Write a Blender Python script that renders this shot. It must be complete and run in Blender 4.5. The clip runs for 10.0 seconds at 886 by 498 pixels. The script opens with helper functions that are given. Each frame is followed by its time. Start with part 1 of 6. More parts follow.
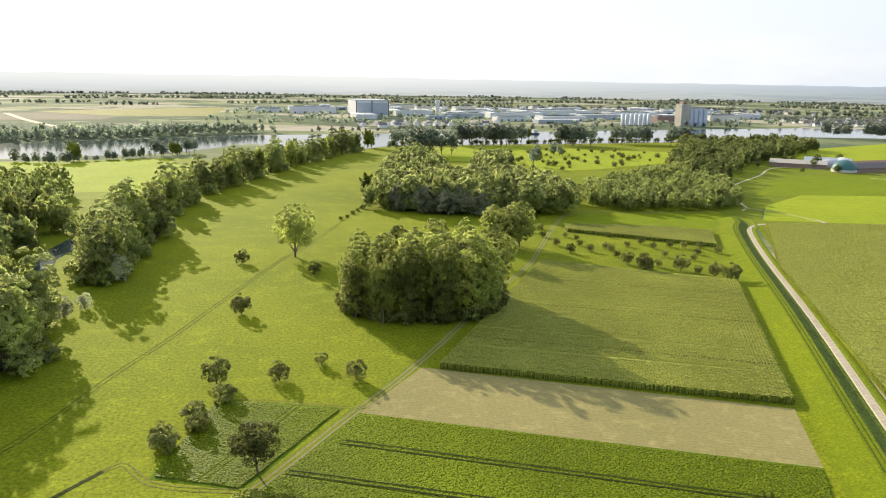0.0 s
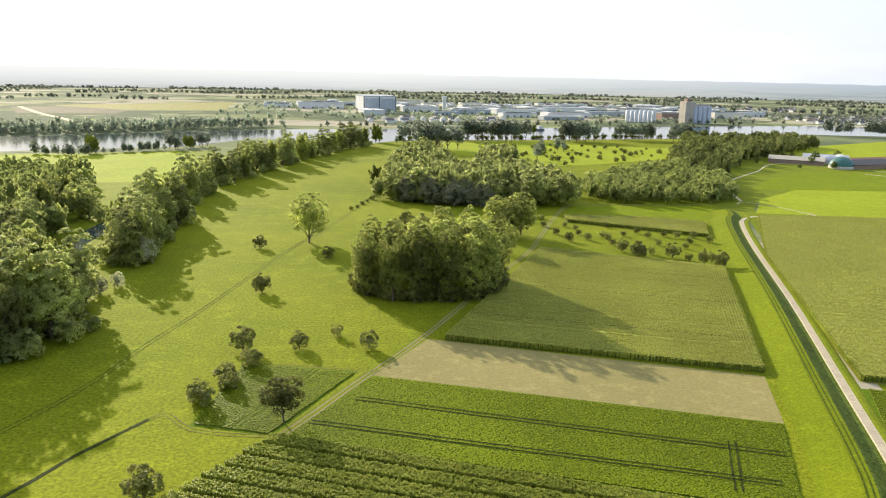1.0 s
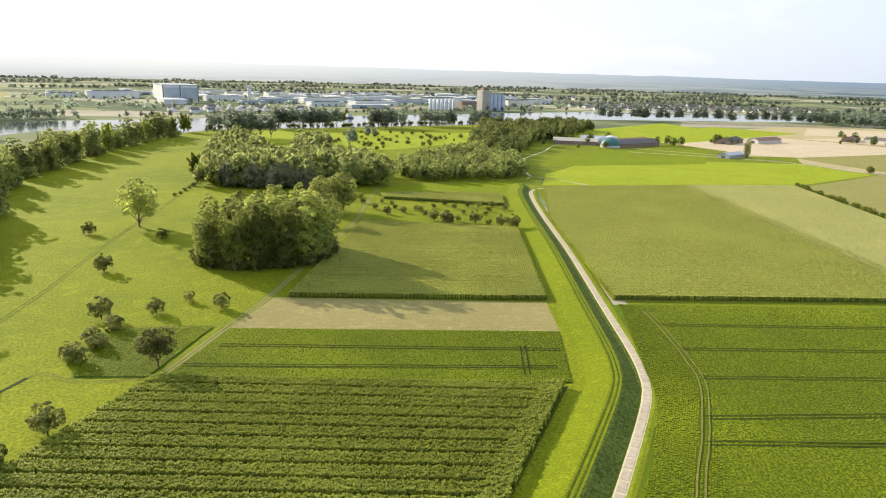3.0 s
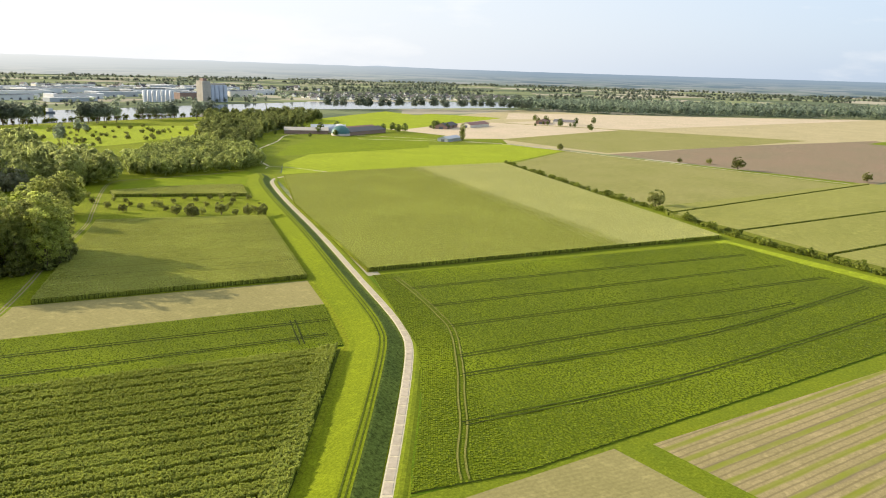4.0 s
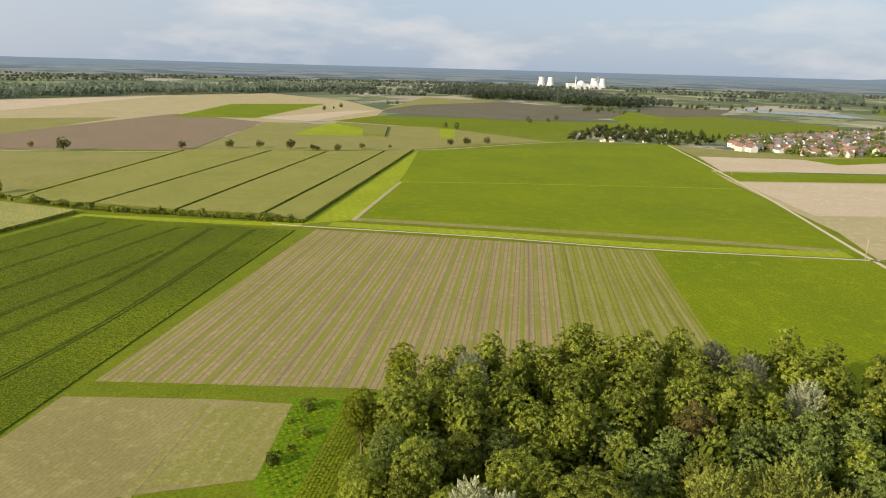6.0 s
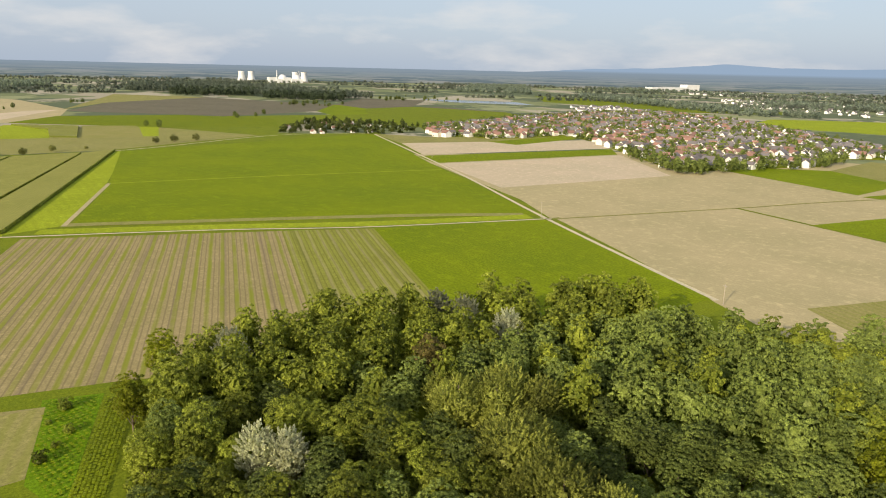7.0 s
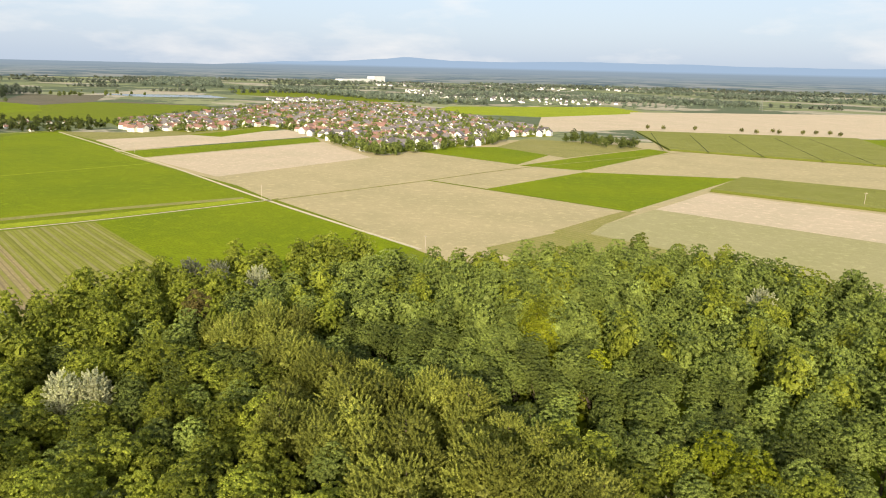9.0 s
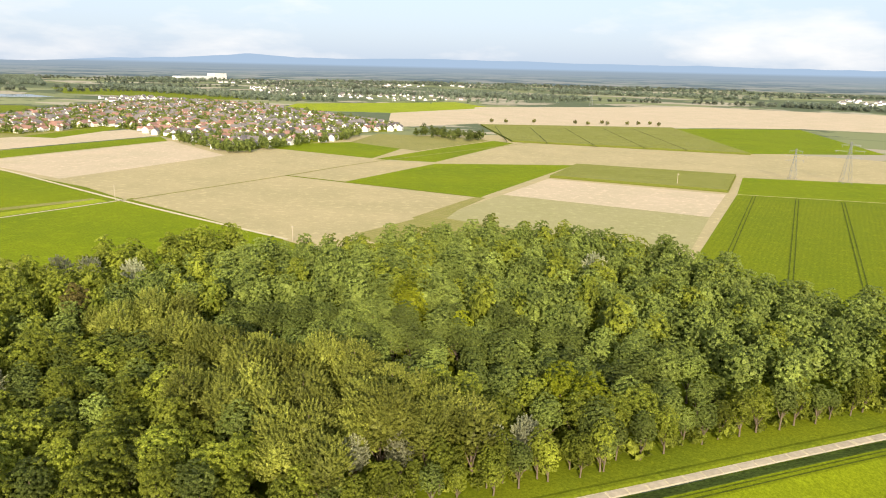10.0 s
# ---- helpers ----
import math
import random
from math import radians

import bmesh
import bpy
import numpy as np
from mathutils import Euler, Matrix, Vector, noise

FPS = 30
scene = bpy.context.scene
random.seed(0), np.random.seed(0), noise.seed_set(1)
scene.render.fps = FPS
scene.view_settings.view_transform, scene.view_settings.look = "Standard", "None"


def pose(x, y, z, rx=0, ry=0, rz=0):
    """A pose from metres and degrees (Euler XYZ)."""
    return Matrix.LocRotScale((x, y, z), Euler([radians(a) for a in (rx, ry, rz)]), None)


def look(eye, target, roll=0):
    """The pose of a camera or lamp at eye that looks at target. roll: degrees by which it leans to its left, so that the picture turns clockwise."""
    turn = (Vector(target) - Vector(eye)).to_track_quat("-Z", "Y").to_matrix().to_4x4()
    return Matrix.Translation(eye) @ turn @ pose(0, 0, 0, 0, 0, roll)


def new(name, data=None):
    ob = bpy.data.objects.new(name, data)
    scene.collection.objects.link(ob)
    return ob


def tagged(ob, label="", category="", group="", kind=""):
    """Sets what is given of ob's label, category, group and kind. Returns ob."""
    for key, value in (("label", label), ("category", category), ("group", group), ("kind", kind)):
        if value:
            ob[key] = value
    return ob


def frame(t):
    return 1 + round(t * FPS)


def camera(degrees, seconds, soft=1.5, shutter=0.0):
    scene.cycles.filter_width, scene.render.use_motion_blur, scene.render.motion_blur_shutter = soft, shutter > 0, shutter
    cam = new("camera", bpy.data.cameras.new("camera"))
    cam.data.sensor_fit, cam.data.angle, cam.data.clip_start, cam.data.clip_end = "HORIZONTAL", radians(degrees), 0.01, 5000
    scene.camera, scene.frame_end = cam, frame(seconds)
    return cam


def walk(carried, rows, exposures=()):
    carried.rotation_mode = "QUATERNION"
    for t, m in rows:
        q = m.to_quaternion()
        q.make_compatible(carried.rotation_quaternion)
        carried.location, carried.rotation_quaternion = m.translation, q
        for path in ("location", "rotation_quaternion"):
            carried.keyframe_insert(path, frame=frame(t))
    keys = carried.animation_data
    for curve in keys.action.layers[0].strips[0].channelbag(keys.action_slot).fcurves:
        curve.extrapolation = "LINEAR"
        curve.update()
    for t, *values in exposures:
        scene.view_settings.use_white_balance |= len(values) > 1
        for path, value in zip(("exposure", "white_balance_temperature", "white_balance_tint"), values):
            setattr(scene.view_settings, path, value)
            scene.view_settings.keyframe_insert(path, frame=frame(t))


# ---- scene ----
cam = camera(64.4, 10.0, soft=1.0)
PATH = [
    (0, (0.00, 0.00, 92.00), (7.37, 97.01, 68.88), 0.84),
    (0.5, (-0.50, -11.67, 92.13), (6.33, 85.32, 68.76), 1.01),
    (1, (-1.49, -23.38, 92.31), (5.07, 73.56, 68.67), 1.13),
    (1.5, (-3.47, -35.49, 92.42), (3.40, 61.37, 68.53), 1.24),
    (2, (-6.07, -47.03, 92.54), (7.35, 49.08, 68.42), 1.38),
    (2.2, (-7.38, -51.59, 92.59), (7.82, 44.23, 68.34), 1.42),
    (3.3, (-21.85, -72.91, 92.77), (19.95, 14.55, 68.20), 1.67),
    (3.5, (-25.44, -75.72, 92.85), (23.00, 8.21, 68.17), 1.80),
    (4, (-35.57, -82.74, 93.09), (28.57, -10.12, 68.34), 1.70),
    (4.5, (-46.95, -87.78, 93.44), (29.23, -27.97, 68.54), 1.68),
    (5, (-59.49, -90.44, 93.80), (28.30, -49.55, 68.90), 1.65),
    (5.5, (-71.94, -90.31, 94.06), (23.12, -71.90, 69.08), 1.55),
    (6, (-84.62, -86.68, 94.11), (12.02, -92.99, 69.19), 1.59),
    (6.2, (-89.70, -84.66, 94.11), (5.75, -101.17, 69.25), 1.42),
    (7.3, (-114.71, -68.47, 94.06), (-31.10, -117.43, 69.33), 1.41),
    (7.5, (-118.55, -65.07, 94.05), (-36.26, -116.21, 69.29), 1.42),
    (8, (-127.87, -55.74, 94.03), (-52.05, -116.07, 69.27), 1.39),
    (8.5, (-135.91, -45.29, 94.05), (-67.28, -113.67, 69.27), 1.36),
    (9, (-142.65, -34.00, 94.05), (-82.04, -109.56, 69.23), 1.30),
    (9.5, (-148.18, -22.13, 94.01), (-96.46, -104.03, 69.17), 1.25),
    (10, (-152.25, -9.54, 93.99), (-108.94, -96.19, 69.18), 1.27),
]
EXPOSURES = [(0, 0.52, 6550, 10), (2, 0.6, 6550, 10), (3.5, 0.58, 6600, 10), (4.5, 0.42, 6750, 10), (5.5, 0.1, 6800, 11), (7.5, 0.2, 6950, 12), (9, 0.48, 6950, 12), (10, 0.62, 6950, 12)]
walk(cam, [(t, look(eye, target, roll)) for t, eye, target, roll in PATH], EXPOSURES)

# ---- sky and sun ----
SUN_TURN, SUN_HEIGHT = 120.0, 20.0      # degrees from +x towards +y, and above the ground


def build_sky():
    w = bpy.data.worlds.new("sky")
    scene.world = w
    w.use_nodes = True
    nt = w.node_tree
    nt.nodes.clear()
    N, L = nt.nodes.new, nt.links.new
    sky = N("ShaderNodeTexSky")
    sky.sky_type = "NISHITA"
    sky.sun_disc = False
    sky.sun_elevation = radians(SUN_HEIGHT)
    sky.sun_rotation = radians(90 - SUN_TURN)
    sky.air_density, sky.dust_density, sky.ozone_density = 1.0, 2.2, 1.5
    co = N("ShaderNodeTexCoord")
    mp = N("ShaderNodeMapping")
    mp.inputs["Scale"].default_value = (1.0, 1.0, 3.6)
    L(co.outputs["Generated"], mp.inputs["Vector"])
    cloud = N("ShaderNodeTexNoise")
    cloud.inputs["Scale"].default_value = 3.4
    cloud.inputs["Detail"].default_value = 7.0
    cloud.inputs["Roughness"].default_value = 0.55
    L(mp.outputs[0], cloud.inputs["Vector"])
    ramp = N("ShaderNodeValToRGB")
    ramp.color_ramp.elements[0].position, ramp.color_ramp.elements[1].position = 0.55, 0.78
    ramp.color_ramp.elements[0].color = (0.06, 0.06, 0.06, 1)
    ramp.color_ramp.elements[1].color = (0.97, 0.97, 0.97, 1)
    L(cloud.outputs[0], ramp.inputs[0])
    mix = N("ShaderNodeMix")
    mix.data_type = "RGBA"
    L(ramp.outputs[0], mix.inputs["Factor"])
    haze = N("ShaderNodeMix")
    haze.data_type = "RGBA"
    haze.inputs["Factor"].default_value = 0.6
    L(sky.outputs[0], haze.inputs["A"])
    haze.inputs["B"].default_value = (5.2, 6.7, 8.9, 1)
    # the air whitens towards the sun
    dot = N("ShaderNodeVectorMath")
    dot.operation = "DOT_PRODUCT"
    L(co.outputs["Generated"], dot.inputs[0])
    dot.inputs[1].default_value = (math.cos(radians(SUN_TURN)), math.sin(radians(SUN_TURN)), 0.2)
    near = N("ShaderNodeMapRange")
    near.inputs["From Min"].default_value, near.inputs["From Max"].default_value, near.inputs["To Max"].default_value = -0.3, 0.85, 0.9
    L(dot.outputs["Value"], near.inputs["Value"])
    glare = N("ShaderNodeMix")
    glare.data_type = "RGBA"
    L(near.outputs[0], glare.inputs["Factor"])
    L(haze.outputs["Result"], glare.inputs["A"])
    glare.inputs["B"].default_value = (7.3, 7.4, 7.5, 1)
    L(glare.outputs["Result"], mix.inputs["A"])
    mix.inputs["B"].default_value = (7.2, 7.3, 7.4, 1)
    bg = N("ShaderNodeBackground")
    bg.inputs["Strength"].default_value = 0.10
    L(mix.outputs["Result"], bg.inputs["Color"])
    out = N("ShaderNodeOutputWorld")
    L(bg.outputs[0], out.inputs["Surface"])


build_sky()
sun_lamp = bpy.data.lights.new("sun", "SUN")
sun_lamp.energy, sun_lamp.angle, sun_lamp.color = 5.0, radians(0.7), (1.0, 0.90, 0.70)
sun = new("sun", sun_lamp)
SUN_FROM = Vector((math.cos(radians(SUN_TURN)), math.sin(radians(SUN_TURN)), math.tan(radians(SUN_HEIGHT))))
sun.matrix_world = look(SUN_FROM * 100, (0, 0, 0))

# ---- materials ----
def nodes_of(name):
    m = bpy.data.materials.new(name)
    m.use_nodes = True
    nt = m.node_tree
    return m, nt, nt.nodes["Principled BSDF"], nt.nodes.new, nt.links.new


def ramp_of(N, stops):
    r = N("ShaderNodeValToRGB")
    el = r.color_ramp.elements
    while len(el) < len(stops):
        el.new(0.5)
    for e, (p, c) in zip(el, stops):
        e.position, e.color = p, (*c, 1)
    return r


def noise_of(N, L, vec, scale, detail=4.0, rough=0.6):
    n = N("ShaderNodeTexNoise")
    n.inputs["Scale"].default_value = scale
    n.inputs["Detail"].default_value = detail
    n.inputs["Roughness"].default_value = rough
    L(vec, n.inputs["Vector"])
    return n.outputs[0]


def mixed(N, L, a, b, fac, mode="MIX"):
    m = N("ShaderNodeMix")
    m.data_type, m.blend_type = "RGBA", mode
    for sock, v in ((m.inputs["Factor"], fac), (m.inputs["A"], a), (m.inputs["B"], b)):
        if isinstance(v, (int, float)):
            sock.default_value = v
        elif isinstance(v, tuple):
            sock.default_value = (*v, 1)
        else:
            L(v, sock)
    return m.outputs["Result"]


def scaled(c, k):
    return tuple(min(1.0, v * k) for v in c)


def mat_land(name, base, other, turn=0.0, period=0.0, stripe=0.35, patch=0.02, grain=0.9, rough=0.9, stripe_col=None, bump=0.3, sharp=False, speck=0.47, gloss=0.08, shine=0.0):
    """Fields and grass: large patches, fine grain, and sown rows that run at `turn` degrees, `period` metres apart."""
    m, nt, p, N, L = nodes_of(name)
    geo = N("ShaderNodeNewGeometry")
    pos = geo.outputs["Position"]
    big = noise_of(N, L, pos, patch, 3.0)
    col = mixed(N, L, base, other, ramp_of_out(N, L, big, 0.36, 0.64))
    mid = noise_of(N, L, pos, patch * 9, 4.0, 0.65)
    col = mixed(N, L, col, scaled(base, 1.35), ramp_of_out(N, L, mid, 0.52, 0.8))
    fine = noise_of(N, L, pos, grain, 5.0, 0.75)
    g = ramp_of(N, [(0.28, (1 - speck * 1.1,) * 3), (0.72, (1 + speck * 0.9,) * 3)])
    L(fine, g.inputs[0])
    col = mixed(N, L, col, g.outputs[0], 1.0, "MULTIPLY")
    if period:
        mp = N("ShaderNodeMapping")
        mp.inputs["Rotation"].default_value = (0, 0, -radians(turn))
        L(pos, mp.inputs["Vector"])
        wv = N("ShaderNodeTexWave")
        wv.wave_type, wv.bands_direction, wv.wave_profile = "BANDS", "Y", "SIN"
        wv.inputs["Scale"].default_value = 2 * math.pi / period / 20
        wv.inputs["Distortion"].default_value = 0.7 if sharp else 0.4
        wv.inputs["Detail"].default_value = 3.0
        wv.inputs["Detail Scale"].default_value = 0.6 if sharp else 1.5
        L(mp.outputs[0], wv.inputs["Vector"])
        f = ramp_of_out(N, L, wv.outputs["Fac"], 0.66 if sharp else 0.2, 0.92 if sharp else 0.8)
        mul = N("ShaderNodeMath")
        mul.operation = "MULTIPLY"
        L(f, mul.inputs[0])
        uneven = ramp_of_out(N, L, noise_of(N, L, mp.outputs[0], 0.022, 4.0, 0.7), 0.22, 0.56) if sharp else None
        mul.inputs[1].default_value = stripe
        if sharp:
            weak = N("ShaderNodeMath")
            weak.operation = "MULTIPLY"
            weak.inputs[1].default_value = stripe
            L(uneven, weak.inputs[0])
            L(weak.outputs[0], mul.inputs[1])
        if sharp:                    # drill lines between the stripes
            w2 = N("ShaderNodeTexWave")
            w2.wave_type, w2.bands_direction = "BANDS", "Y"
            w2.inputs["Scale"].default_value = 2 * math.pi / (period * 0.37) / 20
            w2.inputs["Distortion"].default_value = 0.8
            w2.inputs["Detail"].default_value = 3.0
            L(mp.outputs[0], w2.inputs["Vector"])
            col = mixed(N, L, col, scaled(base, 0.5), ramp_of_out(N, L, w2.outputs["Fac"], 0.72, 1.2))
            w3 = N("ShaderNodeTexWave")  # single purple-brown drill lines far apart
            w3.wave_type, w3.bands_direction = "BANDS", "Y"
            w3.inputs["Scale"].default_value = 2 * math.pi / (period * 3.3) / 20
            w3.inputs["Distortion"].default_value = 2.2
            w3.inputs["Detail"].default_value = 2.0
            w3.inputs["Detail Scale"].default_value = 0.15
            L(mp.outputs[0], w3.inputs["Vector"])
            col = mixed(N, L, col, (base[0] * 0.45, base[1] * 0.42, base[2] * 0.7), ramp_of_out(N, L, w3.outputs["Fac"], 0.965, 1.07))
        col = mixed(N, L, col, stripe_col or scaled(base, 0.5), mul.outputs[0])
    L(col, p.inputs["Base Color"])
    p.inputs["Roughness"].default_value = rough
    p.inputs["Specular IOR Level"].default_value = gloss
    p.inputs["Specular Tint"].default_value = (1.0, 1.0, 0.35, 1)
    if bump:
        b = N("ShaderNodeBump")
        b.inputs["Strength"].default_value = bump
        b.inputs["Distance"].default_value = 0.25
        L(fine, b.inputs["Height"])
        L(b.outputs[0], p.inputs["Normal"])
    if shine:                        # waxy blades that flash towards a low sun
        gl = N("ShaderNodeBsdfGlossy")
        gl.inputs["Color"].default_value = (0.60, 0.66, 0.05, 1)
        gl.inputs["Roughness"].default_value = 0.8
        mx = N("ShaderNodeMixShader")
        mx.inputs[0].default_value = shine
        L(p.outputs[0], mx.inputs[1])
        L(gl.outputs[0], mx.inputs[2])
        L(mx.outputs[0], nt.nodes["Material Output"].inputs["Surface"])
    return m


def ramp_of_out(N, L, value, lo, hi):
    r = N("ShaderNodeMapRange")
    r.inputs["From Min"].default_value, r.inputs["From Max"].default_value = lo, hi
    L(value, r.inputs["Value"])
    return r.outputs[0]


def mat_leaf(name, dark, light, glow=0.45, patch=0.09, rough=0.55, grain=2.4, speckle=(0.45, 1.5), trees=True):
    """Foliage: each leaf clump its own tone, whole trees apart, and light that passes through the leaves."""
    m, nt, p, N, L = nodes_of(name)
    geo = N("ShaderNodeNewGeometry")
    info = N("ShaderNodeObjectInfo")
    col = mixed(N, L, dark, light, geo.outputs["Random Per Island"])
    big = noise_of(N, L, geo.outputs["Position"], patch, 2.0)
    col = mixed(N, L, col, scaled(light, 1.25), ramp_of_out(N, L, big, 0.45, 0.75))
    leaf = ramp_of(N, [(0.30, (speckle[0],) * 3), (0.70, (speckle[1],) * 3)])
    L(noise_of(N, L, geo.outputs["Position"], grain, 3.0, 0.7), leaf.inputs[0])
    col = mixed(N, L, col, leaf.outputs[0], 1.0, "MULTIPLY")
    if trees:                        # one crown apart from the next
        crown = ramp_of(N, [(0.34, (0.72,) * 3), (0.66, (1.25, 1.22, 1.15))])
        L(noise_of(N, L, geo.outputs["Position"], 0.11, 1.0), crown.inputs[0])
        col = mixed(N, L, col, crown.outputs[0], 1.0, "MULTIPLY")
    hue = N("ShaderNodeHueSaturation")
    add = N("ShaderNodeMath")
    add.operation, add.inputs[1].default_value, add.inputs[2].default_value = "MULTIPLY_ADD", 0.75 if trees else 0.0, 0.6 if trees else 1.0
    L(info.outputs["Random"], add.inputs[0])
    L(add.outputs[0], hue.inputs["Value"])
    L(col, hue.inputs["Color"])
    L(hue.outputs[0], p.inputs["Base Color"])
    p.inputs["Roughness"].default_value = rough
    p.inputs["Specular IOR Level"].default_value = 0.15
    tr = N("ShaderNodeBsdfTranslucent")
    L(hue.outputs[0], tr.inputs["Color"])
    mx = N("ShaderNodeMixShader")
    mx.inputs[0].default_value = glow
    L(p.outputs[0], mx.inputs[1])
    L(tr.outputs[0], mx.inputs[2])
    L(mx.outputs[0], nt.nodes["Material Output"].inputs["Surface"])
    return m


def mat_plain(name, base, rough=0.7, metal=0.0, scale=0.5, amount=0.25, vary=0.0):
    """Walls, roofs, concrete, bark: soiling at two scales and, by thing, a little change of tone."""
    m, nt, p, N, L = nodes_of(name)
    geo = N("ShaderNodeNewGeometry")
    a = noise_of(N, L, geo.outputs["Position"], scale, 5.0, 0.65)
    b = noise_of(N, L, geo.outputs["Position"], scale * 12, 4.0, 0.7)
    col = mixed(N, L, scaled(base, 1 - amount), scaled(base, 1 + amount * 0.5), ramp_of_out(N, L, a, 0.3, 0.7))
    col = mixed(N, L, col, scaled(base, 1 - amount * 1.2), ramp_of_out(N, L, b, 0.55, 0.95))
    if vary:
        info = N("ShaderNodeObjectInfo")
        hue = N("ShaderNodeHueSaturation")
        mr = N("ShaderNodeMapRange")
        mr.inputs["To Min"].default_value, mr.inputs["To Max"].default_value = 1 - vary, 1 + vary
        L(info.outputs["Random"], mr.inputs["Value"])
        L(mr.outputs[0], hue.inputs["Value"])
        L(col, hue.inputs["Color"])
        col = hue.outputs[0]
    L(col, p.inputs["Base Color"])
    p.inputs["Roughness"].default_value, p.inputs["Metallic"].default_value = rough, metal
    p.inputs["Specular IOR Level"].default_value = 0.08 if rough > 0.84 else 0.4
    return m


def mat_water():
    m, nt, p, N, L = nodes_of("river_water")
    geo = N("ShaderNodeNewGeometry")
    p.inputs["Base Color"].default_value = (0.05, 0.07, 0.07, 1)
    p.inputs["Roughness"].default_value = 0.09
    p.inputs["IOR"].default_value = 1.33
    b = N("ShaderNodeBump")
    b.inputs["Strength"].default_value = 0.12
    b.inputs["Distance"].default_value = 0.3
    L(noise_of(N, L, geo.outputs["Position"], 0.35, 4.0), b.inputs["Height"])
    L(b.outputs[0], p.inputs["Normal"])
    return m


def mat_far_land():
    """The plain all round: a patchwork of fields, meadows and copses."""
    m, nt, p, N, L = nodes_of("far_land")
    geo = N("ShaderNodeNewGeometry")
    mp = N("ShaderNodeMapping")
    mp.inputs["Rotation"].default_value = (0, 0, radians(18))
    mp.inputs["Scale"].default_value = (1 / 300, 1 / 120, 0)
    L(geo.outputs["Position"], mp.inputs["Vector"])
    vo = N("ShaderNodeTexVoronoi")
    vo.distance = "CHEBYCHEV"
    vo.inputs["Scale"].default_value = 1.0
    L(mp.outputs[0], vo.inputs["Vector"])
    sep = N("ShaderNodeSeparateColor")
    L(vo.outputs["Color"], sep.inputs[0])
    # field tones muted and woods lightened a little in place of haze
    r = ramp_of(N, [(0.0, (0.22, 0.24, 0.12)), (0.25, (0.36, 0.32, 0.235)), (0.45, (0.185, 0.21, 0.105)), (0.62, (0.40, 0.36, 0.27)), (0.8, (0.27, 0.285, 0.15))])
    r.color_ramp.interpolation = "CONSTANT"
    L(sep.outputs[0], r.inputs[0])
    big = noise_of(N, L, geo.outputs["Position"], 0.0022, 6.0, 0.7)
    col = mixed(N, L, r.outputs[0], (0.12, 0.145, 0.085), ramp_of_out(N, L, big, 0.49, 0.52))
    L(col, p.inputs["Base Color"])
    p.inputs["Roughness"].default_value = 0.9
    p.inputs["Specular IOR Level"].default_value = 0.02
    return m


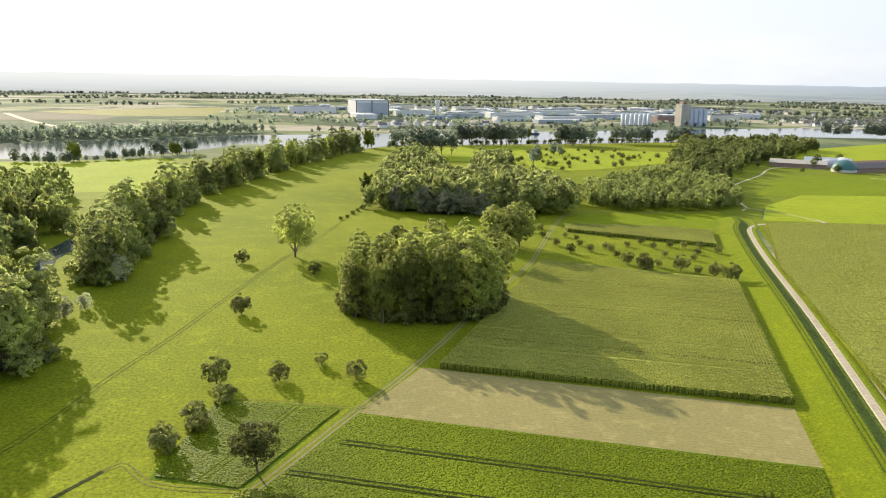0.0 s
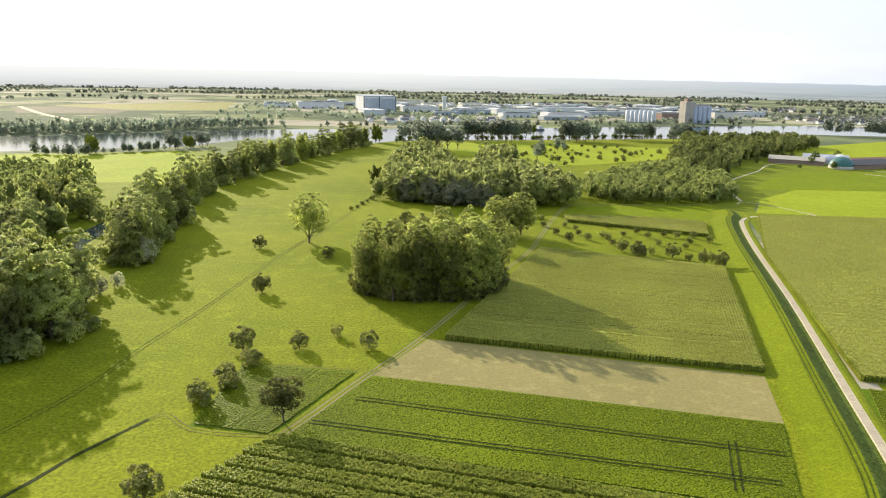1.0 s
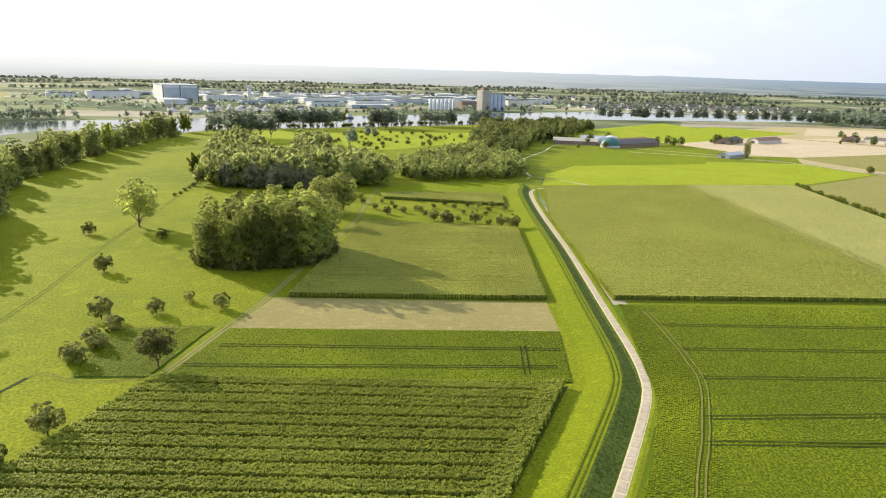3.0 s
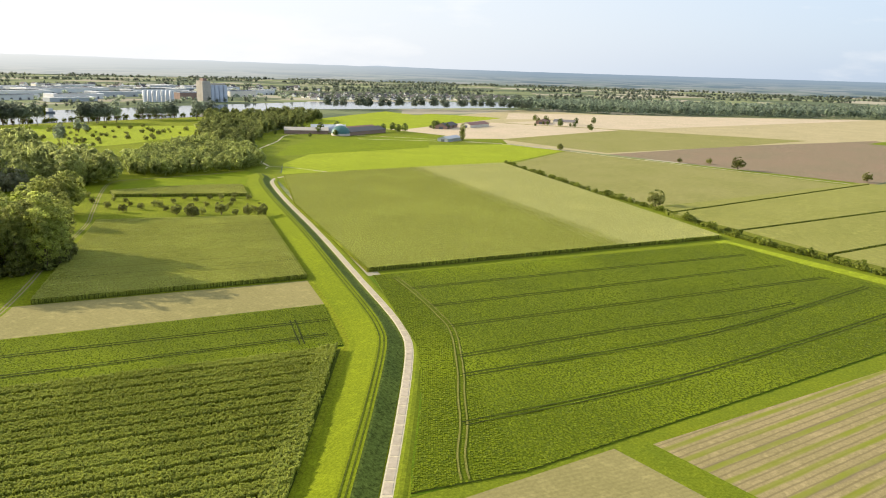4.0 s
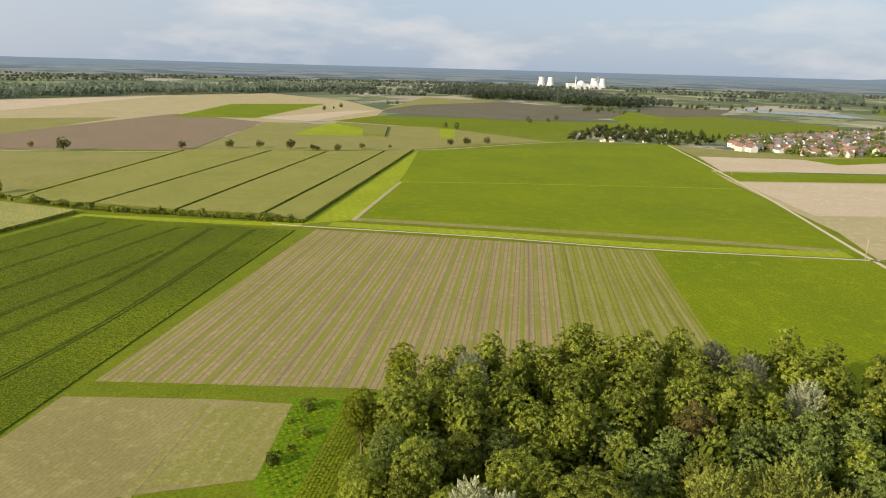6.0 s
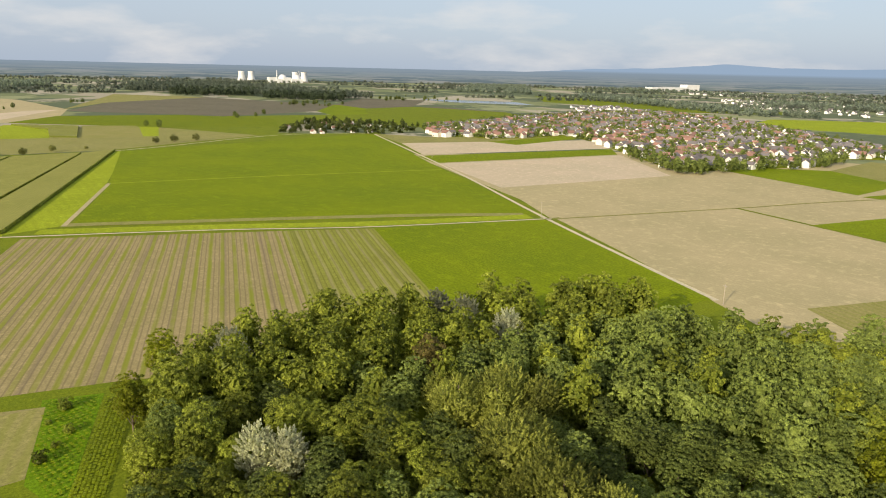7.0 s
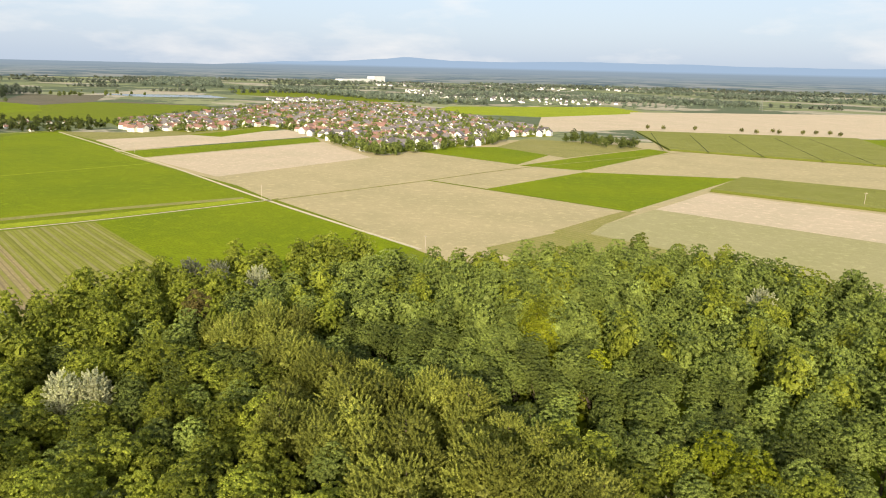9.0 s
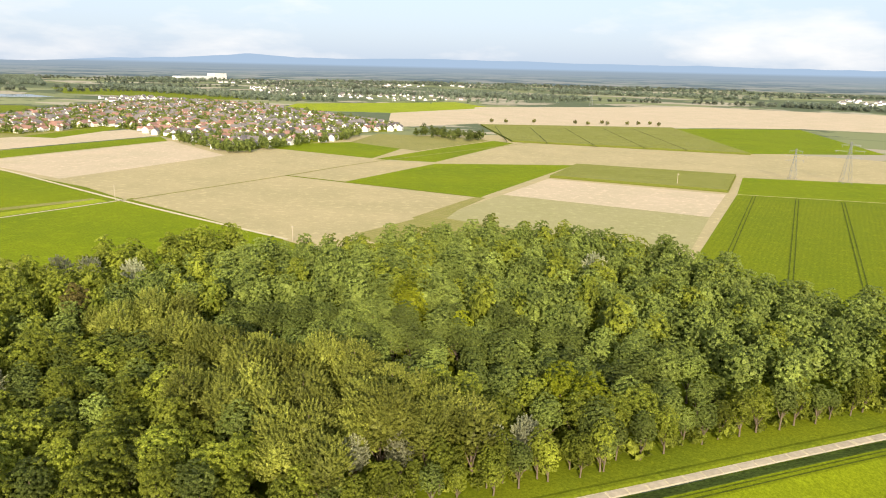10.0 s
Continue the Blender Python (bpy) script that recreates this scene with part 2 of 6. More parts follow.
ROW = -17.5                                # the run of most field edges, degrees
M = {
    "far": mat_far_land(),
    "meadow": mat_land("meadow_grass", (0.182, 0.205, 0.010), (0.122, 0.153, 0.008), patch=0.012, grain=0.9, bump=0.6, shine=0.06, speck=0.7),
    "verge": mat_land("verge_grass", (0.155, 0.185, 0.012), (0.115, 0.15, 0.012), patch=0.05, grain=1.2, shine=0.05),
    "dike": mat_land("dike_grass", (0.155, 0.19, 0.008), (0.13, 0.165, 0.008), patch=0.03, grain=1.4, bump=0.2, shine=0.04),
    # second dike grass, its colour darkened for the slope turned from the sun
    "dike_back": mat_land("shaded_dike_grass", (0.12, 0.155, 0.028), (0.085, 0.115, 0.022), patch=0.08, grain=1.0, bump=0.5, speck=0.75),
    "soil": mat_land("dark_soil", (0.085, 0.105, 0.012), (0.065, 0.085, 0.010), patch=0.05),
    # near black: the shadow inside furrows is put into the colour
    "rut": mat_land("shaded_rut_soil", (0.035, 0.046, 0.012), (0.028, 0.037, 0.010), patch=0.05),
    "tan": mat_land("pale_stubble", (0.30, 0.256, 0.105), (0.262, 0.228, 0.09), turn=ROW, period=1.5, stripe=0.15, speck=0.2, bump=0.15),
    "tan_east": mat_land("harrowed_stubble", (0.445, 0.365, 0.205), (0.39, 0.33, 0.18), turn=12, period=3.0, stripe=0.07, speck=0.14),
    "pink": mat_land("bare_pale_earth", (0.55, 0.44, 0.31), (0.49, 0.405, 0.275), turn=10, period=3.0, stripe=0.06, speck=0.1),
    "brown": mat_land("ploughed_brown_earth", (0.27, 0.195, 0.13), (0.24, 0.19, 0.12), turn=-5, period=4.0, stripe=0.15),
    "tan_pale": mat_land("overgrown_pale_stubble", (0.36, 0.325, 0.165), (0.33, 0.305, 0.145), turn=10, period=3.0, stripe=0.06, speck=0.14),
    "taupe": mat_land("dark_ploughed_earth", (0.165, 0.145, 0.10), (0.14, 0.125, 0.085), turn=-40, period=6.0, stripe=0.2, patch=0.01, speck=0.2),
    "strip": mat_land("striped_stubble", (0.325, 0.256, 0.125), (0.285, 0.232, 0.105), turn=170, period=5.9, stripe=0.84, stripe_col=(0.205, 0.228, 0.022), patch=0.03, sharp=True, speck=0.22),
    "strip_green": mat_land("green_striped_stubble", (0.24, 0.245, 0.045), (0.22, 0.22, 0.04), turn=170, period=5.9, stripe=0.4, stripe_col=(0.36, 0.30, 0.17), patch=0.03, sharp=True, speck=0.3),
    "weeds": mat_land("lush_weeds", (0.14, 0.24, 0.008), (0.11, 0.19, 0.008), patch=0.08, grain=1.0, bump=0.8),
    "tan_green": mat_land("weedy_stubble", (0.30, 0.258, 0.10), (0.25, 0.235, 0.07), turn=170, period=4.2, stripe=0.4, stripe_col=(0.21, 0.22, 0.04), patch=0.04, speck=0.3),
    "lanes": mat_land("yellowing_green_crop", (0.165, 0.20, 0.008), (0.145, 0.185, 0.008), turn=88, period=3.0, stripe=0.15, patch=0.02),
    "maize_top": mat_land("maize_tops", (0.31, 0.318, 0.062), (0.28, 0.292, 0.054), turn=ROW, period=4.6, stripe=0.34, patch=0.03, grain=4.5, bump=0.6, speck=0.8),
    "maize_pale": mat_land("pale_maize_tops", (0.41, 0.40, 0.135), (0.38, 0.37, 0.12), turn=ROW, period=1.5, stripe=0.35, patch=0.03, grain=4.5, bump=0.5, speck=0.7),
    "maize_east": mat_land("ripening_maize_tops", (0.295, 0.285, 0.075), (0.262, 0.258, 0.064), turn=-11, period=2.0, stripe=0.3, patch=0.02, grain=2.6, bump=0.5, speck=0.55),
    "beet_top": mat_land("beet_tops", (0.112, 0.15, 0.008), (0.10, 0.137, 0.008), turn=ROW, period=1.0, stripe=0.5, patch=0.04, grain=2.6, bump=0.4, speck=0.7),
    "beet_floor": mat_land("beet_floor", (0.13, 0.20, 0.01), (0.10, 0.165, 0.01), turn=ROW, period=1.0, stripe=0.5, patch=0.04),
    "maize_floor": mat_land("maize_floor", (0.25, 0.25, 0.05), (0.22, 0.225, 0.04), turn=ROW, period=1.5, stripe=0.3, patch=0.04),
    "green": mat_land("young_green_crop", (0.188, 0.234, 0.007), (0.152, 0.202, 0.007), turn=12, period=3.0, stripe=0.12, patch=0.014, bump=0.1, speck=0.45),
    "lime": mat_land("mown_lime_grass", (0.30, 0.35, 0.022), (0.26, 0.31, 0.018), turn=8, period=6.0, stripe=0.12),
    "olive": mat_land("olive_maize_stand", (0.25, 0.25, 0.065), (0.22, 0.225, 0.05), turn=ROW, period=1.5, stripe=0.25),
    "sage": mat_land("pale_mixed_crop", (0.285, 0.262, 0.09), (0.25, 0.238, 0.073), turn=ROW, period=2.0, stripe=0.15),
    "gravel": mat_plain("pale_gravel", (0.60, 0.52, 0.35), 0.9, scale=0.8),
    "concrete": mat_plain("road_concrete", (0.47, 0.395, 0.295), 0.85, scale=0.6, amount=0.2, vary=0.06),
    "trail": mat_land("worn_trail", (0.20, 0.19, 0.05), (0.16, 0.165, 0.03), patch=0.2, grain=1.5),
    "dirt": mat_plain("dirt_track", (0.27, 0.22, 0.12), 0.95, scale=0.7),
    "water": mat_water(),
    "bark": mat_plain("bark", (0.16, 0.125, 0.09), 0.9, scale=2.0),
    "leaf": mat_leaf("leaf_green", (0.105, 0.137, 0.017), (0.225, 0.257, 0.034), glow=0.32),
    "poplar": mat_leaf("leaf_poplar", (0.15, 0.172, 0.030), (0.235, 0.255, 0.050), glow=0.30),
    "robinia": mat_leaf("leaf_robinia", (0.092, 0.128, 0.026), (0.182, 0.226, 0.052), glow=0.28),
    "fruit": mat_leaf("leaf_fruit_tree", (0.145, 0.16, 0.045), (0.27, 0.28, 0.08), glow=0.55),
    "pine": mat_leaf("leaf_dark_pine", (0.055, 0.082, 0.045), (0.10, 0.135, 0.07), glow=0.25, grain=0.5),
    "garden": mat_leaf("leaf_garden_tree", (0.08, 0.112, 0.028), (0.16, 0.195, 0.05), glow=0.4, grain=0.9),
    "yellow": mat_leaf("leaf_yellow", (0.15, 0.185, 0.012), (0.25, 0.28, 0.02)),
    "silver": mat_leaf("leaf_silver", (0.32, 0.335, 0.20), (0.48, 0.495, 0.33), glow=0.55),
    "rust": mat_leaf("leaf_rust", (0.16, 0.14, 0.045), (0.27, 0.225, 0.07)),
    # leaves of the farther woods: paler and greyer, haze put into the colour
    "leaf_mid": mat_leaf("leaf_mid_hazed", (0.175, 0.21, 0.07), (0.33, 0.365, 0.125), glow=0.72, patch=0.05),
    "leaf_far": mat_leaf("leaf_far_hazed", (0.15, 0.19, 0.14), (0.25, 0.295, 0.22), glow=0.6, patch=0.02, grain=0.4),
    # "willow" here is any far tree, paled further for haze towards the sun
    "willow": mat_leaf("leaf_pale_hazed", (0.20, 0.24, 0.18), (0.32, 0.36, 0.28), glow=0.7, patch=0.02, grain=0.4),
    "maize": mat_leaf("maize_leaf", (0.29, 0.308, 0.054), (0.40, 0.414, 0.085), glow=0.35, patch=0.02, speckle=(0.7, 1.25), trees=False),
    "maize_green": mat_leaf("green_maize_leaf", (0.25, 0.285, 0.036), (0.38, 0.41, 0.07), glow=0.35, patch=0.02, speckle=(0.7, 1.25), trees=False),
    # colour of stand sides, with shade among the stalks painted in
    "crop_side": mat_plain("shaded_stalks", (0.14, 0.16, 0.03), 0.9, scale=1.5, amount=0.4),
    "maize_paler": mat_leaf("pale_maize_leaf", (0.44, 0.43, 0.14), (0.54, 0.52, 0.18), glow=0.35, patch=0.02, speckle=(0.7, 1.25), trees=False),
    # leaf copies for trees seen against the sun: veil of haze painted in
    "grove_leaf": mat_leaf("leaf_grove_hazed", (0.27, 0.31, 0.085), (0.46, 0.495, 0.155), glow=0.75),
    "bank_leaf": mat_leaf("leaf_bank_hazed", (0.25, 0.285, 0.10), (0.43, 0.465, 0.175), glow=0.72),
    "beet": mat_leaf("beet_leaf", (0.14, 0.192, 0.008), (0.32, 0.382, 0.014), glow=0.45, patch=0.01, speckle=(0.7, 1.25), trees=False),
    "white": mat_plain("white_render", (0.82, 0.80, 0.76), 0.8, scale=0.3, amount=0.12, vary=0.08),
    "cream": mat_plain("cream_render", (0.74, 0.68, 0.57), 0.8, scale=0.3, amount=0.12, vary=0.08),
    "tile_red": mat_plain("red_roof_tile", (0.31, 0.17, 0.132), 0.8, scale=0.6, amount=0.25, vary=0.25),
    "tile_dark": mat_plain("dark_roof_tile", (0.14, 0.125, 0.125), 0.75, scale=0.6, amount=0.25, vary=0.35),
    "metal_grey": mat_plain("grey_sheet_metal", (0.42, 0.45, 0.49), 0.45, 0.3, scale=0.1, amount=0.12),
    "metal_dark": mat_plain("dark_sheet_metal", (0.12, 0.13, 0.15), 0.5, 0.2, scale=0.1, amount=0.12),
    "metal_white": mat_plain("white_sheet_metal", (0.68, 0.68, 0.67), 0.5, scale=0.05, amount=0.1),
    "cement": mat_plain("weathered_concrete", (0.50, 0.45, 0.38), 0.85, scale=0.08, amount=0.2),
    "brick": mat_plain("red_brown_cladding", (0.30, 0.20, 0.16), 0.8, scale=0.1, amount=0.2),
    "dome": mat_plain("green_dome_membrane", (0.05, 0.15, 0.14), 0.5, scale=0.2, amount=0.15),
    "steel": mat_plain("galvanised_steel", (0.22, 0.23, 0.23), 0.6, 0.3, scale=1.0),
    "wood": mat_plain("weathered_pole_wood", (0.44, 0.38, 0.30), 0.85, scale=1.5),
}


# ---- tools ----
def mesh_np(name, verts, faces):
    """A mesh from numpy arrays: faces (n, 3) or (n, 4)."""
    me = bpy.data.meshes.new(name)
    verts, faces = np.asarray(verts, np.float32), np.asarray(faces, np.int32)
    n, k = faces.shape
    me.vertices.add(len(verts))
    me.vertices.foreach_set("co", verts.ravel())
    me.loops.add(n * k)
    me.loops.foreach_set("vertex_index", faces.ravel())
    me.polygons.add(n)
    me.polygons.foreach_set("loop_start", np.arange(0, n * k, k, dtype=np.int32))
    me.update(calc_edges=True)
    return me


def part(name, me, material, parent=None, label=""):
    """One mesh object, of a bmesh or a mesh, under a thing or a part."""
    if isinstance(me, bmesh.types.BMesh):
        bm, me = me, bpy.data.meshes.new(name)
        bm.to_mesh(me)
        bm.free()
    if not me.materials:
        me.materials.append(material)
    ob = new(name, me)
    if parent is not None:
        ob.parent = parent
    if label:
        ob["label"] = label
    return ob


def empty(name, m=None):
    ob = new(name)
    ob.empty_display_size = 0.5
    if m is not None:
        ob.matrix_world = m
    return ob


def inside(px, py, poly):
    """Which points lie inside a polygon."""
    ok = np.zeros(len(px), bool)
    n = len(poly)
    for i in range(n):
        (x1, y1), (x2, y2) = poly[i], poly[(i + 1) % n]
        cross = (y1 > py) != (y2 > py)
        ok ^= cross & (px < (x2 - x1) * (py - y1) / ((y2 - y1) or 1e-9) + x1)
    return ok


def off_line(px, py, line):
    """The distance of points from a line of two or more corners."""
    d = np.full(len(px), 1e9)
    for (x1, y1), (x2, y2) in zip(line, line[1:]):
        dx, dy = x2 - x1, y2 - y1
        u = np.clip(((px - x1) * dx + (py - y1) * dy) / (dx * dx + dy * dy), 0, 1)
        d = np.minimum(d, np.hypot(px - x1 - u * dx, py - y1 - u * dy))
    return d


LAYERS = [0]


def field(name, poly, mat, z, label, category="field"):
    """A piece of ground: a sheet that lies a little over the plain, no two at one height."""
    LAYERS[0] += 1
    z += 0.0008 * LAYERS[0]
    bm = bmesh.new()
    if sum(a[0] * b[1] - b[0] * a[1] for a, b in zip(poly, poly[1:] + poly[:1])) < 0:
        poly = poly[::-1]
    bm.faces.new([bm.verts.new((x, y, z)) for x, y in poly]).normal_update()
    bmesh.ops.triangulate(bm, faces=bm.faces[:])
    return tagged(part(name, bm, M[mat]), label, category, kind="structure")


def smooth_line(line, step=4.0):
    """A line rounded at its corners, in even steps."""
    pts = [Vector((*p, 0)) for p in line]
    out = []
    for i in range(len(pts) - 1):
        a, b, c, d = pts[max(i - 1, 0)], pts[i], pts[i + 1], pts[min(i + 2, len(pts) - 1)]
        n = max(2, int((c - b).length / step))
        for k in range(n):
            t = k / n
            out.append(0.5 * ((2 * b) + (c - a) * t + (2 * a - 5 * b + 4 * c - d) * t * t + (3 * b - a - 3 * c + d) * t ** 3))
    out.append(pts[-1])
    return out


def sweep(line, profile, jitter=0.0, rng=None):
    """A profile of (sideways to the right, height) drawn along a line; returns a bmesh."""
    pts = smooth_line(line) if not isinstance(line[0], Vector) else line
    bm = bmesh.new()
    rows = []
    for i, p in enumerate(pts):
        d = (pts[min(i + 1, len(pts) - 1)] - pts[max(i - 1, 0)]).normalized()
        s = Vector((d.y, -d.x, 0))
        rows.append([bm.verts.new(p + s * (w + (rng.uniform(-jitter, jitter) if rng else 0)) + Vector((0, 0, h))) for w, h in profile])
    for a, b in zip(rows, rows[1:]):
        for k in range(len(profile) - 1):
            bm.faces.new((a[k], a[k + 1], b[k + 1], b[k]))
    return bm


# ---- trees ----
def rand_dirs(rng, n):
    v = rng.normal(size=(n, 3))
    return v / np.linalg.norm(v, axis=1)[:, None]


def unit(v):
    return v / (np.linalg.norm(v, axis=1)[:, None] + 1e-9)


def leaf_cards(rng, pos, nrm, size, axis=None):
    """Three-cornered leaf sprays at pos, facing nrm; with an axis they are slim and point along it."""
    n = len(pos)
    t = unit(np.cross(nrm, rand_dirs(rng, n) if axis is None else axis))
    b = np.cross(t, nrm) if axis is not None else np.cross(nrm, t)
    s = (size * rng.uniform(0.6, 1.35, n))[:, None]
    if axis is None:
        v = np.stack([pos - t * s - b * s * 0.55, pos + t * s * 0.8 - b * s * 0.7 - nrm * s * 0.2, pos + b * s * 1.1 + t * s * 0.1], 1)
    else:
        v = np.stack([pos - t * s * 0.85 - b * s * 0.8, pos + t * s * 0.85 - b * s * 0.6, pos + b * s * 1.35 + nrm * s * 0.1], 1)
    return v.reshape(-1, 3), np.arange(3 * n).reshape(n, 3)


def spread_dirs(rng, n, low):
    """n directions over a ball, none below low, kept well apart."""
    out = np.zeros((n, 3))
    for i in range(n):
        c = rand_dirs(rng, 24)
        c = c[c[:, 2] > low][:7]
        out[i] = c[np.argmax(np.min(np.linalg.norm(c[:, None] - out[None, :i], axis=2), 1))] if i else c[0]
    return out


def inner_leaves(rng, centre, radii, n):
    """Sprays deep in the crown, which shade each other and close the view through it."""
    d = rand_dirs(rng, n)
    return leaf_cards(rng, centre + d * radii * rng.uniform(0.35, 0.72, (n, 1)), unit(d + rand_dirs(rng, n) * 0.5), float(np.mean(radii)) * 2.2 / math.sqrt(n))


def join(pieces):
    off, vv, ff = 0, [], []
    for v, f in pieces:
        vv.append(v)
        ff.append(f + off)
        off += len(v)
    return np.vstack(vv), np.vstack(ff)


def clump_crown(rng, centre, radii, clumps, clump_r, cards, size, low=-0.45, flat=0.85):
    """A crown of leafy clumps set over an uneven egg, with gaps between them."""
    centre, radii = np.array(centre, float), np.array(radii, float)
    u = spread_dirs(rng, clumps, low)
    c = centre + u * radii * rng.uniform(0.74, 1.0, (clumps, 1))
    r = clump_r * rng.uniform(0.65, 1.4, clumps)
    k = max(2, cards // clumps)
    d = unit(rand_dirs(rng, clumps * k) + np.repeat(u, k, 0) * 0.75 + np.array([0, 0, 0.4]))
    pos = np.repeat(c, k, 0) + d * np.repeat(r, k)[:, None] * np.array([1, 1, flat]) * rng.uniform(0.7, 1.12, (len(d), 1))
    return join([leaf_cards(rng, pos, unit(d + rng.normal(scale=0.45, size=d.shape)), size), inner_leaves(rng, centre, radii, max(14, cards // 12))])


def plume_crown(rng, centre, radii, plumes, length, width, cards, size, low=-0.4, rise=0.9):
    """A crown of upright feathered shoots that fan out of an egg, as poplars have."""
    centre, radii = np.array(centre, float), np.array(radii, float)
    u = spread_dirs(rng, plumes, low)
    base = centre + u * radii * rng.uniform(0.62, 0.95, (plumes, 1))
    way = unit(u * np.array([1, 1, 0.5]) + np.array([0, 0, rise]) + rng.normal(scale=0.1, size=u.shape))
    k = max(3, cards // plumes)
    way, base = np.repeat(way, k, 0), np.repeat(base, k, 0)
    long_ = np.repeat(length * rng.uniform(0.6, 1.3, plumes), k)[:, None]
    t = rng.random((len(way), 1)) ** 0.85
    side = unit(np.cross(way, rand_dirs(rng, len(way))))
    pos = base + way * long_ * (t - 0.35) + side * width * (1.05 - t) ** 0.6 * rng.uniform(0.6, 1.1, (len(way), 1))
    return join([leaf_cards(rng, pos, unit(side + way * 0.3 + rng.normal(scale=0.3, size=side.shape)), size, way), inner_leaves(rng, centre, radii, max(14, cards // 12))])


def trunk_arrays(rng, height, r0, crown_z, spread, limbs=5):
    """A tapered trunk with limbs that reach into the crown. Quads."""
    vs, fs = [], []

    def limb(points, radii):
        base = sum(len(v) for v in vs)
        ring = []
        for p, r in zip(points, radii):
            a = np.arange(6) * math.pi / 3
            ring.append(np.stack([p[0] + r * np.cos(a), p[1] + r * np.sin(a), np.full(6, p[2])], 1))
        vs.append(np.vstack(ring))
        for i in range(len(points) - 1):
            for k in range(6):
                a, b = base + 6 * i + k, base + 6 * i + (k + 1) % 6
                fs.append((a, b, b + 6, a + 6))

    lean = rng.normal(scale=0.03, size=2) * height
    limb([(0, 0, -0.3), (0, 0, 0.4), (lean[0] * 0.4, lean[1] * 0.4, height * 0.45), (lean[0], lean[1], height * 0.86)], [r0 * 1.35, r0, r0 * 0.7, r0 * 0.18])
    for i in range(limbs):
        a = rng.uniform(0, 6.28)
        z0 = crown_z * rng.uniform(0.75, 1.15)
        z1 = z0 + (height - z0) * rng.uniform(0.3, 0.6)
        s = spread * rng.uniform(0.45, 0.8)
        limb([(0, 0, z0), (math.cos(a) * s * 0.5, math.sin(a) * s * 0.5, (z0 + z1) / 2), (math.cos(a) * s, math.sin(a) * s, z1)], [r0 * 0.45, r0 * 0.3, r0 * 0.08])
    return np.vstack(vs), np.array(fs)


def tree_kind(name, seed, height, radius, leaf, cards, size, shape="broad", bare=0.2, clumps=24, clump=0.22):
    """The trunk and crown meshes of one kind of tree; clump: the size of a clump or shoot beside the crown's radius."""
    rng = np.random.default_rng(seed)
    z0 = height * bare
    ch = height - z0
    r = radius * (1 - clump * 0.8)
    if shape == "broad":
        v, f = clump_crown(rng, (0, 0, z0 + ch * 0.5), (r, r, ch * 0.45), clumps, radius * clump, cards, size, low=-0.75)
    elif shape == "flat":            # robinias: many small plates of leaf with gaps between
        v, f = clump_crown(rng, (0, 0, z0 + ch * 0.5), (r, r, ch * 0.44), clumps, radius * clump, cards, size, low=-0.5, flat=0.55)
    elif shape == "dome":            # old poplars: a wide dome of upright shoots
        v, f = plume_crown(rng, (0, 0, z0 + ch * 0.45), (r, r, ch * 0.42), clumps, radius * 0.24, radius * clump, cards, size, low=-0.45)
    elif shape == "tall":            # slim poplars: tall columns of shoots
        pieces = []
        for i in range(3):
            a, q = i * 2.1 + rng.uniform(-0.3, 0.3), radius * 0.36
            hh = ch * rng.uniform(0.86, 1.0)
            pieces.append(plume_crown(rng, (q * math.cos(a), q * math.sin(a), z0 + hh * 0.47), (radius * 0.5, radius * 0.5, hh * 0.45), clumps // 3, radius * 0.6, radius * clump, cards // 3, size, low=-0.93, rise=1.6))
        v, f = join(pieces)
    elif shape == "column":          # leafy columns, closed down to the ground
        v, f = clump_crown(rng, (0, 0, z0 + ch * 0.49), (r, r, ch * 0.47), clumps, radius * clump, cards, size, low=-0.97)
    elif shape == "cone":
        v, f = join([clump_crown(rng, (0, 0, z0 + ch * (0.1 + 0.164 * i)), (radius * (1 - 0.17 * i), radius * (1 - 0.17 * i), ch * 0.11), 9, radius * 0.25 * (1.1 - 0.2 * i), cards // 6, size) for i in range(6)])
    else:                            # bush: foliage down to the ground
        v, f = clump_crown(rng, (0, 0, height * 0.45), (r, r, height * 0.44), clumps, radius * clump, cards, size, low=-0.8)
    v[:, 2] = np.maximum(v[:, 2], 0.05)
    tv, tf = trunk_arrays(rng, height * (0.6 if shape == "bush" else 0.9), 0.10 + height * 0.014, max(z0, 0.5), radius, {"bush": 3, "tall": 0}.get(shape, 6))
    return {"trunk": mesh_np(name + "_trunk", tv, tf), "crown": mesh_np(name + "_crown", v, f), "v": v, "f": f, "leaf": leaf, "height": height}


def plant_tree(name, kind, x, y, label, category="tree", group="", turn=0.0, k=1.0, z=0.0, tall=1.0):
    ob = empty(name, Matrix.LocRotScale((x, y, z), Euler((0, 0, turn)), (k, k, k * tall)))
    part("trunk", kind["trunk"], M["bark"], ob)
    part("crown", kind["crown"], M[kind["leaf"]], ob)
    return tagged(ob, label, category, group)


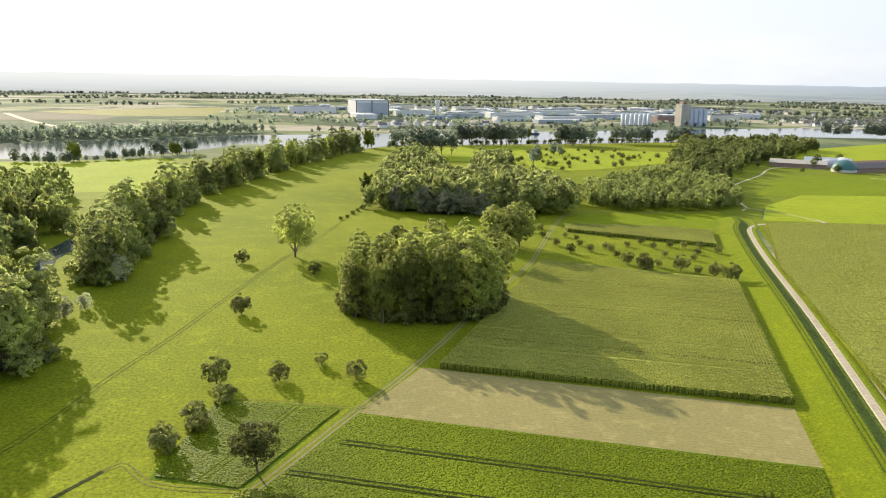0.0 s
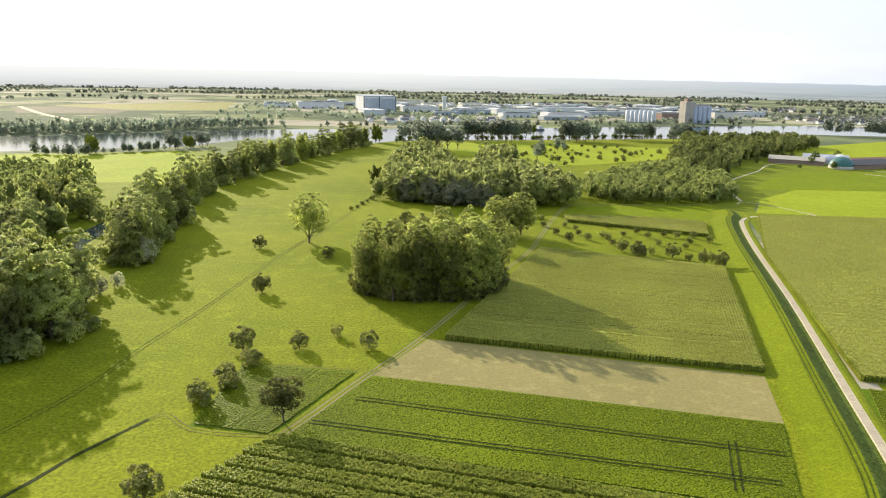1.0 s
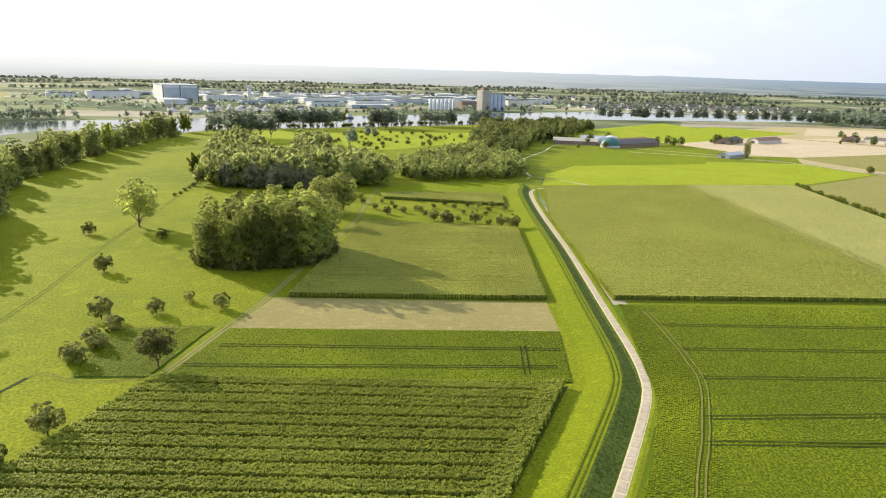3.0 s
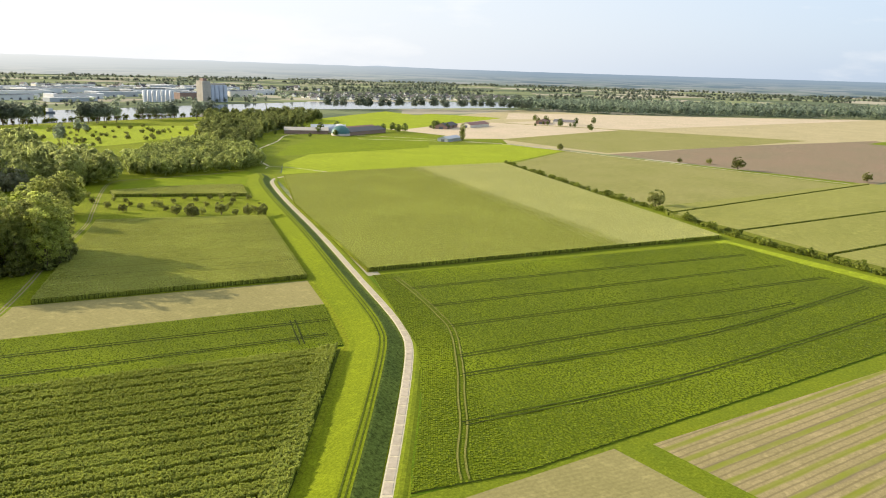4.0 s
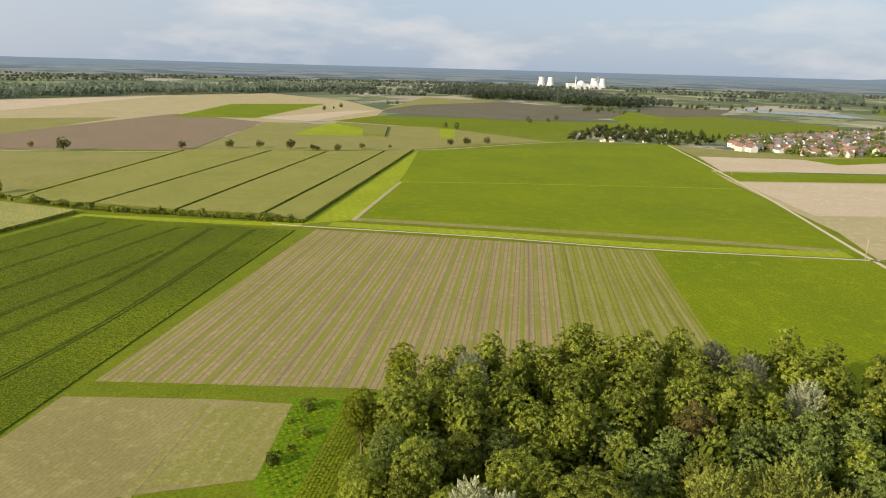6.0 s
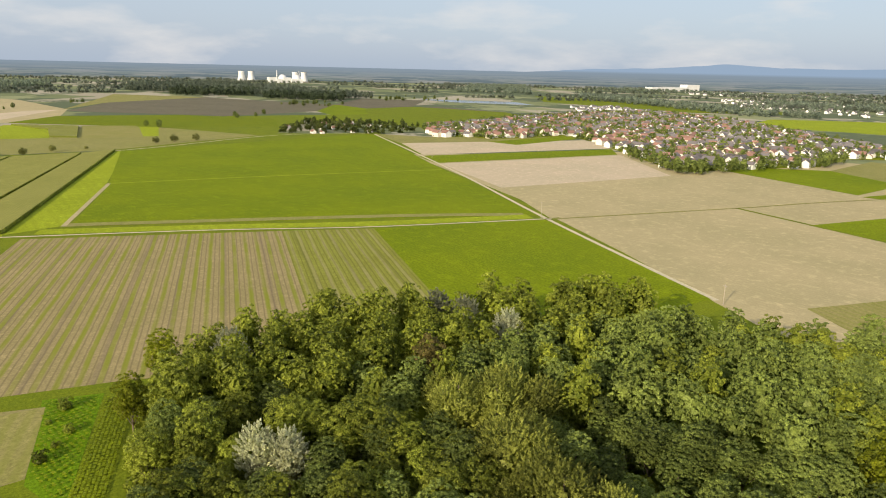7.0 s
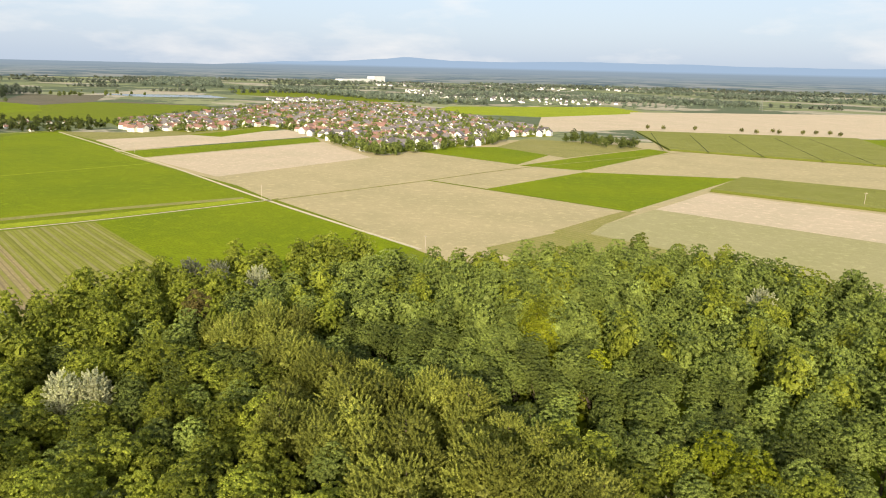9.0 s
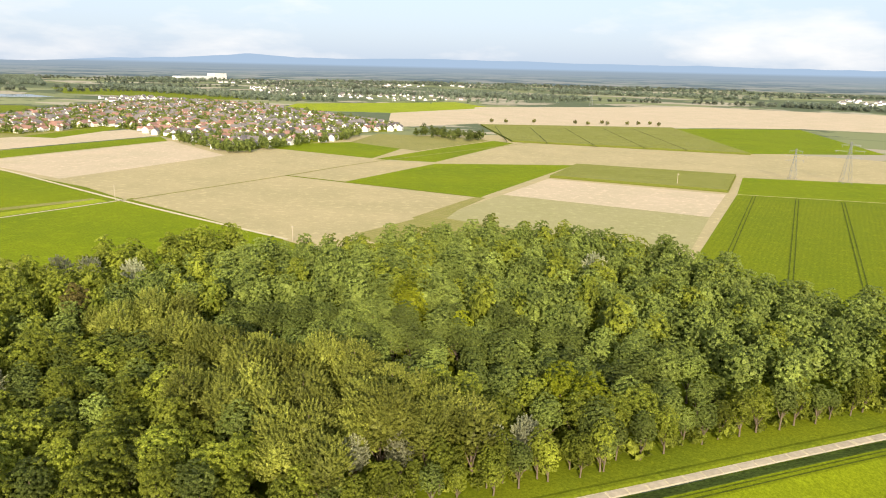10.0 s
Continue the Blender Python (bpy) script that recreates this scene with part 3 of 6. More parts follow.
def wood_of(name, kinds, places, label, leaf, category="wood", lo=0.75, hi=1.2, seed=1, z=0.0, tall=1.0):
    """Many trees in one mesh, for woods too thick to count."""
    rng = np.random.default_rng(seed)
    vs, fs, off = [], [], 0
    for x, y in places:
        kd = kinds[rng.integers(len(kinds))]
        k, a = rng.uniform(lo, hi), rng.uniform(0, 6.28)
        ca, sa = math.cos(a) * k, math.sin(a) * k
        v = kd["v"]
        vs.append(np.stack([v[:, 0] * ca - v[:, 1] * sa + x, v[:, 0] * sa + v[:, 1] * ca + y, v[:, 2] * k * tall * rng.uniform(0.9, 1.1) + z], 1))
        fs.append(kd["f"] + off)
        off += len(v)
    return tagged(part(name, mesh_np(name, np.vstack(vs), np.vstack(fs)), M[leaf]), label, category, kind="stuff")


def scatter(poly, step, seed=1, jitter=0.35, keep=1.0):
    """Places spread over a polygon, about step apart."""
    rng = np.random.default_rng(seed)
    xs, ys = [p[0] for p in poly], [p[1] for p in poly]
    gx, gy = np.meshgrid(np.arange(min(xs), max(xs), step), np.arange(min(ys), max(ys), step * 0.87))
    gx = gx + (np.arange(gx.shape[0]) % 2)[:, None] * step / 2
    px = gx.ravel() + rng.uniform(-jitter, jitter, gx.size) * step
    py = gy.ravel() + rng.uniform(-jitter, jitter, gx.size) * step
    ok = inside(px, py, poly) & (rng.random(gx.size) < keep)
    return np.stack([px[ok], py[ok]], 1)


# ---- crops ----
MAIZE_V = np.array([(0, 0, 0), (-0.42, 0.1, 1.35), (0.05, 0, 2.55), (0.42, -0.1, 1.45), (0, 0, 0), (0.12, -0.42, 1.15), (0, 0.05, 2.35), (-0.12, 0.42, 1.6)])
MAIZE_F = np.array([(0, 1, 2, 3), (4, 5, 6, 7)])
TASSEL_V = np.array([(-0.6, -0.1, 2.05), (0, -0.36, 2.25), (0.6, 0.1, 2.1), (0, 0.36, 2.35), (0.1, -0.55, 1.75), (0.34, 0, 2.1), (-0.1, 0.55, 1.85), (-0.34, 0, 2.2)])
BEET_V = np.array([(-0.32, -0.05, 0.29), (0, -0.30, 0.33), (0.32, 0.05, 0.30), (0.02, 0.28, 0.39), (-0.12, -0.30, 0.27), (0.28, -0.12, 0.36), (0.12, 0.32, 0.29), (-0.28, 0.1, 0.37)])


def crop(name, poly, turn, rows, gap, verts, faces, mat, label, seed, skip=(), k=1.0, lane=0, clear=0.6, wide=1.0, even=0.16):
    """Plants in rows over a polygon: rows metres apart, gap metres within a row; none near the lines in skip, and every lane-th row left out."""
    rng = np.random.default_rng(seed)
    c, s = math.cos(radians(turn)), math.sin(radians(turn))
    q = [(x * c + y * s, -x * s + y * c) for x, y in poly]
    us = np.arange(min(p[0] for p in q), max(p[0] for p in q), gap)
    ws = np.arange(min(p[1] for p in q), max(p[1] for p in q), rows)
    if lane:
        i = np.arange(len(ws)) % lane
        ws = (ws + rows * (0.3 * (i == lane - 1) * -1 + 0.3 * (i == 1)))[i != 0]
    u, w = np.meshgrid(us, ws)
    u = u.ravel() + rng.uniform(-0.5, 0.5, u.size) * gap
    w = w.ravel() + rng.normal(scale=rows * 0.08, size=w.size)
    ok = inside(u, w, q)
    u, w = u[ok], w[ok]
    x, y = u * c - w * s, u * s + w * c
    for line in skip:
        keep = off_line(x, y, line) > clear
        x, y = x[keep], y[keep]
    n, m = len(x), len(verts)
    a = rng.uniform(0, 6.28, n)
    kk = k * rng.uniform(1 - even, 1 + even, n)
    ca, sa = (np.cos(a) * kk * wide)[:, None], (np.sin(a) * kk * wide)[:, None]
    v = np.stack([verts[None, :, 0] * ca - verts[None, :, 1] * sa + x[:, None], verts[None, :, 0] * sa + verts[None, :, 1] * ca + y[:, None], verts[None, :, 2] * kk[:, None] + 0.05], 2).reshape(-1, 3)
    f = (faces[None] + m * np.arange(n)[:, None, None]).reshape(-1, faces.shape[1])
    return tagged(part(name, mesh_np(name, v, f), M[mat]), label, "crop", kind="stuff")


# ---- the land ----
def ground_sheet():
    """One sheet to the horizon, round the middle of the flight."""
    rings = [0, 150, 400, 800, 1400, 2200, 3200, 4300, 4790]
    bm = bmesh.new()
    mid = bm.verts.new((-60, -40, 0))
    last = None
    for r in rings[1:]:
        ring = [bm.verts.new((-60 + r * math.cos(a), -40 + r * math.sin(a), 0)) for a in np.arange(72) * math.pi / 36]
        for k in range(72):
            j = (k + 1) % 72
            bm.faces.new((mid, ring[k], ring[j]) if last is None else (last[k], ring[k], ring[j], last[j]))
        last = ring
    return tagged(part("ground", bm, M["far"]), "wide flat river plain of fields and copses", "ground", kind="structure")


ground_sheet()

MEADOW = [(-260, -250), (-60, -110), (60, -20), (125, 110), (180, 300), (255, 480), (360, 700), (430, 830), (500, 1000), (470, 1140), (220, 1080), (0, 1030), (-60, 950), (-150, 740), (-160, 560), (-170, 420), (-260, 330), (-420, 250), (-420, -200)]
field("meadow", MEADOW, "meadow", 0.02, "sunlit flood meadow of bright mown grass", "meadow")
field("grassland", [(-330, -380), (-190, -300), (30, -440), (300, -360), (300, -240), (350, -40), (380, 110), (500, 425), (300, 480), (255, 478), (150, 170), (50, 25), (-120, -150), (-220, -250)], "verge", 0.03, "grassy verges and headlands between the fields", "grass")

field("floodplain", [(-600, 250), (-170, 300), (-160, 560), (-170, 760), (-230, 860), (-430, 800), (-600, 700)], "verge", 0.025, "rough grass behind the side water", "grass")
field("field_island_b", [(-430, 560), (-430, 800), (-210, 780), (-185, 600)], "lime", 0.03, "pale meadow behind the side water")
field("grass_east", [(250, -360), (300, -240), (320, -40), (345, -20), (372, 118), (412, 196), (500, 425), (650, 475), (700, 140), (740, -95), (890, -300), (890, -470), (540, -405)], "verge", 0.028, "grass banks and lanes between the eastern fields", "grass")
field("grass_plots", [(735, -110), (880, -40), (1060, -160), (1270, -320), (1290, -605), (1100, -420), (905, -320), (870, -450)], "verge", 0.027, "rough grass among the plots", "grass")
field("field_f0", [(640, 600), (700, 880), (1000, 1040), (1270, 1130), (1370, 940), (1590, 780), (1920, 600), (2270, 330), (1900, 60), (1500, -50), (1300, -40), (1160, 30), (1100, 140), (930, 400), (670, 420)], "tan_east", 0.026, "wide pale harvested fields before the river wood")
field("field_f13", [(1010, -1480), (760, -1900), (560, -1700), (640, -1330), (880, -1240)], "lime", 0.03, "green pasture behind the village")
field("field_f14", [(640, -1330), (560, -1700), (300, -1800), (370, -1180), (450, -1000)], "pink", 0.03, "pale harvested land beside the village")
field("field_f15", [(1560, -900), (1320, -960), (1290, -620), (1490, -680)], "taupe", 0.03, "dark ploughed land beside the village")
field("field_f16", [(2300, -1700), (1500, -1900), (1100, -1750), (1250, -1480), (1800, -1400)], "verge", 0.03, "rough pasture behind the village", "grass")
field("field_bank_a", [(-982, 1881), (-685, 2029), (-637, 1629), (-832, 1590)], "taupe", 0.03, "ploughed field beyond the river")
field("field_bank_b", [(-953, 1992), (-544, 2422), (-446, 1856), (-677, 1803)], "sage", 0.031, "pale field beyond the river")
field("field_bank_c", [(-549, 1278), (-540, 1339), (-640, 1480), (-600, 1360)], "lime", 0.032, "small bright meadow beyond the river")
field("field_village_sage", [(870, -455), (730, -440), (700, -590), (770, -735), (800, -520)], "sage", 0.032, "pale strip at the village edge")
field("grass_village", [(1290, -605), (1490, -680), (1560, -830), (1320, -960), (1150, -920), (960, -573), (1065, -532), (1100, -420)], "verge", 0.026, "rough grass behind the village", "grass")
# near fields, west of the dike
field("field_beet", [(-9, 185), (107, 150), (89, 108), (-31, 146)], "beet_floor", 0.05, "dark soil under leafy root crop")
field("field_stubble", [(10, 217), (118, 182), (107, 150), (-9, 185)], "tan", 0.05, "pale harvested stubble with fine rows")
field("field_maize", [(16, 216), (119, 185), (165, 313), (78, 353)], "maize_floor", 0.05, "dark soil under standing maize")
field("field_maize_near", [(-33, 146), (87, 107), (40, 52), (-12, -5), (-60, 30), (-70, 92)], "soil", 0.05, "dark soil under tall maize")
field("field_patch", [(-51, 196), (-14, 188), (-34, 147), (-57, 153)], "beet_floor", 0.05, "small patch of leafy crop in the meadow")
field("field_far_strip", [(130, 492), (255, 497), (235, 475), (209, 433), (172, 448), (117, 457)], "green", 0.05, "dark green strip of crop behind the orchard")
field("field_far_maize", [(111, 432), (151, 410), (190, 388), (205, 429), (170, 444), (114, 451)], "olive", 0.05, "narrow strip of standing maize")

# east of the dike
field("field_maize_wide", [(147, 177), (360, 114), (488, 421), (384, 440), (301, 450), (255, 455), (200, 337)], "maize_floor", 0.05, "dark soil under a wide maize field")
field("field_beet_wide", [(144, 172), (350, 107), (320, -27), (107, 11), (52, 25), (107, 91), (122, 122)], "beet_floor", 0.05, "dark soil under a wide leafy root crop")
field("field_striped", [(323, -38), (293, -172), (100, -138), (111, -76), (116, 4)], "strip", 0.05, "brown stubble with green stripes of regrowth")
field("field_striped_end", [(293, -172), (280, -225), (150, -202), (100, -138)], "strip_green", 0.05, "stubble turning green between pale stripes")
field("field_weeds", [(106, -56), (104, -72), (45, -62), (60, -54)], "weeds", 0.05, "lush weedy strip beside the wood")
field("field_pale", [(106, 9), (104, -34), (101, -57), (63, -54), (46, 20)], "tan", 0.06, "pale stubble corner with sparse weeds")
field("field_pale_weedy", [(99, -36), (101, -57), (63, -54), (60, -30)], "tan_green", 0.07, "stubble overgrown with green weeds")
field("field_green_wood", [(279, -225), (267, -339), (98, -314), (90, -250), (140, -200)], "green", 0.05, "even young green crop beside the wood")
field("field_green_a", [(733, -108), (870, -457), (498, -381), (508, -88)], "green", 0.05, "even young green crop")
field("field_green_b", [(506, -88), (496, -381), (278, -344), (350, -62)], "green", 0.05, "even young green crop with a grassy edge")
field("field_green_c", [(337, -29), (737, -104), (732, -112), (512, -87), (352, -60)], "lime", 0.045, "lighter green grass wedge")
field("field_maize_east", [(371, 116), (340, -28), (737, -103), (682, 151), (410, 189)], "soil", 0.05, "long blocks of ripening maize")
field("field_maize_north", [(413, 196), (672, 152), (650, 470), (495, 418), (440, 290)], "sage", 0.04, "pale ripening crop")
field("field_brown", [(670, 423), (922, 396), (1255, 323), (1105, 138), (698, 143)], "brown", 0.05, "bare ploughed brown earth")
field("field_lime", [(262, 470), (384, 446), (492, 424), (648, 472), (636, 565), (560, 640), (420, 640), (330, 590)], "lime", 0.05, "mown lime-green grass beside the farm")

# towards the village
field("field_plain_south", [(300, -360), (60, -300), (-330, -375), (-400, -960), (-60, -1000), (240, -1000), (560, -720), (620, -400)], "tan_east", 0.02, "pale stubble and lanes between the fields")
field("field_bare", [(537, -398), (543, -641), (391, -573), (385, -379)], "pink", 0.05, "bare pale pinkish earth")
field("field_harrow", [(385, -379), (391, -573), (430, -640), (383, -649), (262, -644), (267, -345)], "tan_east", 0.05, "harrowed pale stubble")
field("field_green_line", [(604, -403), (600, -675), (549, -641), (543, -396)], "green", 0.05, "narrow green strip of crop")
field("field_pale_line", [(736, -441), (707, -716), (607, -676), (612, -414)], "pink", 0.05, "pale bare strip")
field("field_wide_pale", [(262, -347), (247, -498), (59, -494), (55, -405), (73, -340), (95, -312)], "tan_east", 0.05, "wide pale stubble field beside the wood")
field("field_green_east", [(186, -494), (177, -647), (54, -721), (59, -493)], "green", 0.05, "bright green field")
field("field_pale_b", [(244, -496), (231, -647), (189, -638), (188, -497)], "tan_east", 0.05, "pale stubble strip")
field("field_bare_b", [(46, -614), (-104, -617), (-104, -511), (49, -514)], "pink", 0.05, "bare pale pinkish earth")
field("field_pale_c", [(54, -403), (49, -514), (-104, -511), (-108, -335), (-60, -350)], "tan_pale", 0.05, "pale stubble behind the wood")
field("field_weedy_wedge", [(72, -338), (62, -400), (59, -486), (55, -480), (55, -411), (20, -407), (-30, -402), (-60, -352), (20, -320)], "tan_green", 0.06, "weedy green wedge beside the stubble")
field("field_maize_c", [(52, -722), (-102, -739), (-105, -627), (48, -621)], "olive", 0.05, "block of ripening maize")
field("field_long_pale", [(177, -658), (184, -886), (-243, -954), (-228, -772), (53, -727)], "tan_east", 0.05, "long pale stubble field")
field("field_maize_d", [(350, -1148), (53, -1319), (-101, -947), (196, -905)], "olive", 0.05, "far block of ripening maize")
field("field_green_d", [(49, -1323), (-148, -1465), (-251, -1061), (-100, -961)], "green", 0.05, "far dark green field")
field("field_green_e", [(-112, -622), (-318, -668), (-345, -340), (-215, -296), (-150, -288), (-111, -330)], "lanes", 0.05, "green crop with tractor lanes")
field("field_green_f", [(-108, -730), (-328, -792), (-318, -670), (-112, -624)], "green", 0.05, "green strip behind the lanes")
field("field_village_green", [(408, -656), (408, -708), (364, -769), (273, -743), (252, -645)], "green", 0.05, "green field at the village edge")
field("field_green_g", [(246, -640), (240, -760), (222, -905), (188, -892), (183, -657)], "green", 0.06, "green strip beside the long stubble")
field("field_pale_d", [(364, -769), (401, -895), (255, -926), (226, -900), (246, -735), (273, -743)], "sage", 0.055, "pale field at the village edge")
field("field_green_small", [(725, -564), (768, -730), (725, -716), (677, -580)], "green", 0.07, "narrow green plot before the village")

# river
RIVER = [(-1500, 650), (-900, 830), (-537, 1019), (-237, 1210), (-42, 1274), (300, 1370), (595, 1469), (946, 1569), (1491, 1504), (1900, 1350), (1750, 1180), (1227, 1227), (780, 1286), (475, 1145), (225, 1085), (7, 1045), (-60, 955), (-206, 1049), (-275, 905), (-439, 829), (-900, 600), (-1500, 420)]
field("water_river", RIVER, "water", 0.06, "broad calm river that mirrors the bright sky", "river")
field("water_branch", [(-154, 315), (-172, 365), (-172, 470), (-180, 575), (-190, 578), (-188, 470), (-185, 365), (-165, 312)], "water", 0.06, "narrow side water under trees", "water")

ROAD = [(-330, -372), (-183, -218), (-124, -155), (-40, -66), (42, 22), (77, 60), (104, 91), (114, 107), (123, 128), (138, 169), (172, 262), (206, 362), (231, 428), (243, 449), (258, 457), (281, 453), (296, 455), (303, 464), (298, 477)]


# ---- the dike and its concrete road ----
def dike():
    line = smooth_line([p for p in ROAD[:14]] + [(250, 470)], 5.0)
    thing = tagged(empty("dike"), "grassed flood dike with a mown sunlit slope", "dike", kind="structure")
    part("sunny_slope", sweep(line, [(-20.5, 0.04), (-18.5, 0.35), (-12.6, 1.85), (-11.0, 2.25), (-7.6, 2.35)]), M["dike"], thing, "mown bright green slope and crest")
    part("shady_slope", sweep(line, [(-7.6, 2.35), (-6.9, 2.15), (-3.0, 0.3), (-1.9, 0.14)]), M["dike_back"], thing, "coarse grass darkened for shade on the steep slope")
    for side in (-10.1, -8.6):
        part("wheel_rut", sweep(line, [(side - 0.22, 2.375), (side + 0.22, 2.385)]), M["soil"], thing, "dark wheel rut in the turf")
    part("edge_grass", sweep(line, [(1.5, 0.10), (2.4, 0.32), (3.6, 0.30), (4.6, 0.06)]), M["verge"], thing, "yellowish grass edge along the road")


dike()


def slab_mesh(w, l, h):
    bm = bmesh.new()
    bmesh.ops.create_cube(bm, size=1, matrix=Matrix.Diagonal((w, l, h, 1)))
    bmesh.ops.bevel(bm, geom=[e for e in bm.edges if all(v.co.z > 0 for v in e.verts)], offset=0.03, segments=1, affect="EDGES")
    me = bpy.data.meshes.new("slab")
    bm.to_mesh(me)
    bm.free()
    return me


def concrete_road():
    fine = smooth_line(ROAD, 1.0)
    bed = part("road", sweep(smooth_line(ROAD, 5.0), [(-1.5, 0.06), (-1.2, 0.09), (1.2, 0.09), (1.5, 0.06)]), M["gravel"])
    tagged(bed, "narrow farm road of pale concrete slabs", "road", kind="structure")
    me = slab_mesh(2.15, 4.85, 0.12)
    me.materials.append(M["concrete"])
    run, last, mark = 0.0, fine[0], fine[0]
    for p in fine[1:]:
        run += (p - last).length
        last = p
        if run >= 4.95:
            d, mid = p - mark, (p + mark) / 2
            ob = part("concrete_slab", me, M["concrete"], bed)
            ob.location, ob.rotation_euler = (mid.x, mid.y, 0.09), (0, 0, math.atan2(d.y, d.x) - math.pi / 2)
            run, mark = 0.0, p


concrete_road()


def track(name, line, label, mat="dirt", gauge=1.5, width=0.55, z=0.075, grass=None):
    thing = tagged(empty(name), label, "track", kind="structure")
    if grass:
        part("grass_strip", sweep(line, [(-grass, z - 0.02), (grass, z - 0.02)]), M["verge"], thing)
    rng = random.Random(len(name))
    for s in (-gauge / 2, gauge / 2):
        part("wheel_rut", sweep(line, [(s - width / 2, z), (s + width / 2, z)], 0.08, rng), M[mat], thing)


track("path_field", [(-150, -10), (-92, 62), (-64, 100), (-33, 145), (-14, 179), (3, 209), (19, 241), (40, 287), (71, 349), (85, 387), (112, 461), (131, 499), (153, 502), (213, 501), (240, 507), (266, 507)], "grassy field track with two worn ruts", gauge=1.6, width=0.6, grass=2.4)
track("path_meadow", [(-130, 95), (-98, 168), (-88, 214), (-80, 247), (-71, 294), (-57, 363), (-44, 410), (-22, 526), (-10, 620)], "faint wheel track through the meadow", "soil", gauge=1.7, width=0.4)
track("path_turn", [(-34, 147), (-45, 148), (-56, 151), (-63, 158), (-66, 160), (-69, 157)], "faint worn turning path beside the crop patch", "trail", gauge=1.4, width=0.45)
track("path_patch", [(-48, 195), (-31, 193), (-14, 189), (-6, 188)], "faint worn path along the crop patch", "trail", gauge=1.2, width=0.4)
track("path_lane", [(-104, 88), (-97, 104), (-90, 118), (-85, 128), (-80, 139), (-69, 157)], "shallow dark furrow in the grass", "rut", gauge=0.7, width=0.6)


def lane(name, line, half, mat, label, z=0.085):
    return tagged(part(name, sweep(line, [(-half, z + 0.1), (half, z + 0.1)]), M[mat]), label, "lane", kind="structure")


lane("road_white", [(336, -10), (330, -33), (320, -84), (307, -144), (284, -226), (265, -345)], 1.1, "gravel", "narrow pale gravel lane between fields")
lane("strip_lime", [(338, -45), (328, -90), (314, -150), (292, -232), (276, -335)], 6.5, "lime", "bright mown grass strip along the white lane", 0.075)
lane("strip_beige", [(352, -58), (347, -87), (311, -247), (284, -335)], 4.5, "sage", "dry beige grass strip along the lane", 0.07)
lane("road_village", [(862, -453), (495, -389), (264, -341), (95, -311)], 1.4, "gravel", "pale gravel road towards the village")
lane("path_cross", [(264, -341), (247, -497), (230, -650), (150, -1000)], 1.2, "sage", "grassy farm lane")
lane("path_field_edge", [(247, -497), (188, -496), (58, -493)], 1.6, "verge", "grass strip between stubble fields")
lane("path_split", [(506, -88), (505, -232), (497, -380)], 1.6, "lime", "narrow grass strip across the green field")
lane("path_diag", [(349, -58), (506, -88)], 1.5, "tan_east", "dry track along the field corner")
lane("road_far", [(500, 700), (632, 572), (654, 412), (682, 151), (735, -96), (876, -312), (870, -450)], 1.3, "gravel", "far pale farm road lined with trees")
lane("path_hairpin", [(299, 476), (290, 501), (276, 517), (266, 508)], 0.6, "gravel", "narrow pale path round the dike's end")
lane("road_farm", [(276, 521), (290, 570), (314, 628), (385, 711), (461, 791), (560, 700), (640, 570)], 1.1, "gravel", "pale farm road to the barns")
lane("path_quay", [(-970, 1884), (-784, 1599), (-620, 1375), (-512, 1202)], 7.0, "gravel", "broad pale gravel bank beyond the river")
lane("strip_north", [(352, 112), (345, 63), (333, -28)], 5.0, "lime", "bright mown grass strip along the hedge", 0.06)
lane("path_pale_line", [(101, -33), (62, -28), (40, -25)], 1.0, "tan_green", "pale wheel line across the stubble", 0.02)

field("verge_wood", [(66, -400), (64, -470), (62, -492), (54, -494), (52, -440), (40, -380)], "tan_green", 0.08, "olive grass wedge behind the wood", "grass")
field("verge_bend", [(236, 440), (262, 474), (335, 594), (425, 642), (440, 712), (375, 690), (300, 600), (245, 500)], "verge", 0.06, "grass round the road bend", "grass")
# more far fields
field("field_f1", [(680, 610), (680, 432), (913, 394), (1133, 380), (919, 836)], "sage", 0.05, "wide pale olive field")
field("field_f2", [(919, 836), (1017, 640), (1930, 550), (1153, 1051)], "pink", 0.05, "wide bare pinkish field")
field("field_f3", [(1188, 164), (1146, 66), (1490, -36), (1452, 22)], "pink", 0.05, "bare pale field")
field("field_f4", [(1177, 309), (1188, 166), (1708, 98), (1607, 305)], "green", 0.05, "dark green field")
field("field_f5", [(1490, -40), (2263, -165), (2064, -400), (1763, -129)], "sage", 0.05, "pale strip before the far wood")
field("field_f6", [(901, 62), (1115, 30), (1102, -34), (898, -35)], "lime", 0.05, "small bright green plot")
field("field_plot", [(896, -143), (1054, -149), (1048, -176), (897, -162)], "lime", 0.06, "narrow bright green plot")
field("field_plot", [(890, -68), (1089, -73), (1074, -147), (896, -143)], "tan_green", 0.06, "mown weedy plot")
field("field_f7", [(700, 140), (1100, 134), (1060, -160), (880, -290), (745, -96)], "sage", 0.035, "pale plots of mixed crops")
field("field_f8", [(608, -1694), (139, -2240), (-343, -2206), (-300, -1490), (-150, -1482), (52, -1338), (360, -1164)], "pink", 0.05, "vast pale harvested field")
field("field_f9", [(480, 860), (560, 990), (900, 1180), (880, 960), (720, 850)], "lime", 0.05, "bright grass near the river")
field("field_f10", [(620, 640), (720, 860), (900, 940), (1120, 860), (920, 840), (700, 620)], "tan_east", 0.045, "pale stubble round the farms")
field("field_f11", [(1160, 30), (1309, -36), (1314, -240), (1255, -316), (1176, -387), (1026, -353), (1038, -175), (1094, -82), (1121, -35)], "lanes", 0.04, "green grassland among the plots")
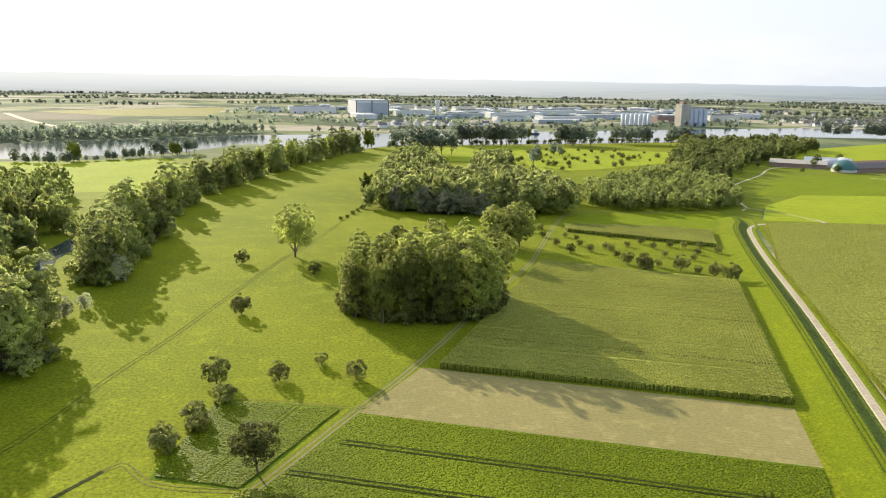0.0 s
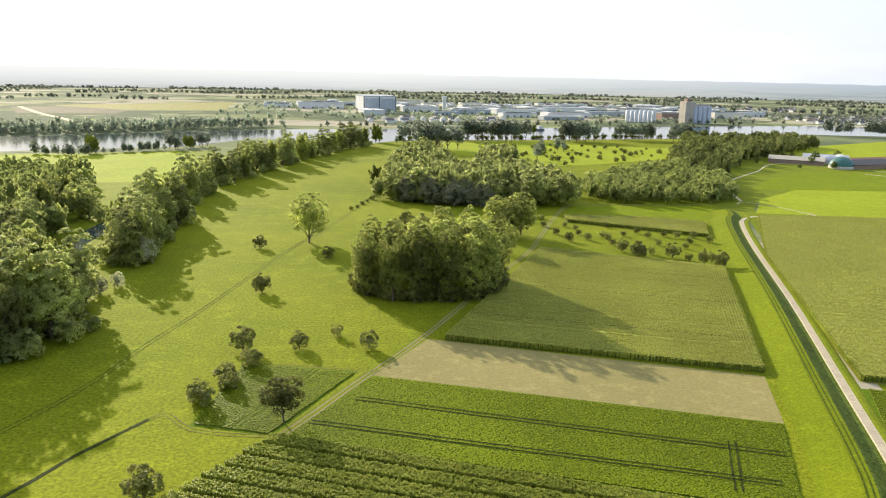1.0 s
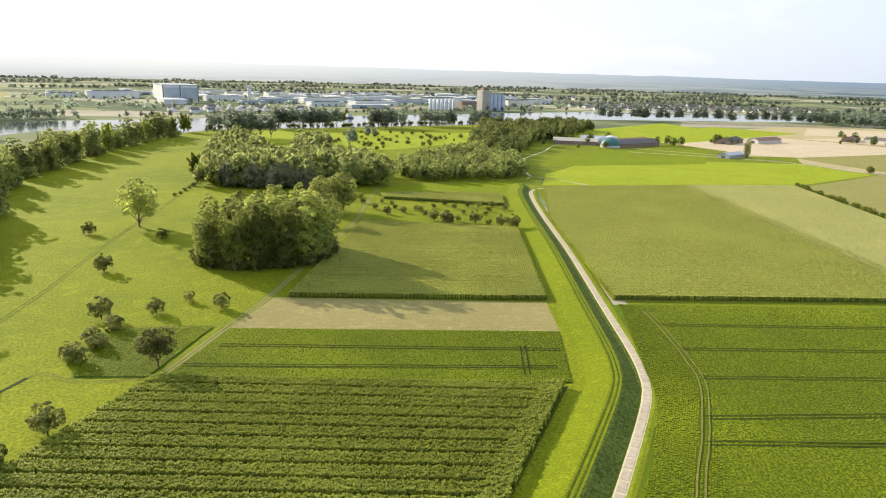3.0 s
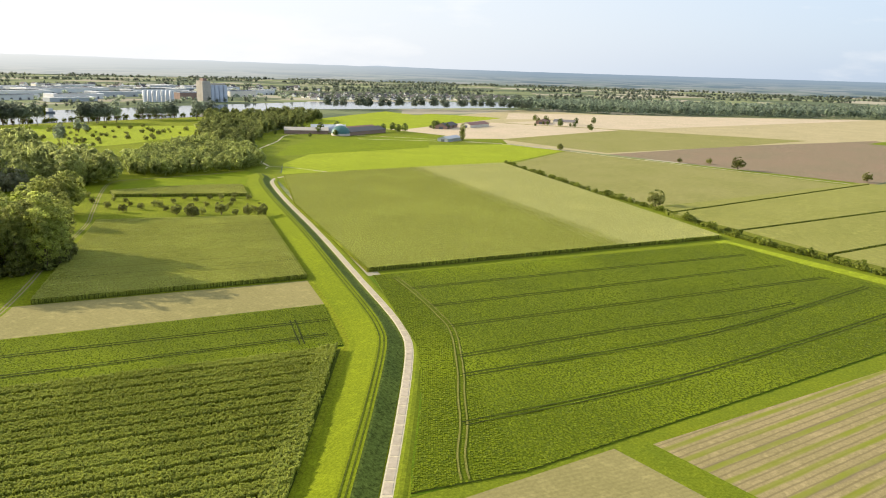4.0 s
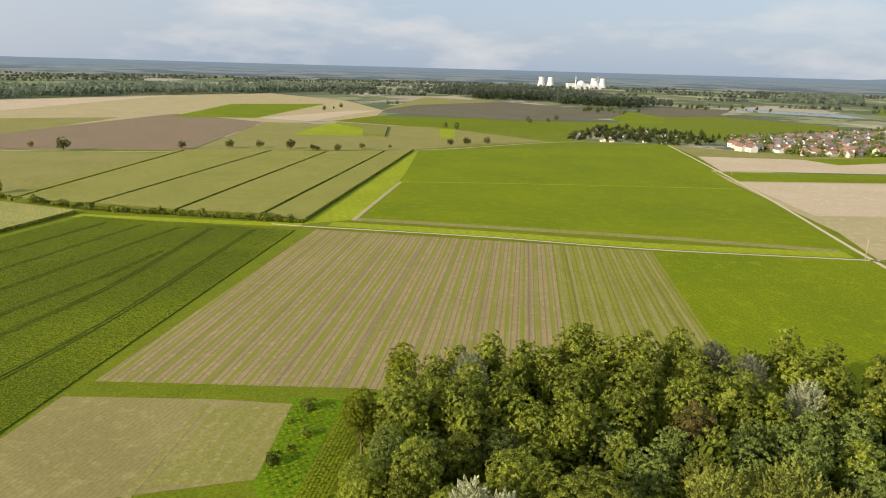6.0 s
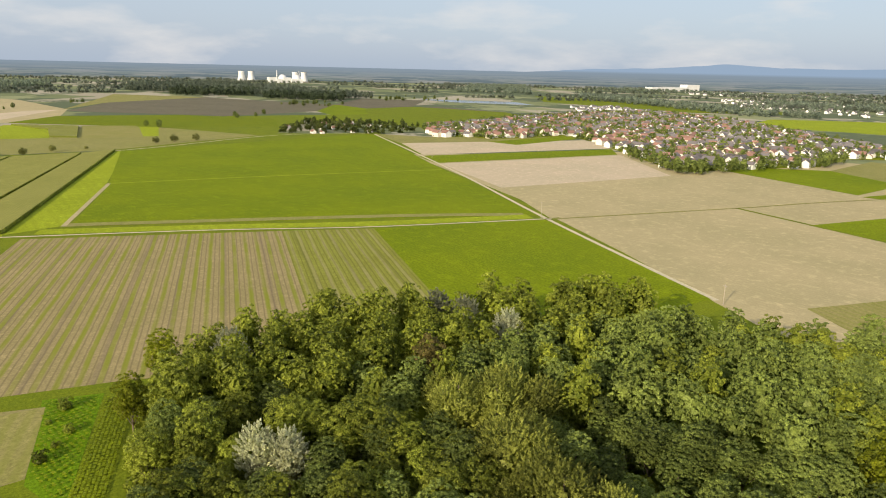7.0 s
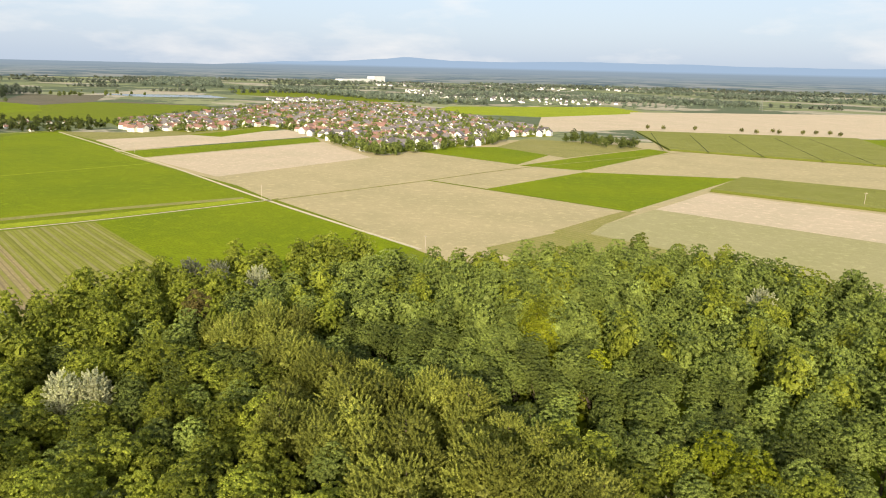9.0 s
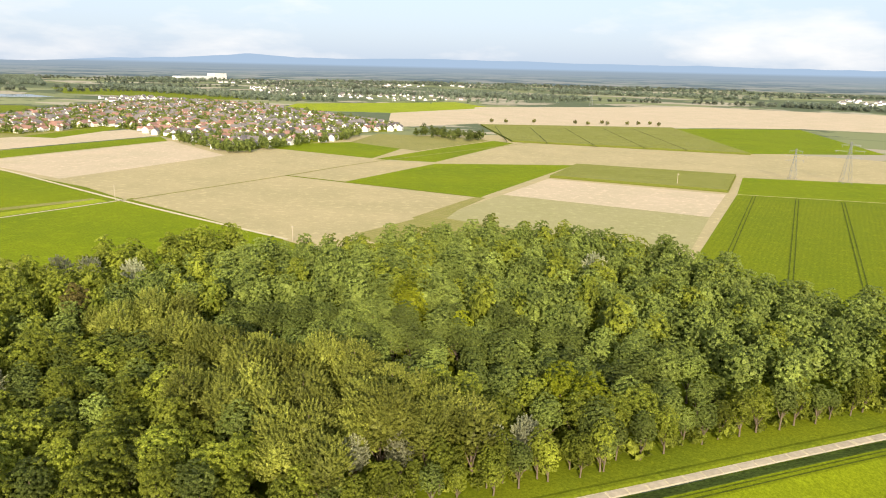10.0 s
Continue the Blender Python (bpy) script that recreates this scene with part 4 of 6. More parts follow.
field("field_taupe", [(1448, -48), (1763, -129), (2064, -400), (1864, -516), (1665, -658), (1398, -528), (1269, -318), (1322, -241), (1413, -95)], "taupe", 0.05, "wide dark ploughed field before the wood")
field("field_taupe", [(1398, -528), (1665, -658), (1488, -678), (1288, -605), (1268, -523)], "green", 0.05, "dark green field at the plots")
field("field_taupe", [(1665, -658), (2000, -850), (1900, -1030), (1560, -830), (1488, -678)], "taupe", 0.05, "dark ploughed field by the lake")
field("field_f12", [(862, -460), (745, -575), (800, -512), (760, -445)], "sage", 0.05, "strip of crop at the village edge")
field("field_island", [(-337, 790), (-266, 852), (-215, 760), (-232, 700), (-280, 665)], "lime", 0.05, "pale meadow beside the river")
field("field_river_meadow", [(73, 841), (157, 816), (161, 737), (230, 765), (380, 860), (400, 968), (292, 990), (196, 1040), (60, 1010)], "lime", 0.05, "bright orchard meadow by the river")

field("grass_farm", [(262, 500), (285, 530), (290, 640), (340, 710), (420, 820), (500, 885), (620, 890), (720, 860), (690, 620), (640, 560), (420, 640)], "verge", 0.035, "grass and yards round the farm", "grass")
field("field_farm_pale", [(620, 880), (720, 860), (900, 850), (1000, 640), (690, 615), (650, 640)], "pink", 0.043, "pale bare field beside the farm")
field("field_farm_green", [(316, 586), (519, 577), (621, 697), (438, 714), (376, 662)], "green", 0.07, "green crop before the farm")
field("field_river_lime", [(598, 879), (944, 1087), (1014, 934), (645, 793)], "lime", 0.07, "pale green field behind the farm")

# ---- crops ----
ONE = np.array([(0, 1, 2, 3), (4, 5, 6, 7)])
def crop_block(name, poly, h, mat, label):
    """A closed stand of crop: solid to its leaf tops."""
    LAYERS[0] += 1
    h += 0.0004 * LAYERS[0]
    bm = bmesh.new()
    lo = [bm.verts.new((x, y, 0.0)) for x, y in poly]
    hi = [bm.verts.new((x, y, h)) for x, y in poly]
    bm.faces.new(hi)
    for i in range(len(poly)):
        j = (i + 1) % len(poly)
        bm.faces.new((lo[i], lo[j], hi[j], hi[i]))
    bmesh.ops.recalc_face_normals(bm, faces=bm.faces[:])
    # side faces take the darker colour that stands in for shade
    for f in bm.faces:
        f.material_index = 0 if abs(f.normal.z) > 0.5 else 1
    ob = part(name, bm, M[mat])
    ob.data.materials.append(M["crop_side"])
    return tagged(ob, label, "crop", kind="stuff")


FULL_V, FULL_F = np.vstack([MAIZE_V, TASSEL_V]), np.array([(0, 1, 2, 3), (4, 5, 6, 7), (8, 9, 10, 11), (12, 13, 14, 15)])
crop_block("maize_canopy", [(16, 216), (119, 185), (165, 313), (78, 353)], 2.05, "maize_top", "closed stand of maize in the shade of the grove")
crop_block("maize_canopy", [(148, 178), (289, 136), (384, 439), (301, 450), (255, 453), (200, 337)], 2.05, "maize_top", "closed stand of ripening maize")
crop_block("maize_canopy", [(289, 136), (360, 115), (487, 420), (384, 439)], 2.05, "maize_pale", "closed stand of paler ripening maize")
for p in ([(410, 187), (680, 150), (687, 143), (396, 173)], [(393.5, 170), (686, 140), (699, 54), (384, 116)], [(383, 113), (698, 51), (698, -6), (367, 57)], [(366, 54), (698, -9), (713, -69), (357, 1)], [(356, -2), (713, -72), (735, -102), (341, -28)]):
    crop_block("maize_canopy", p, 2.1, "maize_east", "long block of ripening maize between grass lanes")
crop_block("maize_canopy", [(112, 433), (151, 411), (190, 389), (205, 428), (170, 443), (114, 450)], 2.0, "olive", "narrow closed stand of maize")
crop_block("beet_canopy", [(-51, 195), (-15, 187), (-35, 148), (-56, 154)], 0.3, "beet_top", "closed leaves of the small crop patch")
crop_block("beet_canopy", [(-9, 184), (106, 149), (89, 109), (-30, 146)], 0.32, "beet_top", "closed leaves of root crop")
crop_block("beet_canopy", [(146, 171), (350, 106), (319, -26), (80, 16), (53, 26), (84, 60), (108, 91), (122, 121)], 0.32, "beet_top", "closed leaves of a wide root crop")
crop("maize_plants", [(-33, 145), (80, 108), (32, 52), (-18, -5), (-60, 30), (-70, 92)], ROW - 1, 0.75, 0.40, FULL_V, FULL_F, "maize_green", "tall ripening maize in broad rows", 11, lane=8, wide=0.68)
crop("maize_headland", [(80, 109), (86, 107), (40, 52), (-10, -6), (-18, -5), (32, 52)], 50, 0.75, 0.55, FULL_V, FULL_F, "maize_green", "outer rows of tall maize beside the dike", 12)
crop("maize_plants", [(16, 216), (112, 187), (157, 315), (78, 353)], ROW + 1, 0.75, 0.8, TASSEL_V, ONE, "maize", "standing maize in the shade of the grove", 13, lane=26, wide=0.85, even=0.05)
crop("maize_headland", [(112, 187), (119, 185), (165, 313), (157, 315)], 70, 1.1, 0.6, TASSEL_V, ONE, "maize", "outer rows of standing maize", 14, even=0.06)
crop("maize_plants", [(148, 178), (296, 134), (390, 438), (301, 450), (255, 453), (200, 337)], ROW, 1.0, 1.7, TASSEL_V, ONE, "maize", "wide field of ripening maize", 15, wide=0.85, even=0.05)
crop("maize_plants", [(280, 139), (360, 115), (487, 420), (376, 440)], ROW, 1.0, 2.2, TASSEL_V, ONE, "maize_paler", "paler half of the ripening maize field", 25, wide=0.8, even=0.05)
crop("maize_plants", [(112, 433), (151, 411), (190, 389), (205, 428), (170, 443), (114, 450)], -30, 1.0, 0.9, TASSEL_V, ONE, "maize", "narrow strip of standing maize", 17, wide=1.3, even=0.05)
crop("low_crop_rows", [(43, -70), (95, -79), (101, -72), (45, -62)], -11, 1.0, 0.7, BEET_V, ONE, "beet", "few rows of low crop along the wood", 18, k=1.4)
crop("weeds", [(104, -57), (102, -71), (47, -62), (62, -55)], 20, 1.6, 1.6, BEET_V, ONE, "beet", "tall weeds on the grassy strip", 19, k=1.5)
crop("beet_leaves", [(-9, 184), (106, 149), (89, 109), (-30, 146)], ROW, 0.5, 0.55, BEET_V, ONE, "beet", "dense leafy root crop in rows", 21, k=1.1,
     skip=[[(-14, 167), (98, 132)], [(-12, 169), (99, 134)], [(-26, 153), (85, 119)], [(82, 124), (90, 144)], [(84, 123), (92, 143)]], clear=0.35)
crop("beet_leaves", [(-51, 195), (-15, 187), (-35, 148), (-56, 154)], 60, 0.55, 0.55, BEET_V, ONE, "beet", "patch of leafy crop in the meadow", 22, k=1.1, skip=[[(-44, 150), (-26, 190)], [(-46, 150), (-28, 190)]], clear=0.35)
for n, (a, b) in enumerate([((16, 216), (119, 185)), ((119, 185), (165, 313)), ((148, 178), (360, 115)), ((148, 178), (200, 337)), ((200, 337), (255, 453)), ((112, 433), (190, 389)), ((371, 114), (341, -28)), ((396, 173), (687, 143)), ((384, 116), (699, 54)), ((367, 57), (698, -6)), ((357, 1), (713, -69)), ((341, -28), (735, -102))]):
    run = math.degrees(math.atan2(b[1] - a[1], b[0] - a[0]))
    sx, sy = -math.sin(radians(run)) * 0.55, math.cos(radians(run)) * 0.55
    crop("maize_edge", [(a[0] - sx, a[1] - sy), (b[0] - sx, b[1] - sy), (b[0] + sx, b[1] + sy), (a[0] + sx, a[1] + sy)], run, 0.6, 0.42 if n < 6 else 0.9, FULL_V, FULL_F, "maize_green", "outer plants of a maize stand", 80 + n, k=0.84, wide=0.95)
CROSS = [(152, 162), (147, 144), (139, 121), (135, 111), (131, 101), (124, 90), (113, 76), (104, 65), (94, 54), (84, 42), (72, 30), (66, 22)]
TRAMS = [[(148, 145), (332, 86)], [(140, 122), (328, 63)], [(131, 100), (323, 40)], [(114, 77), (180, 59), (228, 42), (268, 33)], [(105, 65), (205, 36), (321, 22)], [(84, 42), (167, 20), (318, -3)]]
wheels = []
for t in TRAMS + [CROSS]:
    for s in (-0.95, 0.95):
        wheels.append([(x + s * 0.29, y + s * 0.95) for x, y in t] if t is not CROSS else [(x + s * 0.75, y - s * 0.55) for x, y in t])
crop("beet_leaves", [(154, 168), (350, 106), (319, -26), (80, 16), (104, 60), (130, 98), (148, 140)], ROW, 0.62, 0.66, BEET_V, ONE, "beet", "wide field of dense leafy root crop", 23, k=1.05, wide=1.2, skip=wheels, clear=0.55)
crop("beet_headland", [(146, 171), (154, 168), (148, 140), (130, 98), (104, 60), (80, 16), (53, 26), (84, 60), (108, 91), (122, 121)], 50, 0.62, 0.75, BEET_V, ONE, "beet", "outer rows of leafy root crop along the road", 24, k=1.2, skip=wheels[-2:], clear=0.8)
for t in ([(78, 117), (87, 140)], [(-13, 168), (98, 133)], [(-25, 154), (90, 120)]):
    track("path_tramline", t, "pair of dark tractor wheel lines in the crop", "rut", gauge=1.7, width=0.45, z=0.52)
# strips laid on the leaf tops, dark in place of the lanes' shade
for a, b in (((66, 318), (158, 288)), ((50, 281), (143, 252)), ((28, 241), (129, 210))):
    lane("path_maize_lane", [a, b], 0.45, "rut", "dark strip on the maize tops for a shaded lane", 2.0)
# ribbons raised over the leaves for the camera, dark as shaded ruts
for t in TRAMS:
    track("path_tramline", t, "pair of dark tractor wheel lines in the crop", "rut", gauge=1.9, width=0.42, z=0.56)
track("path_tractor", CROSS, "worn tractor lane of two wheel ruts across the crop", "trail", gauge=1.9, width=0.5, z=0.55)

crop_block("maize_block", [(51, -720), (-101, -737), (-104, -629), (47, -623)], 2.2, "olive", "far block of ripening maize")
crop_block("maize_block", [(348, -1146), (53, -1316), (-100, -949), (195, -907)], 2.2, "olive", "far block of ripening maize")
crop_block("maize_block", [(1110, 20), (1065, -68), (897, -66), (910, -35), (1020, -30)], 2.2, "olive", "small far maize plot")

for i, (a, b) in enumerate([((-125, -621), (-126, -345)), ((-156, -627), (-157, -300)), ((-188, -630), (-188, -300)), ((-220, -640), (-220, -310))]):
    track("path_lane_pair", [a, b], "pair of tractor wheel lanes in the crop", "soil", gauge=2.2, width=0.7, z=0.22)
# again strips on top of the stand, painted dark for shaded gaps
for a, b in [((310, -1120), (193, -883)), ((252, -1133), (145, -905)), ((203, -1166), (78, -900)), ((145, -1197), (20, -920)), ((105, -1235), (-27, -935))]:
    lane("path_maize_lane", [a, b], 0.6, "rut", "dark strip on the far maize for a shaded lane", 2.2)


# ---- trees ----
K = {
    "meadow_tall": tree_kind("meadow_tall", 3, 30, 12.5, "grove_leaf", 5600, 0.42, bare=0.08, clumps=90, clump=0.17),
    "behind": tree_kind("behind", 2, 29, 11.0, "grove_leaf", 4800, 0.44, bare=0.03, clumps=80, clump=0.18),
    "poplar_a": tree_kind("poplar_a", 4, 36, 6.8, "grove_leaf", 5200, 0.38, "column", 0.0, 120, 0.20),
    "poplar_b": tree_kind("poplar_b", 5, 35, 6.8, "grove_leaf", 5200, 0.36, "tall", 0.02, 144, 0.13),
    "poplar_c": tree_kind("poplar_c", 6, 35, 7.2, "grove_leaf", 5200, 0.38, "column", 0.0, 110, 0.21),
    "apple_a": tree_kind("apple_a", 7, 6.5, 3.9, "fruit", 1300, 0.25, bare=0.06, clumps=17, clump=0.32),
    "apple_b": tree_kind("apple_b", 8, 8.0, 4.4, "fruit", 1500, 0.27, bare=0.06, clumps=20, clump=0.30),
    "oak": tree_kind("oak", 9, 13, 6.2, "fruit", 2600, 0.28, bare=0.22, clumps=30, clump=0.27),
    "bush": tree_kind("bush", 10, 3.2, 2.2, "leaf", 200, 0.36, "bush", 0.0, 9, 0.42),
    "bush_dark": tree_kind("bush_dark", 11, 5.0, 3.4, "fruit", 380, 0.44, "bush", 0.0, 14, 0.36),
    "thicket": tree_kind("thicket", 27, 5.0, 3.4, "leaf", 150, 0.62, "bush", 0.0, 9, 0.42),
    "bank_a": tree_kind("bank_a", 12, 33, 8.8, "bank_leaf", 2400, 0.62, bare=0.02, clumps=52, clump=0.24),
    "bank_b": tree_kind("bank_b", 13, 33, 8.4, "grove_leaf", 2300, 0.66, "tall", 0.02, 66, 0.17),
    "willow": tree_kind("willow", 14, 15, 6.5, "silver", 800, 0.55, "bush", 0.0, 24, 0.30),
    "far_a": tree_kind("far_a", 15, 20, 8.0, "leaf", 84, 1.9, bare=0.0, clumps=11, clump=0.36),
    "far_b": tree_kind("far_b", 16, 23, 7.0, "leaf", 84, 1.9, bare=0.0, clumps=11, clump=0.36),
    "far_c": tree_kind("far_c", 26, 18, 10.0, "leaf", 36, 3.2, "bush", 0.0, 6, 0.45),
    "mid_a": tree_kind("mid_a", 17, 20, 7.8, "leaf", 640, 0.82, bare=0.0, clumps=34, clump=0.26),
    "mid_b": tree_kind("mid_b", 18, 24, 6.8, "leaf", 600, 0.84, "tall", 0.0, 30, 0.22),
    "river": tree_kind("river", 28, 34, 11.0, "willow", 900, 1.0, bare=0.14, clumps=36, clump=0.26),
    "spruce": tree_kind("spruce", 19, 21, 6.5, "robinia", 1200, 0.5, "cone", 0.05),
    # the near wood
    "w_leaf": tree_kind("w_leaf", 31, 20, 5.4, "leaf", 5400, 0.21, bare=0.15, clumps=120, clump=0.15),
    "w_leaf2": tree_kind("w_leaf2", 32, 19, 4.7, "leaf", 4500, 0.20, bare=0.15, clumps=95, clump=0.16),
    "w_leaf3": tree_kind("w_leaf3", 43, 21, 6.2, "leaf", 6000, 0.22, bare=0.15, clumps=140, clump=0.145),
    "w_pop": tree_kind("w_pop", 33, 25, 7.2, "poplar", 6800, 0.20, "dome", 0.12, 300, 0.06),
    "w_pop2": tree_kind("w_pop2", 34, 24, 6.6, "poplar", 6200, 0.20, "dome", 0.12, 270, 0.062),
    "w_rob": tree_kind("w_rob", 35, 20, 5.3, "robinia", 5000, 0.20, "flat", 0.2, 170, 0.125),
    "w_rob2": tree_kind("w_rob2", 36, 18, 4.6, "robinia", 4200, 0.20, "flat", 0.2, 140, 0.13),
    "w_yel": tree_kind("w_yel", 37, 20, 5.2, "yellow", 4000, 0.22, bare=0.15, clumps=100, clump=0.16),
    "w_sil": tree_kind("w_sil", 38, 20, 5.2, "silver", 4600, 0.20, "dome", 0.12, 190, 0.075),
    "w_rust": tree_kind("w_rust", 39, 20, 4.6, "rust", 3000, 0.26, bare=0.15, clumps=46, clump=0.24),
    "b_leaf": tree_kind("b_leaf", 41, 20, 5.3, "leaf", 1650, 0.33, bare=0.1, clumps=80, clump=0.18),
    "b_leaf2": tree_kind("b_leaf2", 44, 21, 4.7, "leaf", 1400, 0.33, bare=0.1, clumps=66, clump=0.18),
    "b_rob": tree_kind("b_rob", 42, 19, 5.2, "robinia", 1600, 0.32, "flat", 0.1, 105, 0.15),
    "b_rob2": tree_kind("b_rob2", 45, 18, 4.5, "robinia", 1350, 0.32, "flat", 0.1, 88, 0.15),
}
rng = random.Random(5)


def turn():
    return rng.uniform(0, 6.28)


# the meadow
plant_tree("tree", K["meadow_tall"], -51, 369, "lone tall poplar in leaf on the meadow", turn=1.0)
for x, y, kd, k in [(-76, 355, "apple_a", 1.05), (-60, 274, "apple_b", 1.05), (-37, 334, "apple_a", 0.9), (-54, 207, "apple_b", 1.1), (-35, 208, "apple_a", 0.92), (-23, 220, "apple_a", 0.68),
                    (-11, 208, "apple_a", 0.98), (-57, 118, "apple_b", 1.1), (-66, 103, "apple_b", 0.9)]:
    plant_tree("fruit_tree", K[kd], x, y, "small dark round fruit tree on the meadow", "tree", "fruit trees on the meadow", turn(), k)
plant_tree("tree", K["oak"], -32, 154, "brownish spreading tree beside the field track", turn=turn(), k=1.03)
for x, y, k in [(-49, 194, 1.1), (-54, 182, 1.15), (-57, 166, 1.2), (-52, 176, 1.0), (-60, 172, 0.9)]:
    plant_tree("shrub", K["bush_dark"], x, y, "dense dark shrub at the crop patch", "shrub", "shrubs round the patch", turn(), k)
for x, y, k in [(-34, 473, 0.7), (-30, 481, 0.6), (-27, 494, 0.8), (-24, 505, 0.7), (-21, 515, 0.9), (-18, 530, 0.8)]:
    plant_tree("shrub", K["bush"], x, y, "low shrub along the meadow track", "shrub", "shrubs along the track", turn(), k)

# the grove
GROVE = [(-13, 268), (-2, 263), (9, 260), (20, 261), (31, 263), (39, 267), (-16, 279), (-4, 275), (7, 273), (18, 273), (29, 275), (40, 279), (-14, 290), (-3, 288), (9, 287), (21, 288), (33, 289), (44, 290), (4, 298), (18, 299), (32, 300)]
for i, (x, y) in enumerate(GROVE):
    plant_tree("poplar", K[("poplar_a", "poplar_b", "poplar_a", "poplar_c", "poplar_c")[i % 5]], x + rng.uniform(-1.5, 1.5), y + rng.uniform(-1.5, 1.5), "tall poplar in a dense grove", "tree", "poplars of the grove", turn(), rng.uniform(0.92, 1.06) * (1.06 if y < 266 else 1.0) * (0.86 + 0.14 * min(1.0, (x + 18) / 30)))
for i in range(34):
    a = i * 6.283 / 34
    plant_tree("shrub", K["bush_dark"], 14 + (31 + rng.uniform(-2, 1)) * math.cos(a), 281 + (21 + rng.uniform(-2, 1)) * math.sin(a), "leafy shrub at the foot of the poplar grove", "shrub", "shrubs round the grove", turn(), rng.uniform(0.9, 1.7))
for x, y, k in [(66, 383, 0.9), (74, 392, 0.95), (60, 396, 0.85), (58, 345, 0.62)]:
    plant_tree("poplar", K["behind"], x, y, "tall leafy tree behind the grove", "tree", "trees behind the grove", turn(), k)

# orchard rows between the maize and the strips
for x, y, k in [(100, 376, 1.15), (123, 386, 0.85), (134, 416, 0.7), (148, 398, 0.85), (124, 379, 0.8), (151, 386, 0.75), (162, 389, 0.8), (179, 386, 0.9), (184, 374, 0.9), (138, 344, 0.9), (154, 331, 0.9),
                (96, 394, 0.8), (112, 409, 0.7), (112, 379, 0.9), (93, 417, 0.75), (107, 417, 0.7), (123, 366, 0.8), (150, 366, 0.75), (169, 386, 0.8), (88, 432, 0.8), (97, 441, 0.7), (136, 361, 0.7), (163, 358, 0.65), (171, 371, 0.7), (137, 390, 0.7), (110, 394, 0.65)]:
    plant_tree("orchard_tree", K["apple_a"], x, y, "small fruit tree in loose orchard rows", "tree", "orchard trees", turn(), k * rng.uniform(0.68, 0.85), tall=rng.uniform(0.85, 1.1))
for x, y, k in [(165, 318, 1.1), (160, 325, 0.95), (147, 336, 1.05), (128, 336, 1.15), (124, 351, 0.9), (131, 340, 0.8)]:
    plant_tree("orchard_tree", K["apple_b"], x, y, "rounded fruit tree at the orchard edge", "tree", "orchard trees", turn(), k)
for x, y in scatter([(150, 740), (235, 765), (380, 850), (400, 960), (292, 985), (180, 1000), (120, 830)], 26, 3, 0.45, 0.75):
    plant_tree("far_orchard_tree", K["bush_dark"], x, y, "small fruit tree on the river meadow", "tree", "orchard on the river meadow", turn(), rng.uniform(0.5, 1.2))

# the bank of the side water
# last five, at the view's edge or beyond, added to shade the meadow
BANK = [(-133, 244), (-146, 250), (-160, 258), (-140, 262), (-155, 272), (-170, 262), (-185, 270), (-134, 318), (-140, 332), (-146, 348), (-138, 352), (-150, 372), (-143, 388), (-150, 405), (-158, 420), (-146, 428), (-190, 330), (-200, 360), (-205, 395), (-198, 430), (-215, 420), (-225, 460),
        (-152, 500), (-160, 515), (-150, 540), (-158, 560), (-150, 585), (-146, 610), (-140, 640), (-134, 668), (-128, 690), (-122, 720), (-116, 745), (-108, 770), (-100, 800), (-90, 830), (-80, 860), (-70, 890), (-60, 915), (-50, 935), (-165, 545), (-160, 600), (-150, 660), (-140, 710), (-125, 770), (-110, 820), (-121, 228), (-122, 217), (-128, 217), (-127, 226), (-133, 217), (-130, 207), (-137, 212), (-146, 205), (-135, 226), (-142, 234), (-152, 222), (-158, 212), (-128, 240), (-150, 240), (-165, 246), (-180, 250), (-128, 250), (-148, 262), (-165, 275), (-180, 285), (-131, 326), (-133, 340), (-136, 362), (-140, 372), (-140, 400), (-138, 415), (-145, 440), (-150, 415), (-148, 392), (-150, 490), (-150, 525), (-142, 590), (-140, 620), (-150, 630), (-130, 680), (-142, 690), (-118, 730), (-128, 745), (-108, 790), (-95, 815), (-85, 845), (-75, 875), (-64, 902), (-55, 925), (-45, 945), (-131, 199), (-137, 194), (-144, 188), (-151, 180), (-128, 210)]
for i, (x, y) in enumerate(BANK):
    plant_tree("bank_tree", K["bank_a" if i % 3 else "bank_b"], x + rng.uniform(-2, 2), y + rng.uniform(-2, 2), "large dense tree on the water's bank", "tree", "trees along the side water", turn(), rng.uniform(0.78, 1.12))
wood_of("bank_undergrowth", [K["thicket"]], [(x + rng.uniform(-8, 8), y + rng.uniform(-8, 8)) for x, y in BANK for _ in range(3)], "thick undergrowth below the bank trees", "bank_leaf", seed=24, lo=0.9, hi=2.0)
for x, y, k in [(-128, 272, 0.6), (-126, 322, 0.95), (-124, 282, 0.5), (-129, 262, 0.6), (-126, 330, 0.6), (-150, 448, 0.6), (-144, 455, 0.5)]:
    plant_tree("willow", K["willow"], x, y, "grey-green willow at the water", "tree", "willows at the water", turn(), k)
wood_of("wood_island", [K["mid_a"], K["mid_b"]], scatter([(-195, 250), (-170, 290), (-205, 440), (-230, 520), (-265, 600), (-330, 620), (-330, 420), (-260, 300)], 15, 4), "thick wood beyond the side water", "leaf_mid", seed=4)

